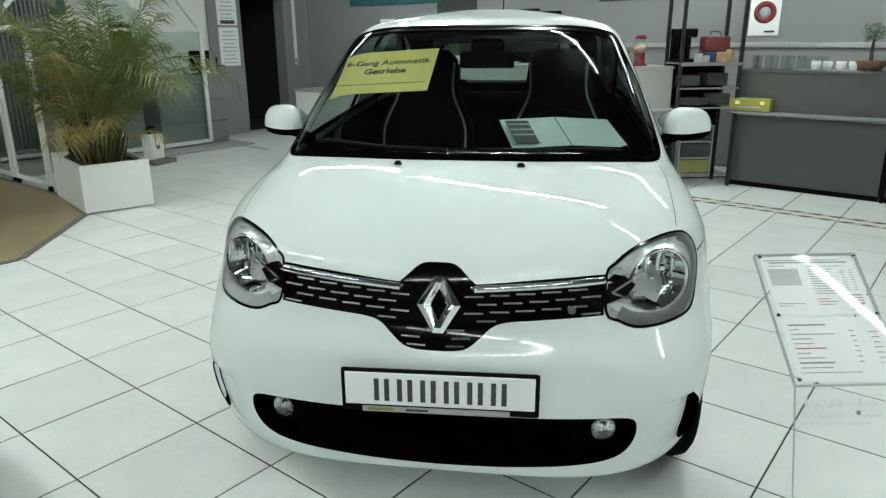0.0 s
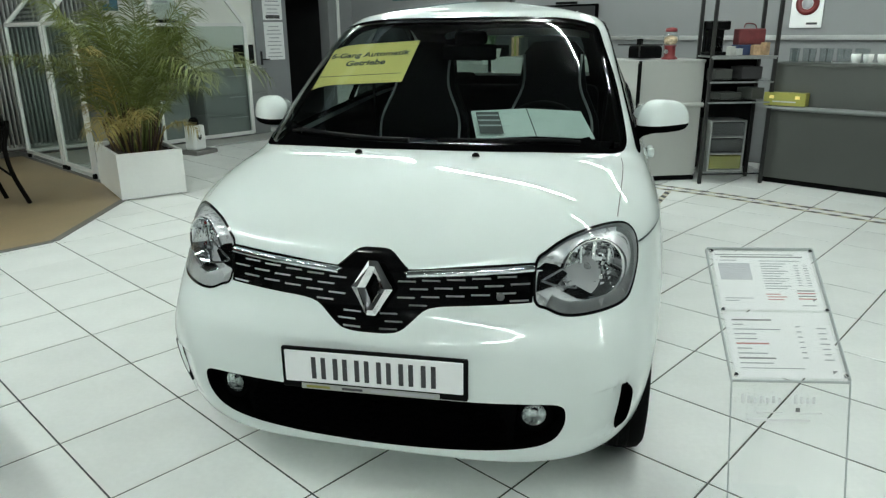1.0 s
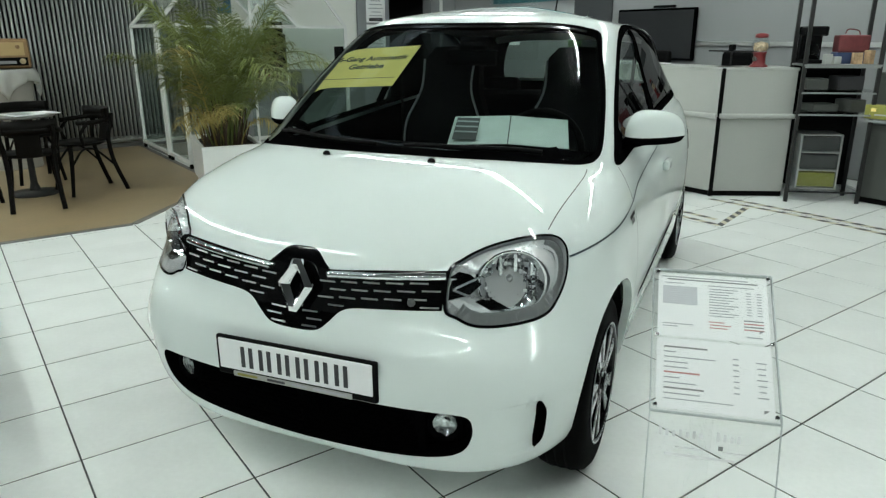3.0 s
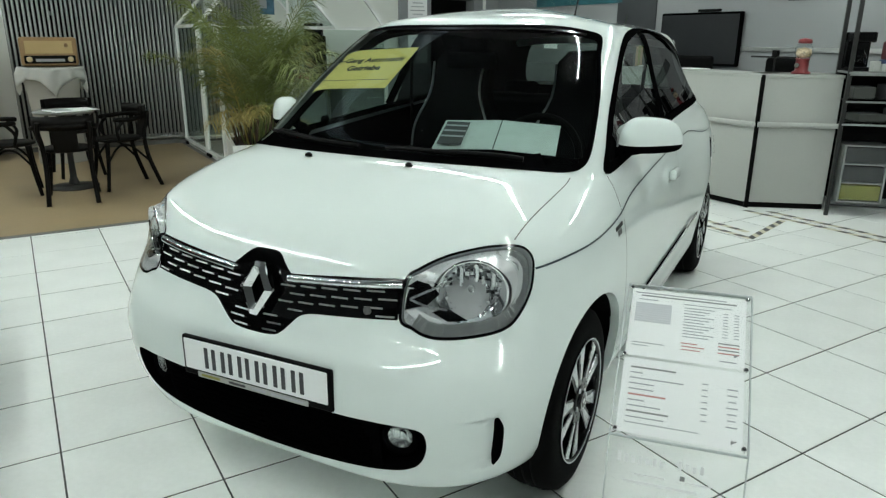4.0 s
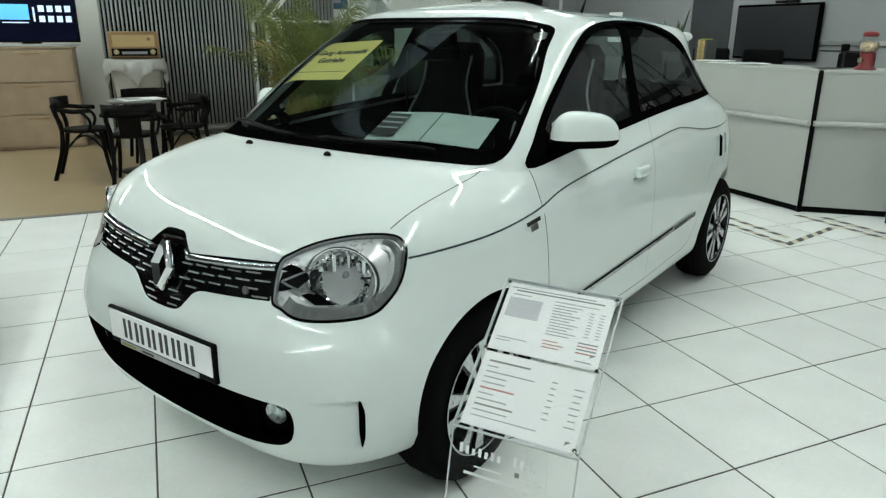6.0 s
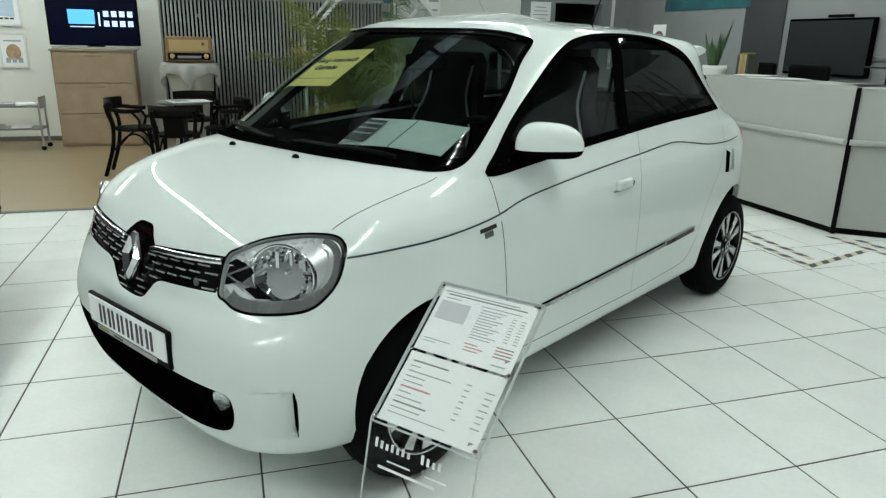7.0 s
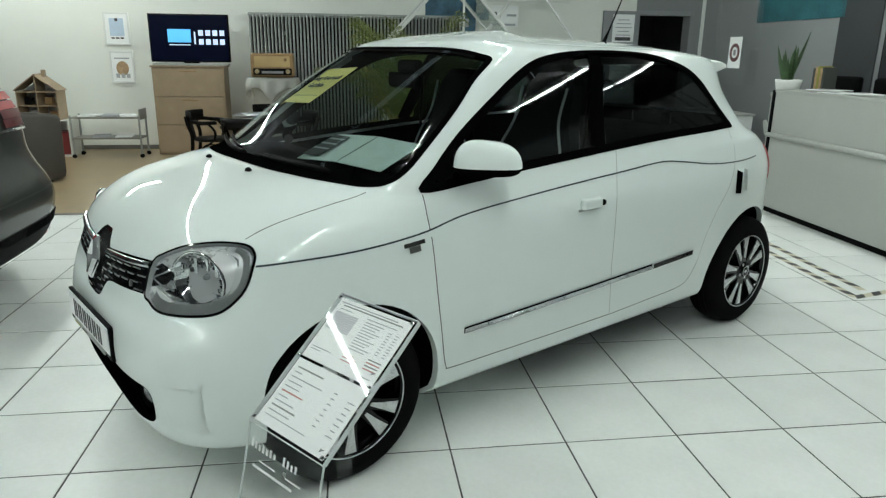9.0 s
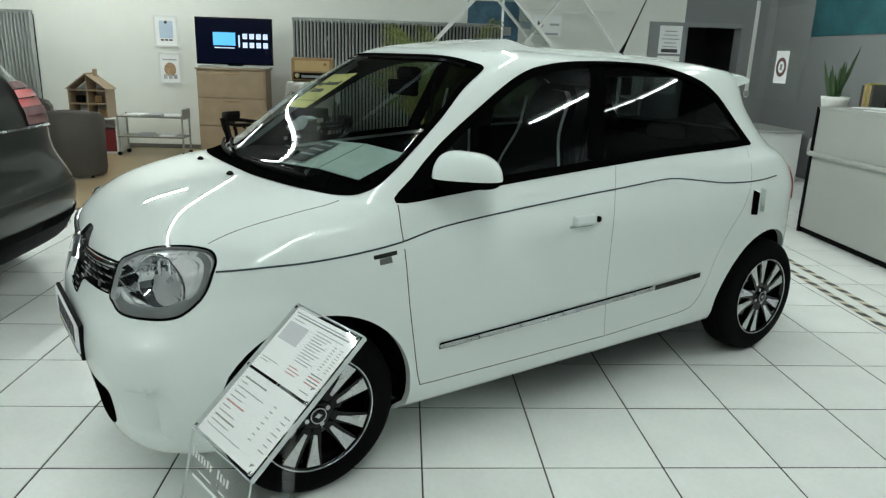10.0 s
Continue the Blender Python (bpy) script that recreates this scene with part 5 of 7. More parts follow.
# ---- mirrors, handles, small outside parts ----
for s in BOTH:
    mirror = new("door_mirror")
    mirror.parent = car
    mirror.matrix_basis = pose(s * 0.818, 1.165, 1.047, 0, 0, s * 47)
    mirror["label"] = "white door mirror on a black foot"
    shell, foot = bmesh.new(), bmesh.new()

    def cs(v, e):
        return math.copysign(abs(v) ** e, v)
    for bm, low in ((shell, False), (foot, True)):
        rows = []
        for i in range(13):
            ph = math.pi / 2 * i / 12
            flat_, high_ = (0.35, -0.030) if low else (0.62, 0.091)
            row = []
            for k in range(36):
                th = k * math.tau / 36
                wide_ = cs(math.cos(ph), flat_) * (0.985 if low else 1.0)
                x, y = 0.120 * wide_ * cs(math.cos(th), 0.78), 0.063 * wide_ * cs(math.sin(th), 0.78)
                z = high_ * math.sin(ph) ** (1.0 if low else 0.92)
                z *= 1.0 - 0.9 * s * x if not low else 1.0          # lower towards its outer end
                row.append(bm.verts.new((x, y, z)))
            rows.append(row)
        for a, b in zip(rows, rows[1:]):
            for k in range(36):
                try:
                    bm.faces.new((a[k], a[(k + 1) % 36], b[(k + 1) % 36], b[k])).smooth = True
                except ValueError:
                    pass
        bmesh.ops.remove_doubles(bm, verts=bm.verts[:], dist=1e-5)
        bmesh.ops.recalc_face_normals(bm, faces=bm.faces[:])
    part("mirror_shell", shell, "paint", mirror, "white mirror cap")
    part("mirror_foot", foot, "black_trim", mirror, "black lower half")
    back_turn = Matrix.Rotation(-s * radians(47), 4, "Z")
    part("mirror_stalk", tube(spline([(-s * 0.13, -0.03, -0.055), (-s * 0.08, -0.012, -0.032), (-s * 0.03, 0.0, -0.018)], 4), [0.026] * 4 + [0.020] * 5), "black_trim", mirror, "", back_turn)
    part("mirror_glass", slab([(0.100 * math.cos(a * math.tau / 24), 0.034 * math.sin(a * math.tau / 24)) for a in range(24)], 0.003, axis="y", at=(0, 0.0625, 0.040)), "chrome", mirror, "mirror glass")
    # door handle with lock
    hp, hn = on_skin(from_side([(1.735, 0.846)]), 0.0, s)
    h = new("door_handle")
    h.parent = car
    h.matrix_basis = Matrix.Translation(hp[0])
    h["label"] = "white pull handle with a round black lock"
    bm = bmesh.new()
    box((0.030, 0.118, 0.046), (s * 0.018, 0, -0.022), 0.014, bm, seg=3)
    part("grip", bm, "paint", h)
    # grey strip with the shade below the grip put into its colour
    part("grip_recess", box((0.008, 0.125, 0.016), (s * 0.003, -0.002, -0.036), 0.0035), "seam_pale", h, "grey strip for the shade under the grip")
    part("lock", lathe([(0.0, 0.0), (0.012, 0.0), (0.012, 0.008), (0.0, 0.009)], 18), "black", h, "", pose(s * 0.004, 0.088, -0.006, 0, s * 90, 0))
    # side badge below the pinstripe, and flap recess behind the rear door window
    ribbon("side_badge", from_side([(0.82, 0.812), (0.86, 0.815), (0.905, 0.819)]), 0.014, "dark_lac", car, 0.003, s, thick=0.003, label="small dark badge")
    ribbon("side_badge", from_side([(0.84, 0.795), (0.885, 0.799)]), 0.020, "off_lac", car, 0.003, s, thick=0.002)
    # washer jets
    jp, jn = on_skin(from_top([(0.20, 0.55)]), 0.0, s)
    part("washer_jet", lathe([(0.0, 0.0), (0.013, 0.0), (0.012, 0.008), (0.005, 0.014), (0.0, 0.014)], 14), "black", bonnet, "", Matrix.Translation(jp[0]) @ pose(0, 0, 0, -10))
    # roof edge groove and tail lamp
    ribbon("roof_gap", from_top(dense([(0.455, 1.47), (0.462, 1.75), (0.465, 2.1), (0.455, 2.5), (0.42, 2.95)], 6)), 0.006, "paint", car, 0.003, s, thick=0.002)
    ribbon("tail_lamp", from_rear(dense([(0.66, 0.95), (0.67, 0.86), (0.66, 0.78)], 5)), 0.10, "tail_red", car, 0.004, s, thick=0.004)
for s in BOTH:
    slot_ = ribbon("rear_handle_slot", from_side(dense([(2.893, 0.866), (2.880, 0.83), (2.872, 0.79), (2.868, 0.758)], 4)), 0.058, "black_trim", car, 0.002, s, label="dark handle slot on the rear quarter")
    ribbon("rear_handle", from_side(dense([(2.925, 0.872), (2.916, 0.83), (2.911, 0.79), (2.908, 0.772)], 4)), 0.042, "paint", slot_, 0.016, s, thick=0.012, label="white pull handle")
# roof spoiler
spoil = bmesh.new()
rows_ = []
for x in np.linspace(-0.50, 0.50, 21):
    drop_ = 0.030 * (abs(x) / 0.5) ** 3
    yc_ = 3.168 - 0.08 * (abs(x) / 0.5) ** 3
    rows_.append([spoil.verts.new((x, y, z)) for y, z in ((yc_ - 0.12, 1.418 - drop_), (yc_ + 0.01, 1.424 - drop_), (yc_ + 0.055, 1.412 - drop_), (yc_ + 0.062, 1.402 - drop_), (yc_ + 0.05, 1.392 - drop_), (yc_ - 0.05, 1.37 - drop_))])
for a_, b_ in zip(rows_, rows_[1:]):
    for k in range(6):
        spoil.faces.new((a_[k], b_[k], b_[(k + 1) % 6], a_[(k + 1) % 6])).smooth = k < 4
spoil.faces.new(rows_[0][::-1]), spoil.faces.new(rows_[-1])
bmesh.ops.recalc_face_normals(spoil, faces=spoil.faces[:])
part("roof_spoiler", spoil, "paint", car, "white roof edge spoiler")
part("aerial", tube([(0, 2.72, 1.485), (0, 2.76, 1.55), (0.0, 2.88, 1.77)], [0.012, 0.005, 0.003]), "black", car, "thin black roof aerial")
for k, (pts, shift) in enumerate((([(0.52, 0.715), (0.30, 0.668), (0.05, 0.655)], 0.0), ([(-0.05, 0.645), (-0.28, 0.675), (-0.52, 0.755)], 0.0))):
    sgn = 1 if k == 0 else -1
    pr = from_top(dense([(abs(x), y) for x, y in pts], 6))
    p3, n3 = on_skin(pr, 0.020, sgn)
    part("wiper_arm", tube([tuple(q) for q in p3], [0.009] * (len(p3) - 4) + [0.006] * 4), "black", car)
    p4, n4 = on_skin(pr[4:], 0.010, sgn)
    part("wiper_blade", tube([tuple(q + np.array([0, 0.03, 0.008])) for q in p4], 0.006), "black", car)

# ---- cabin ----
dashb = bmesh.new()
rows = []
for y, z, w in ((0.66, 0.93, 0.58), (0.72, 0.975, 0.60), (0.90, 1.000, 0.63), (1.06, 0.985, 0.64), (1.14, 0.93, 0.64), (1.17, 0.80, 0.64), (1.15, 0.55, 0.64)):
    rows.append([dashb.verts.new((w * k / 8, y + 0.03 * (k / 8) ** 2, z)) for k in range(-8, 9)])
for a, b in zip(rows, rows[1:]):
    for k in range(16):
        dashb.faces.new((a[k], a[k + 1], b[k + 1], b[k])).smooth = True
part("dashboard", dashb, "black_trim", car, "dark dashboard")
part("instrument_hood", box((0.30, 0.16, 0.07), (0.34, 1.05, 0.97), 0.03, seg=3), "cabin", car)
part("steering_wheel", tube([(0.34 + 0.18 * math.cos(a), 1.30 + 0.07 * math.sin(a), 0.93 + 0.165 * math.sin(a)) for a in np.linspace(0, math.tau, 33)[:-1]], 0.016, closed=True), "black", car)
part("cabin_floor", box((1.30, 2.6, 0.04), (0, 2.05, 0.27)), "cabin", car)


def seat(x, y):
    st_ = new("front_seat")
    st_.parent = car
    st_.matrix_basis = pose(x, y, 0.31)
    st_["label"] = "dark cloth seat with pale side piping and a fixed headrest"
    part("seat_cushion", box((0.50, 0.52, 0.22), (0, 0, 0.05), 0.06, seg=3), "cabin", st_)
    bm = bmesh.new()
    prof = [(0.25, 0.20), (0.255, 0.45), (0.235, 0.66), (0.17, 0.80), (0.145, 0.98), (0.10, 1.03), (0.0, 1.035)]
    out = [(-a, b) for a, b in prof] + [(a, b) for a, b in prof[::-1][1:]]
    lo = [bm.verts.new((a, 0.24 + 0.30 * (b - 0.2) - 0.05, b)) for a, b in out]
    hi = [bm.verts.new((a, 0.24 + 0.30 * (b - 0.2) + 0.08, b)) for a, b in out]
    n_ = len(out)
    bm.faces.new(lo), bm.faces.new(hi[::-1])
    for i in range(n_):
        bm.faces.new((lo[i], hi[i], hi[(i + 1) % n_], lo[(i + 1) % n_]))
    bmesh.ops.recalc_face_normals(bm, faces=bm.faces[:])
    bmesh.ops.bevel(bm, geom=[e for e in bm.edges if len(e.link_faces) == 2 and e.calc_face_angle(0) > 0.9], offset=0.03, segments=2, affect="EDGES")
    part("seat_back", bm, "cabin", st_)
    for k in (-1, 1):
        pts = spline([(k * 0.205, 0.235 + 0.30 * (b - 0.2) - 0.055, b) if b < 0.7 else (k * 0.14, 0.235 + 0.30 * (b - 0.2) - 0.055, b) for b in (0.30, 0.5, 0.66, 0.82, 0.97)], 4)
        part("piping", tube(pts, 0.006), "trim_light", st_, "pale piping")
    return st_


for x in (-0.33, 0.33):
    seat(x, 1.52)
part("rear_bench", box((1.12, 0.45, 0.25), (0, 2.45, 0.33), 0.06, seg=3), "cabin", car)
part("rear_backrest", box((1.10, 0.14, 0.58), (0, 2.74, 0.50), 0.05, seg=3), "cabin", car)
for x in (-0.32, 0.32):
    part("rear_headrest", box((0.22, 0.09, 0.10), (x, 2.77, 1.05), 0.035, seg=3), "cabin", car)
    part("front_belt", tube(spline([(x * 1.9, 1.93, 1.30), (x * 1.85, 1.90, 1.0), (x * 1.7, 1.85, 0.6)], 5), 0.008), "black", car)
inner_mirror = part("inner_mirror", box((0.23, 0.03, 0.065), (0.02, 1.37, 1.275), 0.012, seg=3), "black_trim", car, "inside mirror behind the windscreen")
part("mirror_mount", box((0.14, 0.06, 0.06), (0.02, 1.40, 1.335), 0.02), "black_trim", car)

# ---- papers in the car ----
ym = on_skin(from_top([(0.385, 1.115)]), -0.040, -1)
_n = Vector(ym[1][0])
_up = (Vector((0, 0, 1)) - _n * _n.z).normalized()
_rt = _up.cross(_n).normalized()
fr = Matrix((_rt, _up, _n)).transposed().to_4x4()
note = thing("yellow_notice", Matrix.Translation(ym[0][0]) @ fr @ pose(0.012, 0.006, 0, 0, 0, 6.0), "yellow paper notice with black writing behind the windscreen", "notice")
bm = box((0.40, 0.285, 0.0012), (0, 0, -0.001))
bmesh.ops.subdivide_edges(bm, edges=[e for e in bm.edges if abs((e.verts[0].co - e.verts[1].co).x) > 0.1], cuts=10, use_grid_fill=True)
for v in bm.verts:
    v.co.z -= 1.6 * max(0.0, -0.09 - v.co.x) ** 2
part("sheet", bm, "yellow", note)
writing("6-Gang Automatik", 0.047, note, "ink", pose(0.0, 0.045, 0.0007), bold=0.0007)
writing("Getriebe", 0.049, note, "ink", pose(0.0, -0.015, 0.0007), bold=0.0012)
part("rule", box((0.36, 0.003, 0.0006), (0, -0.085, 0.0003)), "ink", note)

M["leaf_sheet"] = mat("pale_blue_leaflet", (0.64, 0.71, 0.70), 0.45, vary=0.12, scale=14)
leaf = thing("car_leaflet", pose(0.335, 0.935, 1.066, 17, 1, 16), "open printed leaflet leaning on the dashboard behind the windscreen", "leaflet")
for s in (-1, 1):
    pg = part("page", box((0.212, 0.245, 0.002), (s * 0.106, 0, 0.0), 0, turn=Matrix.Rotation(radians(s * 3), 4, "Y")), "leaf_sheet", leaf)
    for i in range(7):
        part("text_bar", box((0.075 - 0.012 * (i % 3), 0.005, 0.001), (s * 0.055 + (0.04 if s > 0 else 0), 0.085 - 0.018 * i, 0.0022 - 0.003 * (s > 0))), "ink_grey", pg)
    if s < 0:
        part("print_field", box((0.085, 0.19, 0.001), (-0.155, -0.01, 0.0085)), "ink", pg, "dark photograph")
        for i in range(3):
            part("picture_band", box((0.08, 0.012, 0.001), (-0.155, 0.05 - 0.045 * i, 0.0098)), "ink_grey", pg)
    else:
        part("print_field", box((0.012, 0.03, 0.001), (0.10, -0.085, -0.0022)), "ink", pg)
# dark bar that draws the shade in the leaflet's crease
part("fold", box((0.004, 0.243, 0.0015), (0.0, 0, 0.0066)), "ink", leaf)
part("rest", box((0.30, 0.03, 0.075), (0.0, 0.09, -0.078), 0.005), "cabin", leaf, "dark rest under the leaflet")
# ---- price stand beside the front wheel ----
stand = thing("price_stand", pose(1.136, 0.221, 0.0, 0, 0, 9.7), "clear acrylic price stand with two printed sheets, by the front wheel", "stand")
TILT = Matrix.Translation((0, 0, 0.474)) @ Matrix.Rotation(radians(40), 4, "X")
part("holder", box((0.312, 0.425, 0.006), (0, 0.2125, -0.008), 0.002), "acrylic", stand, "clear sheet holder", TILT)
part("holder_cover", box((0.312, 0.425, 0.003), (0, 0.2125, 0.004), 0.001), "acrylic", stand, "", TILT).visible_shadow = False
front = Matrix.Translation((0, 0, 0.474)) @ Matrix.Rotation(radians(-13), 4, "X")
part("front_panel", box((0.312, 0.006, 0.484), (0, 0, -0.484), 0.002), "acrylic", stand, "clear front panel", front)
part("base_plate", box((0.312, 0.30, 0.006), (0, 0.04, 0.0), 0.002), "dull_acrylic", stand)
part("back_strut", box((0.06, 0.006, 0.60), (0, 0.0, 0.0)), "acrylic", stand, "", Matrix.Translation((0, 0.17, 0.005)) @ Matrix.Rotation(radians(-3), 4, "X"))
# opaque pale bars; the light caught in the acrylic edges is in their colour
M["acrylic_edge"] = mat("painted_edge_glint", (0.62, 0.66, 0.66), 0.25, vary=0.1)
for x in (-0.1575, 0.1575):
    part("holder_edge", box((0.003, 0.425, 0.014), (x, 0.2125, -0.008), 0.001), "acrylic_edge", stand, "pale bar for the light along the acrylic edge", TILT)
    part("panel_edge", box((0.003, 0.006, 0.484), (x, 0, -0.484), 0.001), "acrylic_edge", stand, "pale bar for the light along the acrylic edge", front)
part("holder_edge", box((0.312, 0.003, 0.014), (0, -0.0015, -0.008), 0.001), "acrylic_edge", stand, "pale bar for the light along the acrylic edge", TILT)
part("holder_edge", box((0.312, 0.003, 0.014), (0, 0.4265, -0.008), 0.001), "acrylic_edge", stand, "pale bar for the light along the acrylic edge", TILT)
for x in (-0.146, 0.146):
    for y in (0.012, 0.2125, 0.413):
        part("screw", lathe([(0.0, 0.0), (0.006, 0.0), (0.006, 0.004), (0.0, 0.005)], 12), "chrome", stand, "", TILT @ pose(x, y, 0.007))
for k, y0 in enumerate((0.108, 0.316)):
    sh = part("printed_sheet", box((0.288, 0.200, 0.001), (0, y0, 0.0005)), "paper", stand, "white printed price sheet", TILT)

    def bar(x, y, w, h, m):
        part("text_bar", box((w, 0.72 * h, 0.0006), (x, y0 + y, 0.0016)), m, sh)
    if k:
        bar(-0.02, 0.088, 0.23, 0.004, "ink_grey"), bar(0.0, 0.080, 0.24, 0.005, "ink_mid"), bar(-0.10, 0.068, 0.05, 0.003, "ink_grey"), bar(0.05, 0.066, 0.12, 0.003, "ink_grey")
        for i in range(9):
            bar(-0.085, 0.055 - 0.0065 * i, 0.092, 0.0078, "ink_pale")
        for i in range(11):
            bar(0.03 - 0.006 * (i % 3), 0.056 - 0.0085 * i, 0.075 - 0.012 * (i % 3), 0.0032, "ink_grey")
        for i in range(9):
            bar(0.095, 0.050 - 0.0085 * i, 0.012, 0.003, "ink_grey"), bar(0.122, 0.050 - 0.0085 * i, 0.012, 0.003, "ink_grey")
        for i, (x, w) in enumerate(((0.01, 0.04), (0.02, 0.055), (0.015, 0.045))):
            bar(x, -0.048 - 0.009 * i, w, 0.0035, "ink_red")
        for i in range(4):
            bar(0.105, -0.036 - 0.009 * i, 0.05, 0.0045, "ink_red" if i % 2 else "ink_mid")
        bar(-0.09, -0.062, 0.08, 0.003, "ink_grey"), bar(-0.11, -0.070, 0.04, 0.003, "ink_grey"), bar(0.105, -0.085, 0.04, 0.004, "ink_grey")
    else:
        for i, (w, m, h) in enumerate(((0.11, "ink_mid", 0.006), (0.03, "ink_grey", 0.004), (0.13, "ink_grey", 0.004), (0.06, "ink_grey", 0.004), (0.06, "ink_grey", 0.004), (0.09, "ink_red", 0.006), (0.04, "ink_grey", 0.004), (0.08, "ink_grey", 0.004), (0.10, "ink_mid", 0.006), (0.09, "ink_grey", 0.004), (0.17, "ink_grey", 0.003))):
            bar(-0.125 + w / 2, 0.075 - 0.0148 * i, w, h, m)
        for i in range(7):
            bar(0.055, 0.055 - 0.016 * i, 0.014, 0.004, "ink_grey"), bar(0.118, 0.050 - 0.016 * i, 0.026 - 0.004 * (i % 3), 0.004, "ink_grey")
    tri = slab([(0.0, 0.0), (0.014, 0.010), (0.0, 0.010)], 0.0006, at=(0.118, y0 - (0.072 if k else 0.088), 0.0016))
    part("print_mark", tri, "ink_mid", sh)
for x0, count in ((-0.128, 7), (0.012, 4)):
    for i in range(count):
        part("letter_bar", box((0.008, 0.001, 0.024 if i == 0 else 0.016 + 0.004 * (i % 2)), (x0 + 0.0165 * i, -0.0042, -0.062)), "paper", stand, "white lettering bar", front)
for x, z, w, h in ((-0.055, -0.090, 0.07, 0.004), (0.055, -0.090, 0.06, 0.004), (-0.03, -0.112, 0.17, 0.007)):
    part("caption_bar", box((w, 0.001, h), (x, -0.0042, z)), "paper", stand, "white lettering bar", front)
part("print_mark", box((0.011, 0.001, 0.011), (0.02, -0.0042, -0.085)), "ink_mid", stand, "", front)

# ---- planter with a palm ----
PL = room(1.60, 5.19, 0.0, -11)
planter = thing("planter", PL, "white rectangular planter box on the tiles", "planter")
for size, at in (((0.56, 0.03, 0.40), (0, -0.475, 0.012)), ((0.56, 0.03, 0.40), (0, 0.475, 0.012)), ((0.03, 0.92, 0.40), (-0.265, 0, 0.012)), ((0.03, 0.92, 0.40), (0.265, 0, 0.012))):
    part("side_panel", box(size, at, 0.003), "white_lac", planter)
part("bottom_panel", box((0.50, 0.92, 0.03), (0, 0, 0.012)), "white_lac", planter)
for x in (-0.22, 0.22):
    for y in (-0.42, 0.42):
        part("foot", box((0.04, 0.04, 0.013), (x, y, 0)), "black", planter)
bm = bmesh.new()
bmesh.ops.create_grid(bm, x_segments=14, y_segments=24, size=0.5, matrix=Matrix.Translation((0, 0, 0.375)) @ Matrix.Diagonal((0.495, 0.915, 1, 1)))
for v in bm.verts:
    v.co.z += 0.03 * noise.noise(v.co * 9)
part("soil", bm, "soil", planter)

palm = thing("palm", room(1.60, 5.19, 0.36, -11), "bushy green palm with arching fronds and dry tips, in a planter", "plant")
rnd = random.Random(7)


def frond_mesh(length, droop, leaves, dry):
    """A thin stalk that arches over, with narrow leaflets on both sides."""
    bm = bmesh.new()
    pts = []
    for i in range(19):
        t = i / 18
        ang = radians(86) - droop * t ** 1.6
        if i == 0:
            pts.append(Vector((0, 0, 0)))
        else:
            pts.append(pts[-1] + Vector((math.cos(ang), 0, math.sin(ang))) * (length / 18))
    tube(pts, [0.009 * (1 - 0.8 * i / 18) + 0.0012 for i in range(19)], bm, 5)
    for i in range(leaves):
        t = 0.34 + 0.65 * i / leaves
        k = t * 18
        j = min(int(k), 17)
        p = pts[j].lerp(pts[j + 1], k - j)
        d = (pts[j + 1] - pts[j]).normalized()
        ln = (0.26 if t < 0.8 else 0.26 * (1.15 - t) / 0.35) * rnd.uniform(0.7, 1.15) * (0.7 + 0.5 * length / 1.6)
        for s in (-1, 1):
            side = Vector((0, s, 0))
            way = (side * rnd.uniform(0.55, 0.9) + d * rnd.uniform(0.5, 0.8) + Vector((0, 0, rnd.uniform(-0.25, 0.30)))).normalized()
            w = d.cross(way).cross(way).normalized() * rnd.uniform(0.0040, 0.0066)
            a, b = p + way * ln * 0.45, p + way * ln + Vector((0, 0, -0.30 * ln - rnd.uniform(0, 0.07)))
            v = [bm.verts.new(q) for q in (p + w * 0.4, p - w * 0.4, a - w, b, a + w)]
            bm.faces.new((v[0], v[1], v[2], v[4])).smooth = True
            bm.faces.new((v[4], v[2], v[3])).smooth = True
    me = bpy.data.meshes.new("frond")
    bm.to_mesh(me)
    bm.free()
    me.materials.append(M["leaf_dry" if dry else "leaf"])
    return me


KINDS = [frond_mesh(1.65, radians(48), 62, False), frond_mesh(1.35, radians(70), 56, False), frond_mesh(1.0, radians(90), 46, False), frond_mesh(1.9, radians(40), 66, False),
         frond_mesh(0.8, radians(130), 30, True), frond_mesh(1.45, radians(75), 36, True), frond_mesh(1.75, radians(125), 44, False)]
# long fronds that hang out beside the clump, by their way round
LONG = [-52, -40, -75, -15]
for i in range(54):
    k = 6 if i < len(LONG) else rnd.choice((0, 0, 1, 1, 1, 2, 2, 2, 0, 1, 4, 4, 4, 5, 5))
    f = new("frond", KINDS[k])
    f.parent = palm
    a = radians(LONG[i]) if i < len(LONG) else rnd.uniform(0, math.tau)
    while k not in (4, 6) and math.cos(a - radians(135)) > 0.2 and rnd.random() < 0.6:
        a = rnd.uniform(0, math.tau)
    r = rnd.uniform(0.0, 1.0) ** 0.6
    f.matrix_basis = pose(0.18 * r * math.cos(a), 0.34 * r * math.sin(a), rnd.uniform(-0.02, 0.02), rnd.uniform(-9, 9), rnd.uniform(-6, 12),
                          math.degrees(a) + (rnd.uniform(-35, 35) if k != 6 else 0)) @ Matrix.Scale(rnd.uniform(0.72, 1.0), 4)
bm = bmesh.new()
for i in range(110):
    a, r = rnd.uniform(0, math.tau), rnd.uniform(0, 1)
    x, y = 0.20 * r * math.cos(a), 0.36 * r * math.sin(a)
    rod((x, y, 0), (x * 1.3 + rnd.uniform(-0.03, 0.03), y * 1.3, rnd.uniform(0.2, 0.5)), 0.011, bm, 6, 0.006)
M["stem"] = mat("brown_palm_stem", (0.05, 0.028, 0.016), 0.8, vary=0.3, scale=12)
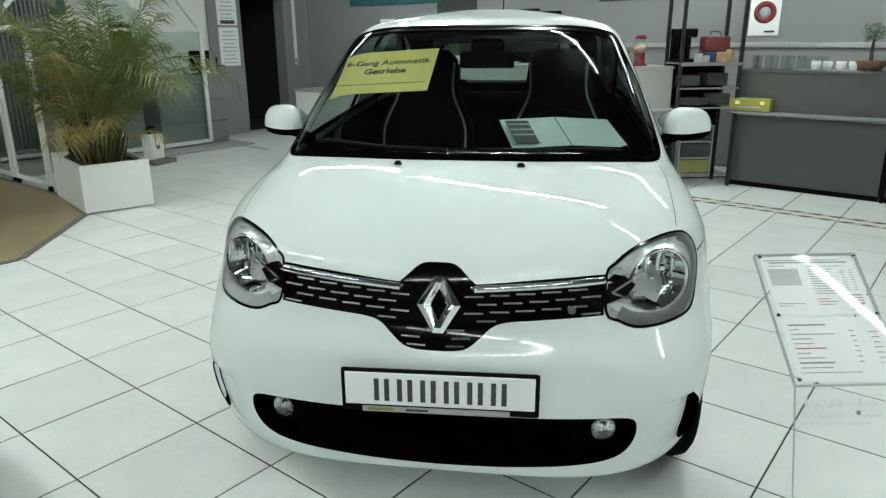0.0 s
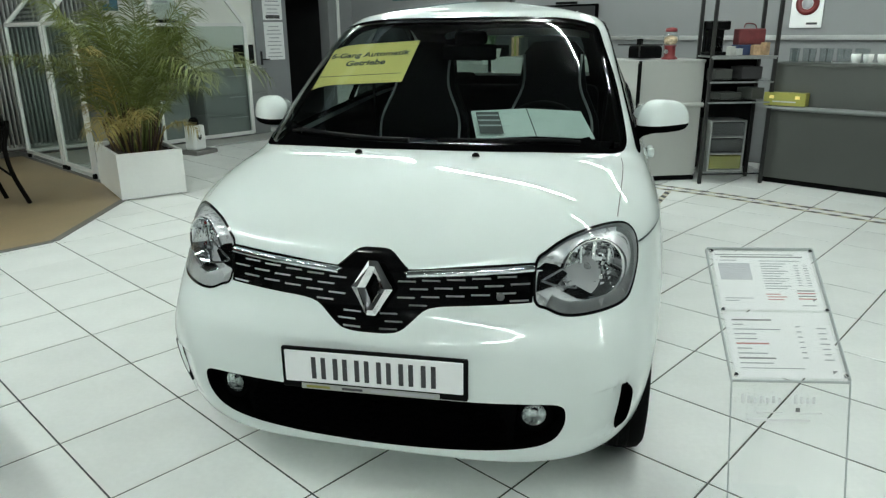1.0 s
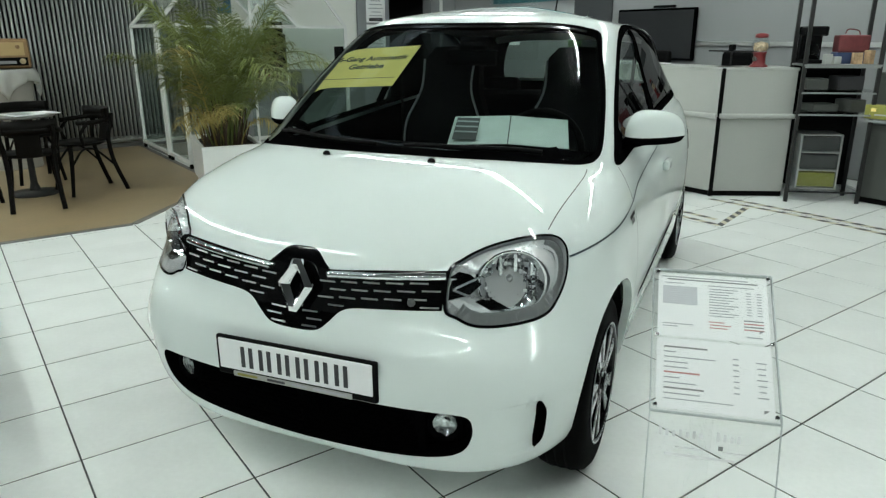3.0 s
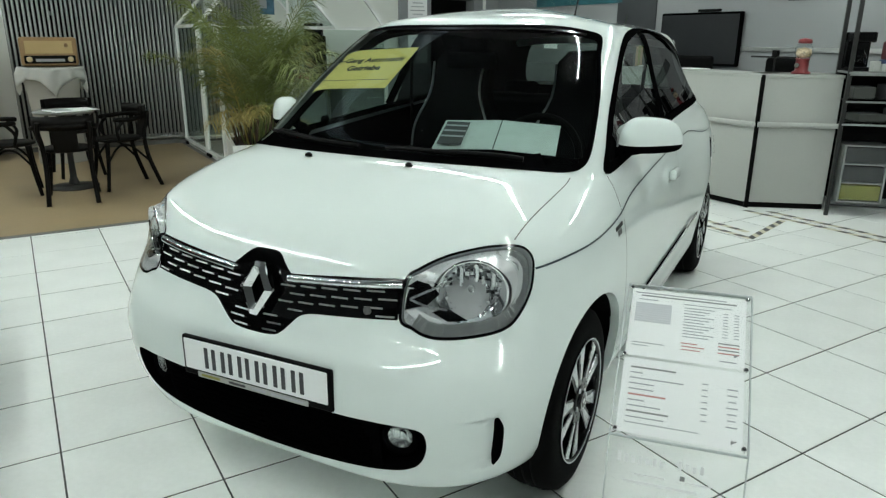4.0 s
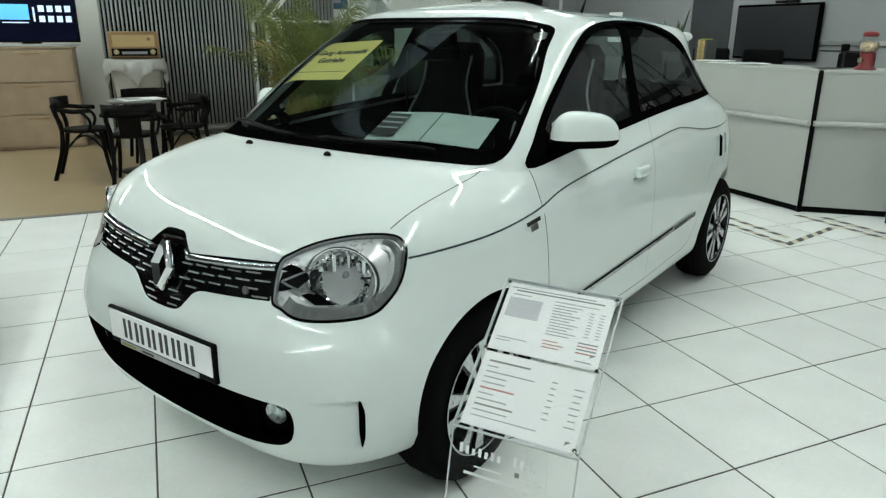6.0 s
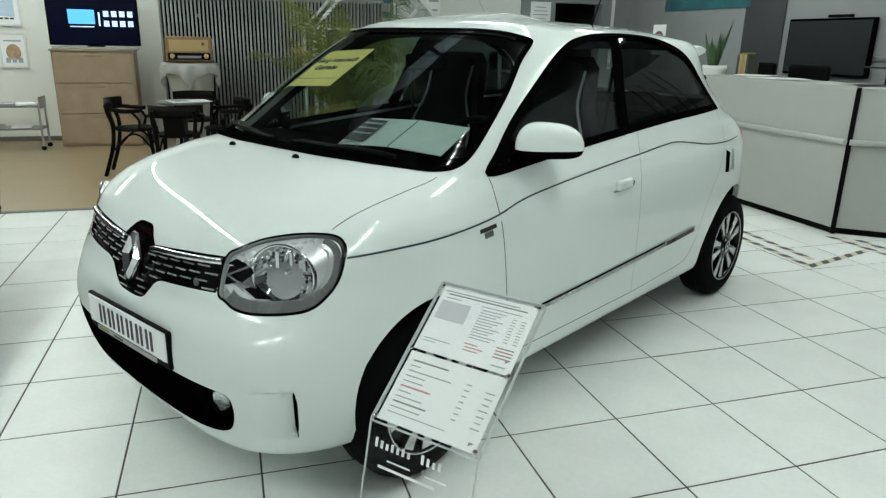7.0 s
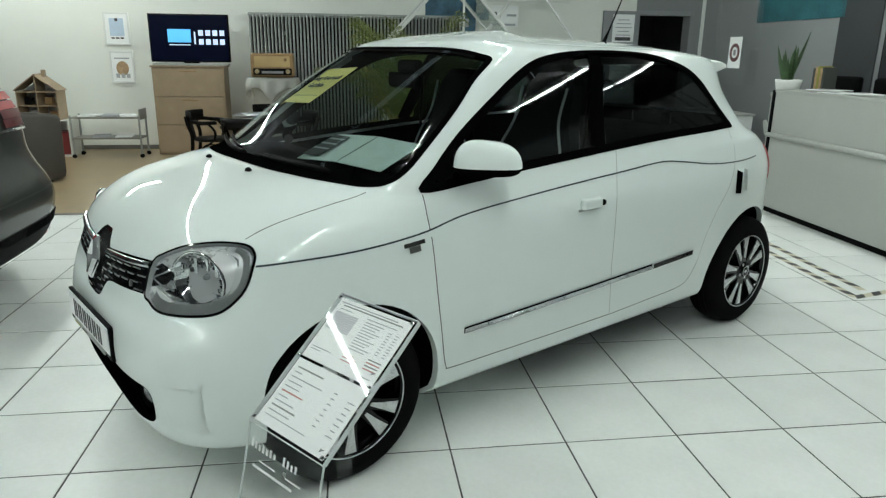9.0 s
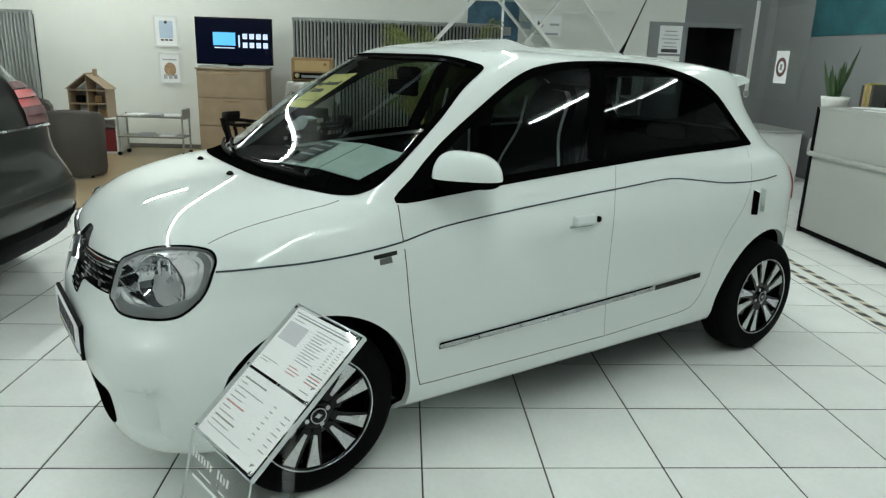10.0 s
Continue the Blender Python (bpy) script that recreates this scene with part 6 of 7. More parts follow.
part("stem_clump", bm, "stem", palm, "brown bundle of stems")

# ---- glazed house frame behind the planter ----
gh = thing("glass_house", ROOM, "white framed small glass house with a pitched roof, behind the planter", "glass house")
EV, RG = 1.52, 2.45


def bar2(a, b, r=0.018, name="frame_bar"):
    d = Vector(b) - Vector(a)
    m = Matrix.Translation((Vector(a) + Vector(b)) / 2) @ d.to_track_quat("Z", "Y").to_matrix().to_4x4()
    bm = bmesh.new()
    bmesh.ops.create_cube(bm, size=1, matrix=m @ Matrix.Diagonal((2 * r, 2 * r, d.length, 1)))
    return part(name, bm, "white_lac", gh)


def pane2(pts, name="pane"):
    bm = bmesh.new()
    n = (Vector(pts[1]) - Vector(pts[0])).cross(Vector(pts[2]) - Vector(pts[0])).normalized() * 0.004
    a, b = [bm.verts.new(Vector(p)) for p in pts], [bm.verts.new(Vector(p) + n) for p in pts]
    bm.faces.new(a[::-1]), bm.faces.new(b)
    for i in range(len(pts)):
        j = (i + 1) % len(pts)
        bm.faces.new((a[i], a[j], b[j], b[i]))
    ob = part(name, bm, "pane", gh, "clear glass pane")
    ob.visible_shadow = False
    return ob


VA, VB = 6.78, 7.96
for u in (1.46, 3.18):
    bar2((u, VB, 0.06), (u, VB, EV))
bar2((1.46, VA, 0.06), (1.46, VA, EV), 0.024)
for v in (VA, VB):
    bar2((1.46, v, EV), (2.32, v, RG), 0.02), bar2((3.18, v, EV), (2.32, v, RG), 0.02)
VF, UF = 7.40, 4.19
bar2((2.72, VF, EV), (3.455, VF, RG), 0.02), bar2((UF, VF, EV), (3.455, VF, RG), 0.02)
bar2((UF, VF, 0.06), (UF, VF, EV), 0.022), bar2((2.72, VF, EV), (UF, VF, EV), 0.02), bar2((2.2, VF, 0.07), (UF, VF, 0.07), 0.022), bar2((UF, VF, EV), (4.30, VB, EV))
bar2((1.46, VA, EV), (1.46, VB, EV)), bar2((2.32, VA, RG), (2.32, VB, RG)), bar2((1.46, VB, EV), (3.18, VB, EV)), bar2((3.18, VA, EV), (3.18, VB, EV))
bar2((1.46, VB, 0.08), (3.18, VB, 0.08)), bar2((1.46, VA, 0.08), (1.46, VB, 0.08)), bar2((2.95, VB, 2.14), (4.2, VB, 2.14), 0.014)
bar2((1.46, 5.94, 0.08), (1.46, 5.94, EV), 0.022), bar2((1.46, 5.94, 0.08), (1.46, 6.72, 0.08)), bar2((1.46, 5.94, EV), (1.46, 6.72, EV)), bar2((1.46, 6.72, 0.08), (1.46, 6.72, EV), 0.016)
bar2((2.34, VA - 0.6, 0.0), (2.34, VA - 0.6, 2.3), 0.012)
for v in (5.96, 6.70, 6.80, VB):
    part("castor", rod((1.445, v, 0.03), (1.475, v, 0.03), 0.03, seg=14), "black", gh)
pane2([(1.46, 5.96, 0.1), (1.46, 6.70, 0.1), (1.46, 6.70, EV - 0.02), (1.46, 5.96, EV - 0.02)])
pane2([(1.46, VA, 0.1), (1.46, VB, 0.1), (1.46, VB, EV - 0.02), (1.46, VA, EV - 0.02)])
pane2([(1.48, VB - 0.03, 0.1), (3.16, VB - 0.03, 0.1), (3.16, VB - 0.03, EV), (1.48, VB - 0.03, EV)])
pane2([(2.74, VF, 0.1), (UF - 0.02, VF, 0.1), (UF - 0.02, VF, EV), (2.74, VF, EV)])
pane2([(1.46, VA, EV), (1.46, VB, EV), (2.32, VB, RG), (2.32, VA, RG)])
pane2([(3.18, VA, EV), (3.18, VB, EV), (2.32, VB, RG), (2.32, VA, RG)])
base = thing("display_floor", room(3.04, 7.45, 0.003), "pale board under the glass house", "board", kind="structure")
part("board", box((3.1, 0.95, 0.02), (0, 0, 0), 0.004), "off_lac", base)


def drawers(at, w, d, h, n, material, label):
    t = thing("drawer_cabinet", at, label, "cabinet", "grey cabinets")
    part("carcass", box((w, d, h - 0.03), (0, 0, 0), 0.004), material, t)
    part("cabinet_top", box((w + 0.02, d + 0.02, 0.03), (0, 0, h - 0.03), 0.004), material, t)
    for i in range(n):
        f = part("drawer_front", box((w - 0.02, 0.018, (h - 0.08) / n - 0.012), (0, -d / 2 - 0.009, 0.03 + i * (h - 0.08) / n), 0.003), material, t)
        part("drawer_grip", box((0.25, 0.012, 0.012), (0, -d / 2 - 0.024, 0.03 + (i + 0.82) * (h - 0.08) / n), 0.003), "steel", f)
    return t


M["mid_grey"] = mat("mid_grey_laminate", (0.20, 0.21, 0.21), 0.45, vary=0.06)
drawers(room(4.02, 7.68, 0.023), 1.0, 0.42, 0.92, 3, "mid_grey", "grey drawer cabinet standing in the glass house")
drawers(room(2.75, 7.68, 0.023), 1.1, 0.42, 0.78, 3, "mid_grey", "low grey drawer cabinet standing in the glass house")
mon = thing("small_monitor", room(4.28, 7.62, 0.946, 8), "small black monitor on the grey cabinet", "monitor")
part("foot", box((0.2, 0.14, 0.012)), "black", mon)
part("panel", box((0.34, 0.03, 0.26), (0, 0, 0.05), 0.006), "black_gloss", mon)
part("neck", box((0.04, 0.03, 0.06), (0, 0.01, 0.01)), "black", mon)
cm = thing("coffee_machine", room(3.20, 7.62, 0.805), "tall black coffee machine on the low cabinet", "coffee machine")
part("body", box((0.24, 0.30, 0.62), (0, 0, 0), 0.02, seg=3), "black_gloss", cm)
part("spout", box((0.08, 0.10, 0.08), (0, -0.18, 0.36), 0.01), "black", cm)
part("hopper", box((0.2, 0.24, 0.16), (0, 0, 0.62), 0.02), "black", cm)
rb = thing("red_basket", room(2.95, 7.55, 0.805), "small red basket on the low cabinet", "basket")
part("basket", lathe([(0.0, 0.0), (0.11, 0.0), (0.15, 0.12), (0.145, 0.12), (0.105, 0.01), (0.0, 0.01)], 24), "red", rb)
for i, (u, m) in enumerate(((2.45, "dark_lac"), (2.62, "off_lac"), (2.20, "mid_grey"))):
    bk = thing("box_file", room(u, 7.66, 0.805, 5 * i), "upright box file on the low cabinet", "file", "box files")
    part("case", box((0.09, 0.28, 0.32), (0, 0, 0), 0.004), m, bk)
bn = thing("white_canister", room(2.93, 6.66, 0.0, 15), "white canister with a dark mark on a grey foot plate", "canister")
part("foot_plate", box((0.34, 0.30, 0.05), (0.03, 0, 0), 0.01), "strip", bn)
part("canister_body", box((0.20, 0.16, 0.30), (0, 0, 0.05), 0.03, seg=3), "white_lac", bn)
part("canister_lid", lathe([(0.0, 0.0), (0.06, 0.0), (0.055, 0.06), (0.03, 0.09), (0.0, 0.09)], 18), "black", bn, "", pose(0, 0.0, 0.35))
for s in (-1, 1):
    part("mark", slab([(0.0, -0.03), (0.0, 0.0), (s * 0.032, 0.034), (s * 0.014, 0.034), (s * 0.028, 0.0)], 0.002, axis="y", at=(0, -0.082, 0.20)), "ink", bn)
sg = thing("hanging_sign", room(3.22, 7.90, 1.78), "white sign with a dark mark and grey bars, hanging", "sign")
part("board", box((0.40, 0.012, 0.30), (0, 0, 0), 0.003), "paper", sg)
for s in (-1, 1):
    part("mark", slab([(0.0, -0.05), (0.0, 0.0), (s * 0.05, 0.06), (s * 0.024, 0.06), (s * 0.044, 0.0)], 0.002, axis="y", at=(-0.10, -0.008, 0.15)), "ink", sg)
part("caption_bar", box((0.14, 0.002, 0.03), (0.10, -0.007, 0.15)), "ink_grey", sg)
part("caption_bar", box((0.32, 0.002, 0.03), (0, -0.007, 0.02)), "ink_grey", sg)
bp = thing("poster", room(2.46, V1 - 0.012, 1.70), "blue poster with pale shapes on the wall", "poster")
M["blue_print"] = mat("blue_poster_print", (0.05, 0.13, 0.20), 0.45, vary=0.7, scale=5)
part("sheet", box((0.75, 0.006, 0.55), (0, 0, 0), 0.001), "blue_print", bp)
part("print_field", box((0.18, 0.003, 0.12), (0.18, -0.004, 0.08)), "ink_grey", bp)

# door leaf folded back on the wall, paper, door frame
dl = thing("door_1", room(5.05, V1 - 0.035), "open grey door leaf folded against the wall, with papers on it", "door", kind="structure")
M["door_grey"] = mat("grey_door_paint", (0.27, 0.28, 0.29), 0.5, vary=0.05)
part("leaf", box((0.52, 0.045, 2.04), (0, 0, 0.01), 0.004), "door_grey", dl)
part("door_handle", tube([(-0.19, -0.025, 1.03), (-0.19, -0.07, 1.03), (-0.08, -0.07, 1.03)], 0.01), "black_metal", dl)
part("handle_plate", box((0.035, 0.008, 0.20), (-0.19, -0.026, 0.95), 0.003), "black_metal", dl)
for z, h in ((1.02, 0.55), (1.60, 0.40)):
    pp = part("paper_sheet", box((0.34, 0.003, h), (0.06, -0.0245, z)), "paper", dl)
    for i in range(int(h / 0.06)):
        part("text_bar", box((0.26 - 0.04 * (i % 3), 0.001, 0.012), (0.06, -0.0265, z + 0.04 + 0.055 * i)), "ink_grey", pp)
part("text_bar", box((0.24, 0.001, 0.05), (0.06, -0.0265, 1.62)), "ink", dl)
fm = thing("door_frame", room(5.785, V1 - 0.0), "grey steel frame round the open doorway", "door frame", kind="structure")
for x in (-0.435, 0.435):
    part("jamb", box((0.06, 0.24, 2.06), (x, 0.10, 0.005), 0.004), "grey_wall" if x > 0 else "door_grey", fm)
part("head", box((0.93, 0.24, 0.06), (0, 0.10, 2.0), 0.004), "door_grey", fm)
tape_run([(4.40, 6.45), (4.44, 7.75)], "floor_tape")
lc = thing("low_cabinet", room(5.95, 6.75, 0.0), "low white cabinet with a pale grey top, against the grey wall", "cabinet")
part("carcass", box((0.62, 1.1, 0.65), (0, 0, 0.0), 0.004), "white_lac", lc)
part("cabinet_top", box((0.66, 1.14, 0.03), (0, 0, 0.65), 0.004), "off_lac", lc)
cd = thing("cable_duct", room(6.40, V1 - 0.013, 1.0, 90), "white cable duct with a switch on the grey wall", "cable duct")
part("duct", box((0.024, 0.05, 1.4), (0, 0, 0), 0.003), "white_lac", cd)
part("switch", box((0.03, 0.08, 0.08), (-0.006, 0, 0.02), 0.004), "off_lac", cd)

# ---- reception counter ----
def counter_panel(u0, v0, u1, v1, h, material, name, label, rail=0.72, post=True, depth=0.45):
    d = Vector((u1 - u0, v1 - v0, 0))
    ln = d.length
    ang = math.degrees(math.atan2(d.y, d.x))
    t = thing(name, room(u0, v0, 0, ang), label, "counter", "reception counter")
    # local x along the face, local -y out to the guests
    part("upper_panel", box((ln - 0.012, 0.03, h - rail - 0.03), (ln / 2, 0.015, rail + 0.01), 0.003), material, t)
    part("lower_panel", box((ln - 0.012, 0.03, rail - 0.06), (ln / 2, 0.015, 0.05), 0.003), material, t)
    part("plinth", box((ln, 0.02, 0.05), (ln / 2, 0.03, 0.0)), "black", t)
    part("handrail", rod((0.0, -0.025, rail), (ln, -0.025, rail), 0.022, seg=14), "off_lac" if material == "off_lac" else "mid_grey", t, "pale tube rail")
    part("counter_top", box((ln, depth, 0.025), (ln / 2, depth / 2 - 0.01, h - 0.025), 0.004), material, t)
    part("inner_panel", box((ln, 0.02, h - 0.05), (ln / 2, depth - 0.02, 0.0)), material, t)
    if post:
        part("edge_post", box((0.035, 0.05, h - 0.005), (0.0, 0.012, 0.0), 0.003), "black", t, "black joint post")
    return t


# the face runs so that the guests' side is its right hand
counter_panel(4.85, 3.60, 4.85, 1.83, 1.13, "off_lac", "counter", "light grey reception counter with a pale tube rail")
counter_panel(4.865, 1.83, 5.36, 1.43, 1.13, "off_lac", "counter", "light grey angled counter end with a black joint post")
counter_panel(5.55, 4.75, 4.87, 3.63, 1.04, "off_lac", "counter", "lower light grey wing of the reception counter", post=False)
counter_panel(5.70, 0.94, 5.66, -0.36, 1.10, "dark_lac", "bar_counter", "dark grey bar counter with a grey shelf rail", rail=0.70, post=False, depth=0.5)
counter_panel(5.66, -0.39, 5.30, -1.60, 1.10, "dark_lac", "bar_counter", "dark grey bar counter, angled end piece", rail=0.70, post=True, depth=0.5)
gb = thing("glove_box", room(5.645, 0.775, 0.728), "flat yellow-green box on the counter's shelf rail", "box")
part("box", box((0.10, 0.36, 0.115), (0, 0, 0), 0.006), "green_box", gb)
for y in (-0.11, 0.11):
    part("clasp", box((0.01, 0.04, 0.03), (-0.052, y, 0.06), 0.003), "yellow", gb)
part("caption_bar", box((0.004, 0.2, 0.012), (-0.051, 0, 0.03)), "ink_grey", gb)
rail = thing("shelf_board", room(5.645, 0.29, 0.70), "grey shelf board along the bar counter", "shelf")
part("board", box((0.13, 1.30, 0.022), (0, 0, 0), 0.003), "mid_grey", rail)

# things on the bar
def cup(u, v, z, r=0.04, h=0.075, m="white_lac"):
    t = thing("cup", room(u, v, z, 30), "small white cup turned down on the bar counter", "cup", "cups")
    part("bowl", lathe([(0.0, 0.0), (r * 0.7, 0.0), (r, h * 0.5), (r, h), (r * 0.9, h), (r * 0.9, h * 0.5), (0.0, h * 0.12)], 20), m, t)
    return t


c0 = cup(5.85, 0.22, 1.103)
for v in (0.12, 0.32, 0.02):
    copy_thing(c0, room(5.88, v, 1.103, 40 * v))


def tumbler(u, v, z):
    t = thing("glass_tumbler", room(u, v, z), "clear drinking glass on the bar counter", "glass", "drinking glasses")
    part("glass", lathe([(0.0, 0.0), (0.028, 0.0), (0.034, 0.12), (0.031, 0.12), (0.026, 0.006), (0.0, 0.006)], 18), "lens", t)
    return t


g0 = tumbler(5.88, 0.84, 1.103)
for i in range(9):
    copy_thing(g0, room(5.82 + 0.07 * (i % 2), 0.80 - 0.07 * i, 1.103))
tray = thing("tray", room(5.92, 0.18, 1.1005), "flat grey tray under the cups", "tray")
part("plate", box((0.28, 0.62, 0.003), (0, 0, -0.001), 0.001), "steel", tray)
bo = thing("bonsai", room(5.92, -0.10, 1.103), "small bonsai tree in a brown bowl on the bar", "plant")
M["terracotta"] = mat("brown_glaze", (0.20, 0.105, 0.065), 0.35, vary=0.15)
part("bowl", lathe([(0.0, 0.0), (0.09, 0.0), (0.13, 0.07), (0.135, 0.085), (0.12, 0.08), (0.0, 0.07)], 24), "terracotta", bo)
part("trunk", tube(spline([(0, 0, 0.07), (0.03, 0.01, 0.16), (-0.02, 0, 0.24), (0.01, 0, 0.33)], 5), [0.018 - 0.0007 * i for i in range(16)]), "stem", bo)
bm = bmesh.new()
for i in range(420):
    a, r = rnd.uniform(0, math.tau), rnd.uniform(0, 1) ** 0.5
    k = rnd.choice(((0.0, 0.0, 0.34, 0.10), (0.09, 0.03, 0.27, 0.07), (-0.09, -0.02, 0.29, 0.075)))
    p = Vector((k[0] + k[3] * r * math.cos(a), k[1] + k[3] * r * math.sin(a), k[2] + rnd.uniform(-0.03, 0.05)))
    d = Vector((rnd.uniform(-1, 1), rnd.uniform(-1, 1), rnd.uniform(-0.3, 1))).normalized() * 0.018
    e = d.cross(Vector((rnd.uniform(-1, 1), 0.3, 0.5))).normalized() * 0.007
    bm.faces.new([bm.verts.new(q) for q in (p - e, p + d, p + e)])
part("foliage", bm, "leaf_dark", bo, "dark green bonsai leaves")

# shelf unit between the counters
su = thing("shelf_unit", room(5.525, 1.22, 0, -45), "tall black metal shelf unit with glass boards", "shelf")
for x in (-0.29, 0.29):
    for y in (-0.16, 0.16):
        part("post", box((0.03, 0.03, 2.6), (x, y, 0.0), 0.003), "black_metal", su)
for z in (0.10, 0.76, 0.94, 1.15):
    part("board", box((0.60, 0.36, 0.015), (0, 0, z), 0.002), "mid_grey" if z == 1.15 else "acrylic", su)
    part("rim", box((0.58, 0.012, 0.014), (0, -0.172, z - 0.014)), "mid_grey" if z > 0.5 else "black_metal", su)
part("back_board", box((0.56, 0.008, 1.05), (0, 0.17, 0.10)), "black", su)
dt = thing("drawer_tower", room(5.475, 1.25, 0.116, -45), "small grey tower of three clear drawers on the lower shelf", "drawers")
bm = bmesh.new()
for x in (-0.16, 0.16):
    box((0.014, 0.26, 0.47), (x, 0, 0), 0.002, bm)
for z in (0.0, 0.155, 0.31, 0.46):
    box((0.33, 0.26, 0.012), (0, 0, z), 0.002, bm)
part("frame", bm, "steel", dt)
for i, m in enumerate(("green_box", "dim", "dim")):
    d = part("drawer", box((0.30, 0.24, 0.125), (0, -0.005, 0.018 + 0.155 * i), 0.008), m, dt)
    part("drawer_front", box((0.302, 0.006, 0.128), (0, -0.130, 0.016 + 0.155 * i), 0.002), "lens", d)


SH = room(5.525, 1.22, 0, -45)


def on_shelf(x, y, z, turn=0):
    return SH @ pose(x, y, z, 0, 0, turn)


kf = thing("coffee_maker", on_shelf(-0.20, 0.02, 1.167), "black coffee maker on the shelf unit", "coffee maker")
part("tower", box((0.17, 0.09, 0.30), (0, 0.06, 0), 0.012), "black_gloss", kf)
part("head", box((0.17, 0.22, 0.08), (0, 0, 0.22), 0.012), "black_gloss", kf)
part("foot", box((0.17, 0.22, 0.03), (0, 0, 0), 0.008), "black", kf)
part("jug", lathe([(0.0, 0.03), (0.06, 0.03), (0.065, 0.10), (0.045, 0.16), (0.0, 0.16)], 20), "lens", kf)
rg = thing("red_bag", on_shelf(0.10, 0.0, 1.167, 4), "red and blue cardboard gift case with a handle", "case")
M["dull_red"] = mat("dull_red_card", (0.13, 0.028, 0.03), 0.5, vary=0.2, scale=14)
part("case", box((0.25, 0.12, 0.14), (0, 0, 0.09), 0.012), "dull_red", rg)
M["navy"] = mat("navy_card", (0.03, 0.05, 0.12), 0.5)
part("case_foot", box((0.26, 0.122, 0.09), (0, 0, 0.0), 0.006), "navy", rg)
part("handle", tube(spline([(-0.06, 0, 0.24), (-0.04, 0, 0.275), (0.04, 0, 0.265), (0.06, 0, 0.23)], 5), 0.005), "dull_red", rg)
for i, (x, y, m, sz) in enumerate(((0.12, -0.11, "brownish", (0.07, 0.06, 0.09)), (-0.04, -0.12, "off_lac", (0.06, 0.05, 0.06)), (-0.11, -0.12, "off_lac", (0.06, 0.05, 0.08)), (0.23, -0.06, "brownish", (0.06, 0.06, 0.11)))):
    t = thing("packet", on_shelf(x, y, 1.167, 10 * i), "small packet standing on the shelf unit", "packet", "shelf packets")
    part("box", box(sz, (0, 0, 0), 0.004), m, t)
for i, (x, z, m, sz) in enumerate(((-0.15, 0.957, "dark_lac", (0.16, 0.2, 0.09)), (0.10, 0.957, "dim", (0.2, 0.2, 0.11)), (-0.08, 0.777, "dark_lac", (0.22, 0.2, 0.06)), (0.16, 0.777, "dark_lac", (0.14, 0.2, 0.10)))):
    t = thing("packet", on_shelf(x, -0.02, z, 6 * i), "packet lying on a shelf board", "packet", "shelf packets")
    part("box", box(sz, (0, 0, 0), 0.006), m, t)

# gumball dispenser
gm = thing("sweet_dispenser", room(5.17, 1.70, 1.132), "red sweet dispenser with a clear globe, on the counter", "dispenser")
part("foot", lathe([(0.0, 0.0), (0.075, 0.0), (0.075, 0.012), (0.05, 0.03), (0.05, 0.11), (0.06, 0.125), (0.0, 0.125)], 24), "red", gm)
M["sweets"] = mat("mixed_sweets", (0.50, 0.38, 0.25), 0.4, vary=0.9, scale=40, fine=90)
part("sweets", lathe([(0.0, 0.127), (0.05, 0.135), (0.062, 0.165), (0.055, 0.20), (0.0, 0.215)], 22), "sweets", gm)
part("globe", lathe([(0.05, 0.127), (0.068, 0.16), (0.068, 0.20), (0.045, 0.245)], 24), "lens", gm)
part("lid", lathe([(0.045, 0.243), (0.055, 0.248), (0.05, 0.275), (0.0, 0.285)], 24), "red", gm)
part("turn_knob", rod((-0.055, 0, 0.07), (-0.075, 0, 0.07), 0.02, seg=14), "chrome", gm)

# desk things behind the counter
M["screen_off"] = mat("dark_display", (0.012, 0.013, 0.016), 0.35, vary=0.1)
dk = thing("desk", room(5.50, 2.75, 0), "grey desk behind the reception counter", "desk")
part("desk_top", box((0.55, 1.7, 0.03), (0, 0, 0.72), 0.004), "off_lac", dk)
for y in (-0.8, 0.8):
    part("desk_side", box((0.5, 0.03, 0.72), (0, y, 0.0)), "off_lac", dk)
tvb = thing("wall_screen", room(U1 - 0.06, 3.94, 0.75), "large dark flat screen mounted on the grey wall", "screen")
part("housing", box((0.06, 1.14, 0.60), (0, 0.02, 0.36), 0.012), "black_trim", tvb)
part("bracket", box((0.05, 0.3, 0.2), (0.035, 0, 0.56)), "black_metal", tvb)
part("display", box((0.004, 1.10, 0.55), (-0.031, 0.02, 0.385)), "screen_off", tvb, "switched-off dark display")
part("camera_bar", box((0.05, 0.3, 0.03), (-0.01, -0.1, 0.965), 0.006), "black", tvb)


def office_chair(u, v, turn):
    t = thing("office_chair", room(u, v, 0, turn), "black office chair behind the counter", "chair", "office chairs")
    part("backrest", box((0.46, 0.08, 0.62), (0, 0.22, 0.62), 0.035, seg=3), "black", t)
    part("seat", box((0.48, 0.46, 0.09), (0, 0, 0.45), 0.03, seg=3), "black", t)
    part("column", rod((0, 0, 0.08), (0, 0, 0.45), 0.03), "black_metal", t)
    for k in range(5):
        a = k * math.tau / 5
        part("foot_arm", rod((0, 0, 0.09), (0.29 * math.cos(a), 0.29 * math.sin(a), 0.05), 0.018), "black", t)
        part("castor", rod((0.29 * math.cos(a), 0.29 * math.sin(a) - 0.012, 0.027), (0.29 * math.cos(a), 0.29 * math.sin(a) + 0.012, 0.027), 0.027, seg=12), "black", t)
    part("spine", box((0.06, 0.03, 0.3), (0, 0.2, 0.45)), "black_metal", t)
    return t


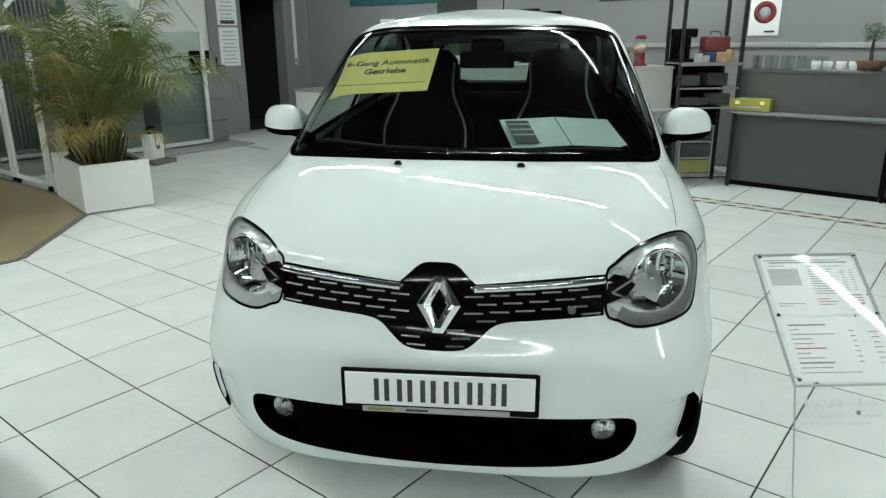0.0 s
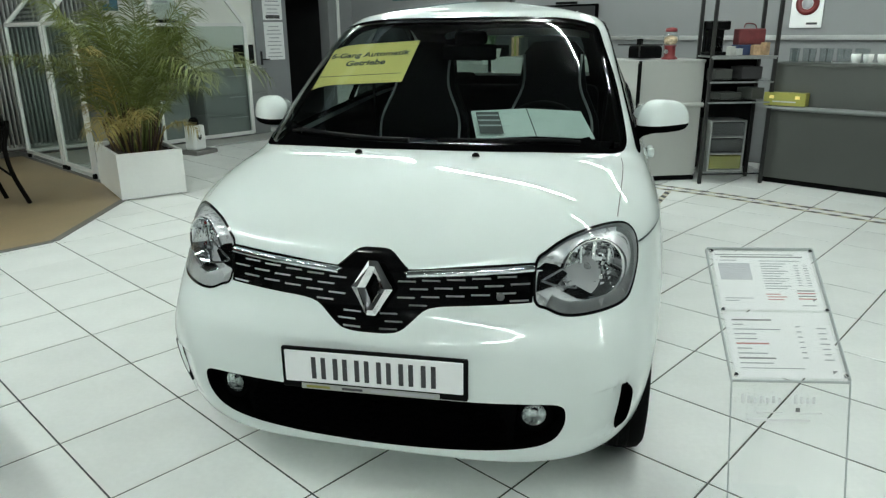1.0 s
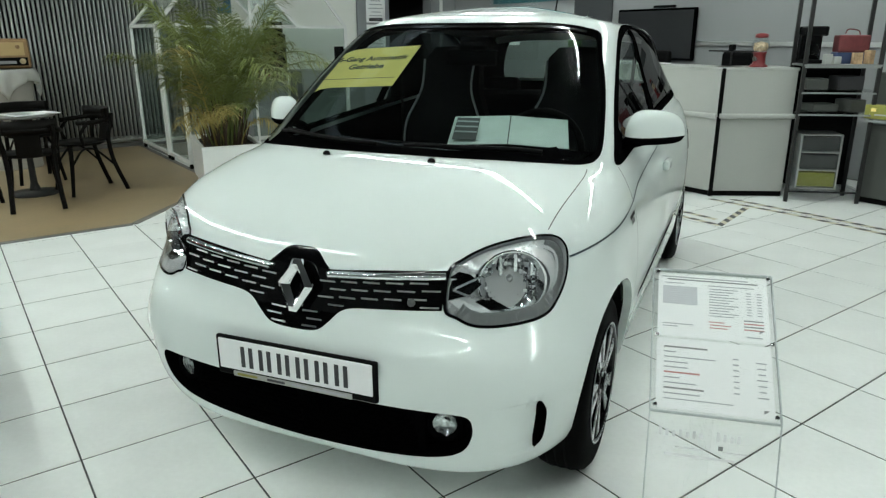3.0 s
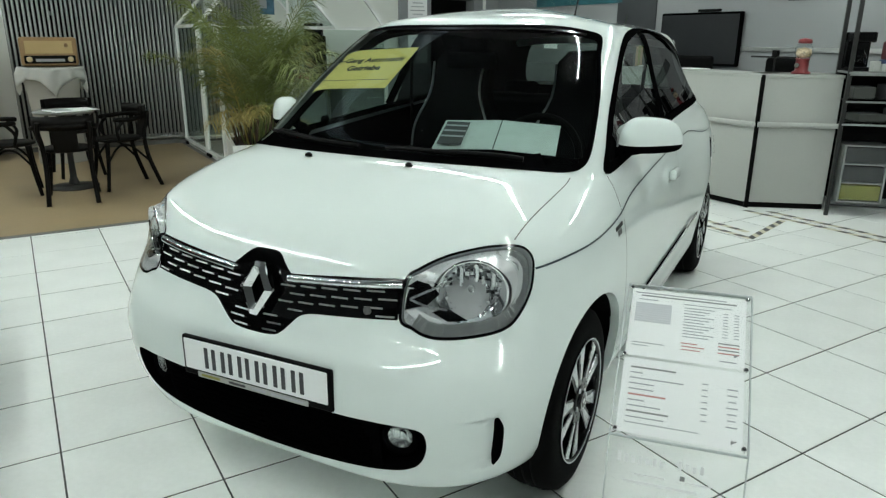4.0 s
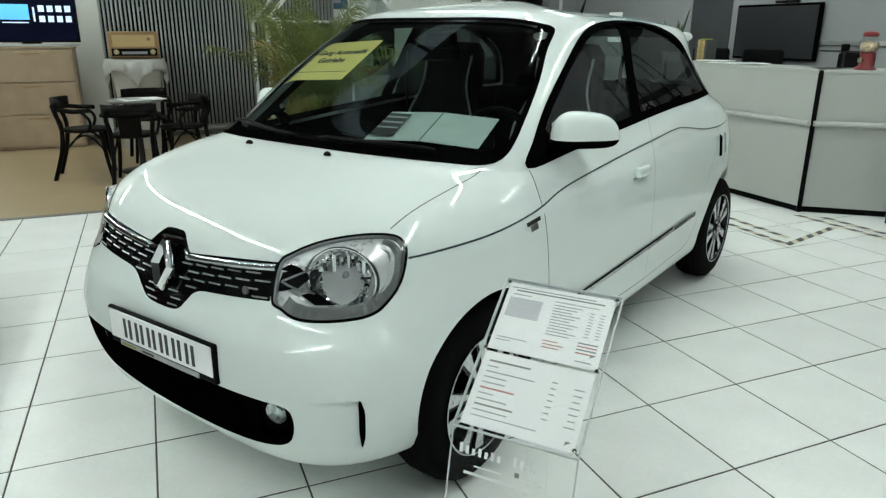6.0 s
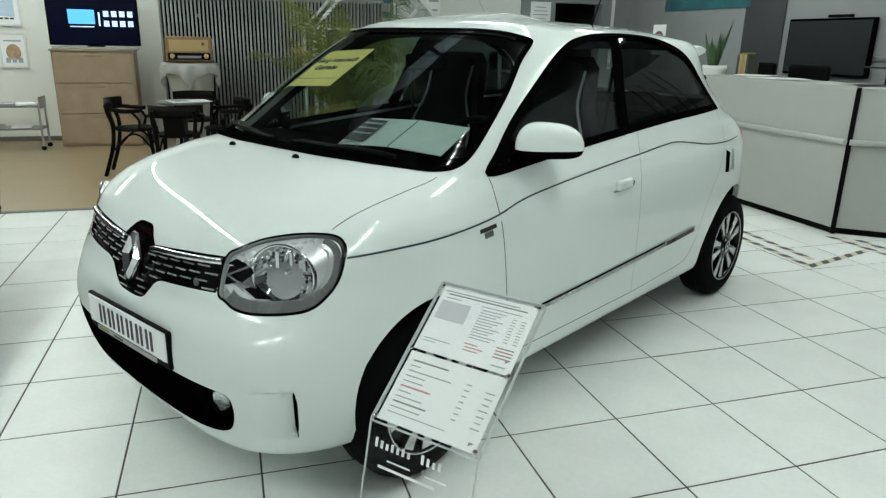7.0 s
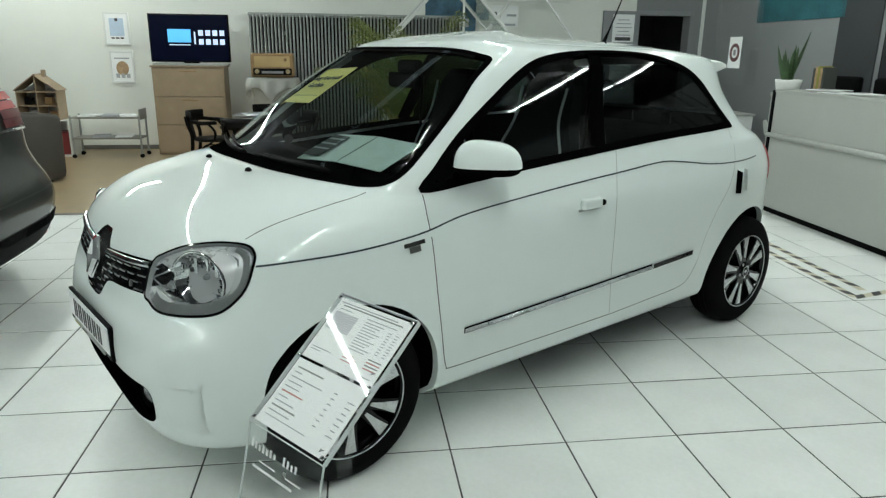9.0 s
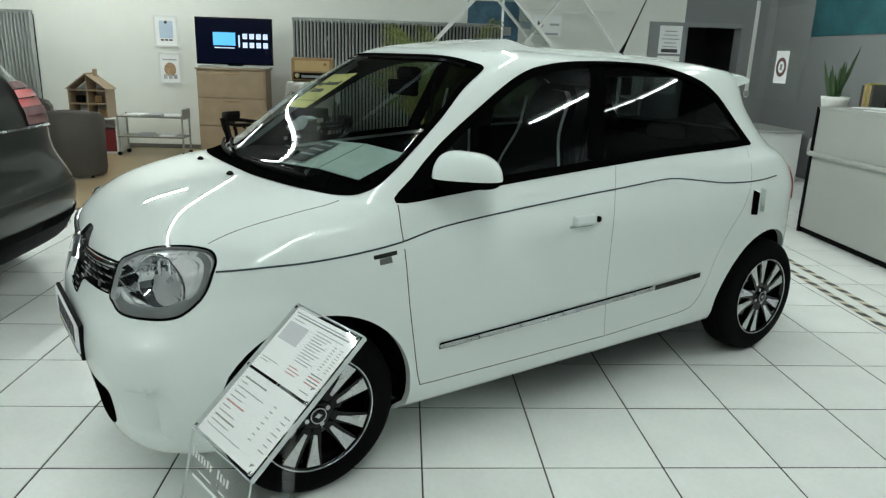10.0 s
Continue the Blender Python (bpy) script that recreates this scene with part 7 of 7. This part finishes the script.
o1 = office_chair(6.15, 4.20, 100)
copy_thing(o1, room(6.12, 3.42, 0, 96))
copy_thing(o1, room(6.05, 2.23, 0, 70))
tl = thing("desk_lamp", room(5.62, 2.25, 0.751), "thin black desk bracket behind the counter", "bracket")
part("stem", rod((0, 0, 0), (0, 0, 0.5), 0.008), "black_metal", tl)
part("arm", rod((0, -0.25, 0.5), (0, 0.25, 0.5), 0.008), "black_metal", tl)
part("clamp", box((0.05, 0.05, 0.06), (0, 0, 0.5), 0.006), "black", tl)
for i, (v, turn) in enumerate(((2.95, 6), (2.72, -12), (3.15, 20))):
    t = thing("brochure", room(5.02 + 0.02 * i, v, 1.1315 + 0.007 * i, turn), "white brochure lying on the counter", "brochure", "counter brochures")
    part("page_block", box((0.21, 0.297, 0.006), (0, 0, 0), 0.002), "paper", t)
    part("print_field", box((0.14, 0.10, 0.0008), (0, 0.06, 0.0062)), "ink_grey", t)
# sansevieria and books on the lower wing
sv = thing("potted_sansevieria", room(5.10, 3.80, 1.042), "upright sansevieria in a white pot on the counter wing", "plant")
part("pot", lathe([(0.0, 0.0), (0.085, 0.0), (0.115, 0.14), (0.12, 0.17), (0.105, 0.17), (0.10, 0.15), (0.0, 0.15)], 28), "white_lac", sv)
bm = bmesh.new()
for i in range(17):
    a, r = rnd.uniform(0, math.tau), rnd.uniform(0, 0.06)
    b = Vector((r * math.cos(a), r * math.sin(a), 0.14))
    ln = rnd.uniform(0.20, 0.36) if i else 0.48
    tip = b + Vector((0.35 * ln * math.cos(a) * rnd.uniform(0.2, 1), 0.35 * ln * math.sin(a) * rnd.uniform(0.2, 1), ln))
    side = Vector((-math.sin(a * 3), math.cos(a * 3), 0)) * 0.027
    out = side.cross(Vector((0, 0, 1))) * 0.35
    m = b.lerp(tip, 0.5)
    v = [bm.verts.new(q) for q in (b - side * 0.7, b + out, b + side * 0.7, m - side, m + out, m + side, tip)]
    for f in ((0, 1, 4, 3), (1, 2, 5, 4), (3, 4, 6), (4, 5, 6)):
        bm.faces.new([v[k] for k in f]).smooth = True
part("leaves", bm, "leaf_dark", sv, "stiff dark green leaves")
for i in range(5):
    t = thing("book", room(5.28, 3.61 - 0.033 * i, 1.132), "upright book in a short row on the counter", "book", "books on the counter")
    part("cover", box((0.13, 0.03, 0.19 + 0.01 * (i % 3)), (0, 0, 0), 0.002), ("dark_lac", "brownish", "green_box", "brownish", "dark_lac")[i], t)

# posters and pictures on the grey wall
def wall_sheet(v0, v1, z0, z1, m, name, label, cat):
    t = thing(name, room(U1 - 0.012, (v0 + v1) / 2, z0), label, cat)
    part("sheet", box((0.012, abs(v1 - v0), z1 - z0), (0, 0, 0), 0.002), m, t)
    return t


t = wall_sheet(7.12, 5.3, 1.87, 3.0, "teal", "large_picture", "large teal picture on the grey wall", "picture")
t = wall_sheet(5.38, 4.70, 0.06, 3.2, "dark_wall", "dark_panel", "tall dark grey wall panel", "panel")
M["ring_red"] = mat("dark_red_print", (0.16, 0.07, 0.075), 0.6)
scr = thing("hanging_screen", room(5.15, 4.90, 1.12), "clear acrylic screen hung on thin cords beside the counter", "screen")
pn = part("screen_sheet", box((0.006, 0.9, 0.95), (0, 0, 0), 0.002), "acrylic", scr)
pn.visible_shadow = False
for y in (-0.4, 0.4):
    part("cord", rod((0, y, 0.94), (0, y, HIGH - 1.12), 0.0012, seg=5), "steel", scr)
t = thing("notice_sheet", room(5.145, 4.90, 1.29), "white notice with a dark ring, stuck to the clear screen", "notice")
part("sheet", box((0.002, 0.25, 0.33), (0, 0, 0)), "paper", t)
part("ring", lathe([(0.06, 0.0), (0.098, 0.0), (0.098, 0.002), (0.06, 0.002), (0.06, 0.0)], 28), "ring_red", t, "", pose(-0.0015, 0, 0.165, 0, -90))
part("ring_fill", box((0.002, 0.045, 0.06), (-0.002, 0, 0.135)), "ink_mid", t)
t = wall_sheet(1.17, 0.87, 1.40, 1.82, "paper", "notice_sheet", "white notice with a red ring on the grey wall", "notice")
part("ring", lathe([(0.055, 0.0), (0.11, 0.0), (0.11, 0.003), (0.055, 0.003), (0.055, 0.0)], 28), "red", t, "", pose(-0.008, 0, 0.23, 0, -90))
part("ring_fill", lathe([(0.0, 0.0), (0.05, 0.0), (0.05, 0.002), (0.0, 0.002)], 28), "ink_grey", t, "", pose(-0.008, 0, 0.23, 0, -90))
part("caption_bar", box((0.002, 0.10, 0.02), (-0.007, -0.06, 0.03)), "ink", t)
t = wall_sheet(2.9, -1.2, 1.80, 1.98, "dark_wall", "wall_band", "dark band along the grey wall", "panel")
dr = thing("wall_rail", room(U1 - 0.02, 1.2, 1.28), "grey rail along the wall behind the counters", "rail")
part("rail", box((0.03, 4.6, 0.05), (0, 0, 0), 0.004), "steel", dr)

# ---- the dark parked car, of which the tail is seen ----
M["tail_dark"] = mat("dark_red_lens", (0.10, 0.006, 0.008), 0.35, spec=0.15, vary=0.1)
PC = room(-0.93, 1.50, 0.0, 0) @ pose(0, 0, 0, 0, 0, -90)
other = thing("parked_car", PC @ pose(0, -4.35, 0), "dark grey metallic car with red tail lamps, parked on the tiles", "car")
GROW = Matrix.Diagonal((1.11, 4.35 / 3.59, 1.10, 1))


def swell(me):
    """A larger, taller car whose bumper stands out below a sloping tail."""
    me.transform(GROW)
    for v in me.vertices:
        low = min(1.0, max(0.0, (0.86 - v.co.z) / 0.30))
        back = min(1.0, max(0.0, (v.co.y - 2.9) / 1.0))
        k = low * low * (3 - 2 * low) * back * back * (3 - 2 * back)
        v.co.y += 0.10 * k
        v.co.x *= 1 + 0.05 * k
        v.co.z *= 1 + 0.10 * min(1.0, max(0.0, (v.co.z - 0.75) / 0.55))


def grown(name, kinds, material, push, label="", where=None):
    ob = panel(name, kinds, material, other, BOTH, push, label, where)
    swell(ob.data)
    return ob


allk = ["body", "hood", "door", "rear_door", "grille", "head", "vent", "lower"]
grown("body", allk, "dark_car", 0.0, "dark grey metallic body", where=lambda c: c[:, 2] > 0.40)
grown("bumper", allk, "black", 0.0, "black lower bumper and sills", where=lambda c: c[:, 2] <= 0.40)
for kind_, name_ in (("screen", "windscreen"), ("glass", "side_window"), ("rear_glass", "rear_window")):
    grown(name_, [kind_], "black_gloss", -0.003, "dark window glass")
for s in BOTH:
    lamp = None
    for k, (z, m_) in enumerate(((1.020, "tail_dark"), (0.985, "tail_red"), (0.950, "tail_red"), (0.915, "tail_dark"), (0.880, "tail_dark"))):
        seg = ribbon("tail_lamp" if lamp is None else "lamp_band", from_rear(dense([(0.22, z), (0.36, z), (0.48, z - 0.004), (0.58, z - 0.010), (0.645, z - 0.016), (0.70, z - 0.030)], 6)), 0.036,
                     m_, lamp or other, 0.010 + 0.004 * (k % 2), s, thick=0.008, label="red tail lamp" if lamp is None else "")
        swell(seg.data)
        lamp = lamp or seg
    clear_ = ribbon("lamp_corner", from_rear(dense([(0.655, 0.965), (0.69, 0.955), (0.715, 0.94)], 4)), 0.050, "fog_silver", lamp, 0.017, s, thick=0.004, label="clear lamp corner")
    swell(clear_.data)
    edge = ribbon("lamp_edge", from_rear(dense([(0.0, 0.852), (0.20, 0.852), (0.42, 0.848), (0.58, 0.840), (0.66, 0.832)], 6)), 0.010, "chrome", lamp, 0.012, s, thick=0.006, label="chrome line under the lamp")
    swell(edge.data)
    pillar_ = ribbon("pillar_lamp", from_rear(dense([(0.60, 1.05), (0.565, 1.16), (0.52, 1.28)], 5)), 0.06, "tail_dark", lamp, 0.008, s, thick=0.006, label="dark red lamp on the pillar")
    swell(pillar_.data)
    shut_ = ribbon("tailgate_gap", from_rear(dense([(0.60, 0.84), (0.585, 0.74), (0.56, 0.64), (0.50, 0.585), (0.30, 0.57), (0.0, 0.568)], 6)), 0.008, "seam", other, 0.002, s)
    swell(shut_.data)
    r4 = ribbon("bumper_edge", from_side(dense([(2.2, 0.40), (2.8, 0.402), (3.2, 0.405), (3.42, 0.40), (3.52, 0.40)], 8)), 0.045, "black", other, 0.004, s, thick=0.006)
    swell(r4.data)
    r5 = ribbon("bumper_edge", flat(from_rear(dense([(0.0, 0.40), (0.3, 0.40), (0.55, 0.40), (0.70, 0.40), (0.76, 0.40)], 8))), 0.05, "black", other, 0.005, s, thick=0.006)
    swell(r5.data)
    r2 = ribbon("reflector", from_rear(dense([(0.44, 0.275), (0.56, 0.28), (0.66, 0.29)], 5)), 0.045, "tail_red", other, 0.006, s, thick=0.004)
    swell(r2.data)
    r3 = ribbon("chrome_trim", from_rear(dense([(0.42, 0.31), (0.56, 0.315), (0.68, 0.33)], 5)), 0.012, "chrome", other, 0.008, s, thick=0.004)
    swell(r3.data)
    for y in (0.78, 3.72):
        tw = new("wheel")
        tw.parent = other
        tw.matrix_basis = pose(s * 0.78, y, 0.315, 0, s * 90, 0)
        part("tyre", lathe([(0.20, -0.1), (0.29, -0.09), (0.315, -0.05), (0.315, 0.05), (0.29, 0.09), (0.20, 0.1)], 40), "rubber", tw)
        part("rim", lathe([(0.20, 0.095), (0.19, 0.08), (0.06, 0.06), (0.0, 0.07)], 40), "alloy", tw)
part("underbody", box((1.4, 3.4, 0.12), (0, 2.05, 0.20)), "black", other)

# ---- floor tiles, last ----
TILE, GAP = 0.4475, 0.0062
TU, TV = 2.1836, -0.2089


def on_vinyl(u, v):
    """True where the whole tile lies under the vinyl."""
    if u < 0.38:
        return v > 3.95
    if u < 1.42:
        return v > 3.95 + (u - 0.38) * 1.058 + 0.05
    return False


def tile_verts(h=0.0):
    w, b = TILE / 2 - GAP / 2, 0.0016
    return ([(-w, -w, -0.006), (w, -w, -0.006), (w, w, -0.006), (-w, w, -0.006), (-w, -w, -b), (w, -w, -b), (w, w, -b), (-w, w, -b), (-w + b, -w + b, 0), (w - b, -w + b, 0), (w - b, w - b, 0), (-w + b, w - b, 0)],
            [(0, 1, 5, 4), (1, 2, 6, 5), (2, 3, 7, 6), (3, 0, 4, 7), (4, 5, 9, 8), (5, 6, 10, 9), (6, 7, 11, 10), (7, 4, 8, 11), (8, 9, 10, 11)])


tv_, tf_ = tile_verts()
tile_mesh = bpy.data.meshes.new("tile")
tile_mesh.from_pydata(tv_, [], tf_)
tile_mesh.materials.append(M["tile"])
tile_mesh.materials.append(M["joint_side"])
for k, f in enumerate(tile_mesh.polygons):
    f.material_index = 1 if k < 4 else 0
far_v, far_f = [], []
made = 0
rt = random.Random(3)
for i in range(-16, 11):
    for j in range(-16, 20):
        u, v = TU + (i + 0.5) * TILE, TV + (j + 0.5) * TILE
        if not (U0 < u < U1 and V0 < v < V1):
            continue
        if on_vinyl(u - TILE / 2, v - TILE / 2) and on_vinyl(u + TILE / 2, v - TILE / 2):
            continue
        near = -1.4 < u < 4.9 and -2.3 < v < 3.9
        tilt = (rt.gauss(0, 0.05), rt.gauss(0, 0.05))
        if near and made < 300:
            ob = new("tile", tile_mesh)
            ob.parent = floor
            ob.matrix_basis = pose(u, v, rt.uniform(-0.0004, 0.0), tilt[0], tilt[1])
            made += 1
        else:
            k = len(far_v)
            far_v += [(x + u, y + v, z) for x, y, z in tv_]
            far_f += [tuple(q + k for q in f) for f in tf_]
far = bpy.data.meshes.new("far_tiles")
far.from_pydata(far_v, [], far_f)
far.materials.append(M["tile"])
far.materials.append(M["joint_side"])
far.polygons.foreach_set("material_index", [1 if k % 9 < 4 else 0 for k in range(len(far_f))])
ft = new("far_tiles", far)
ft.parent = floor
tagged(ft, kind="stuff")
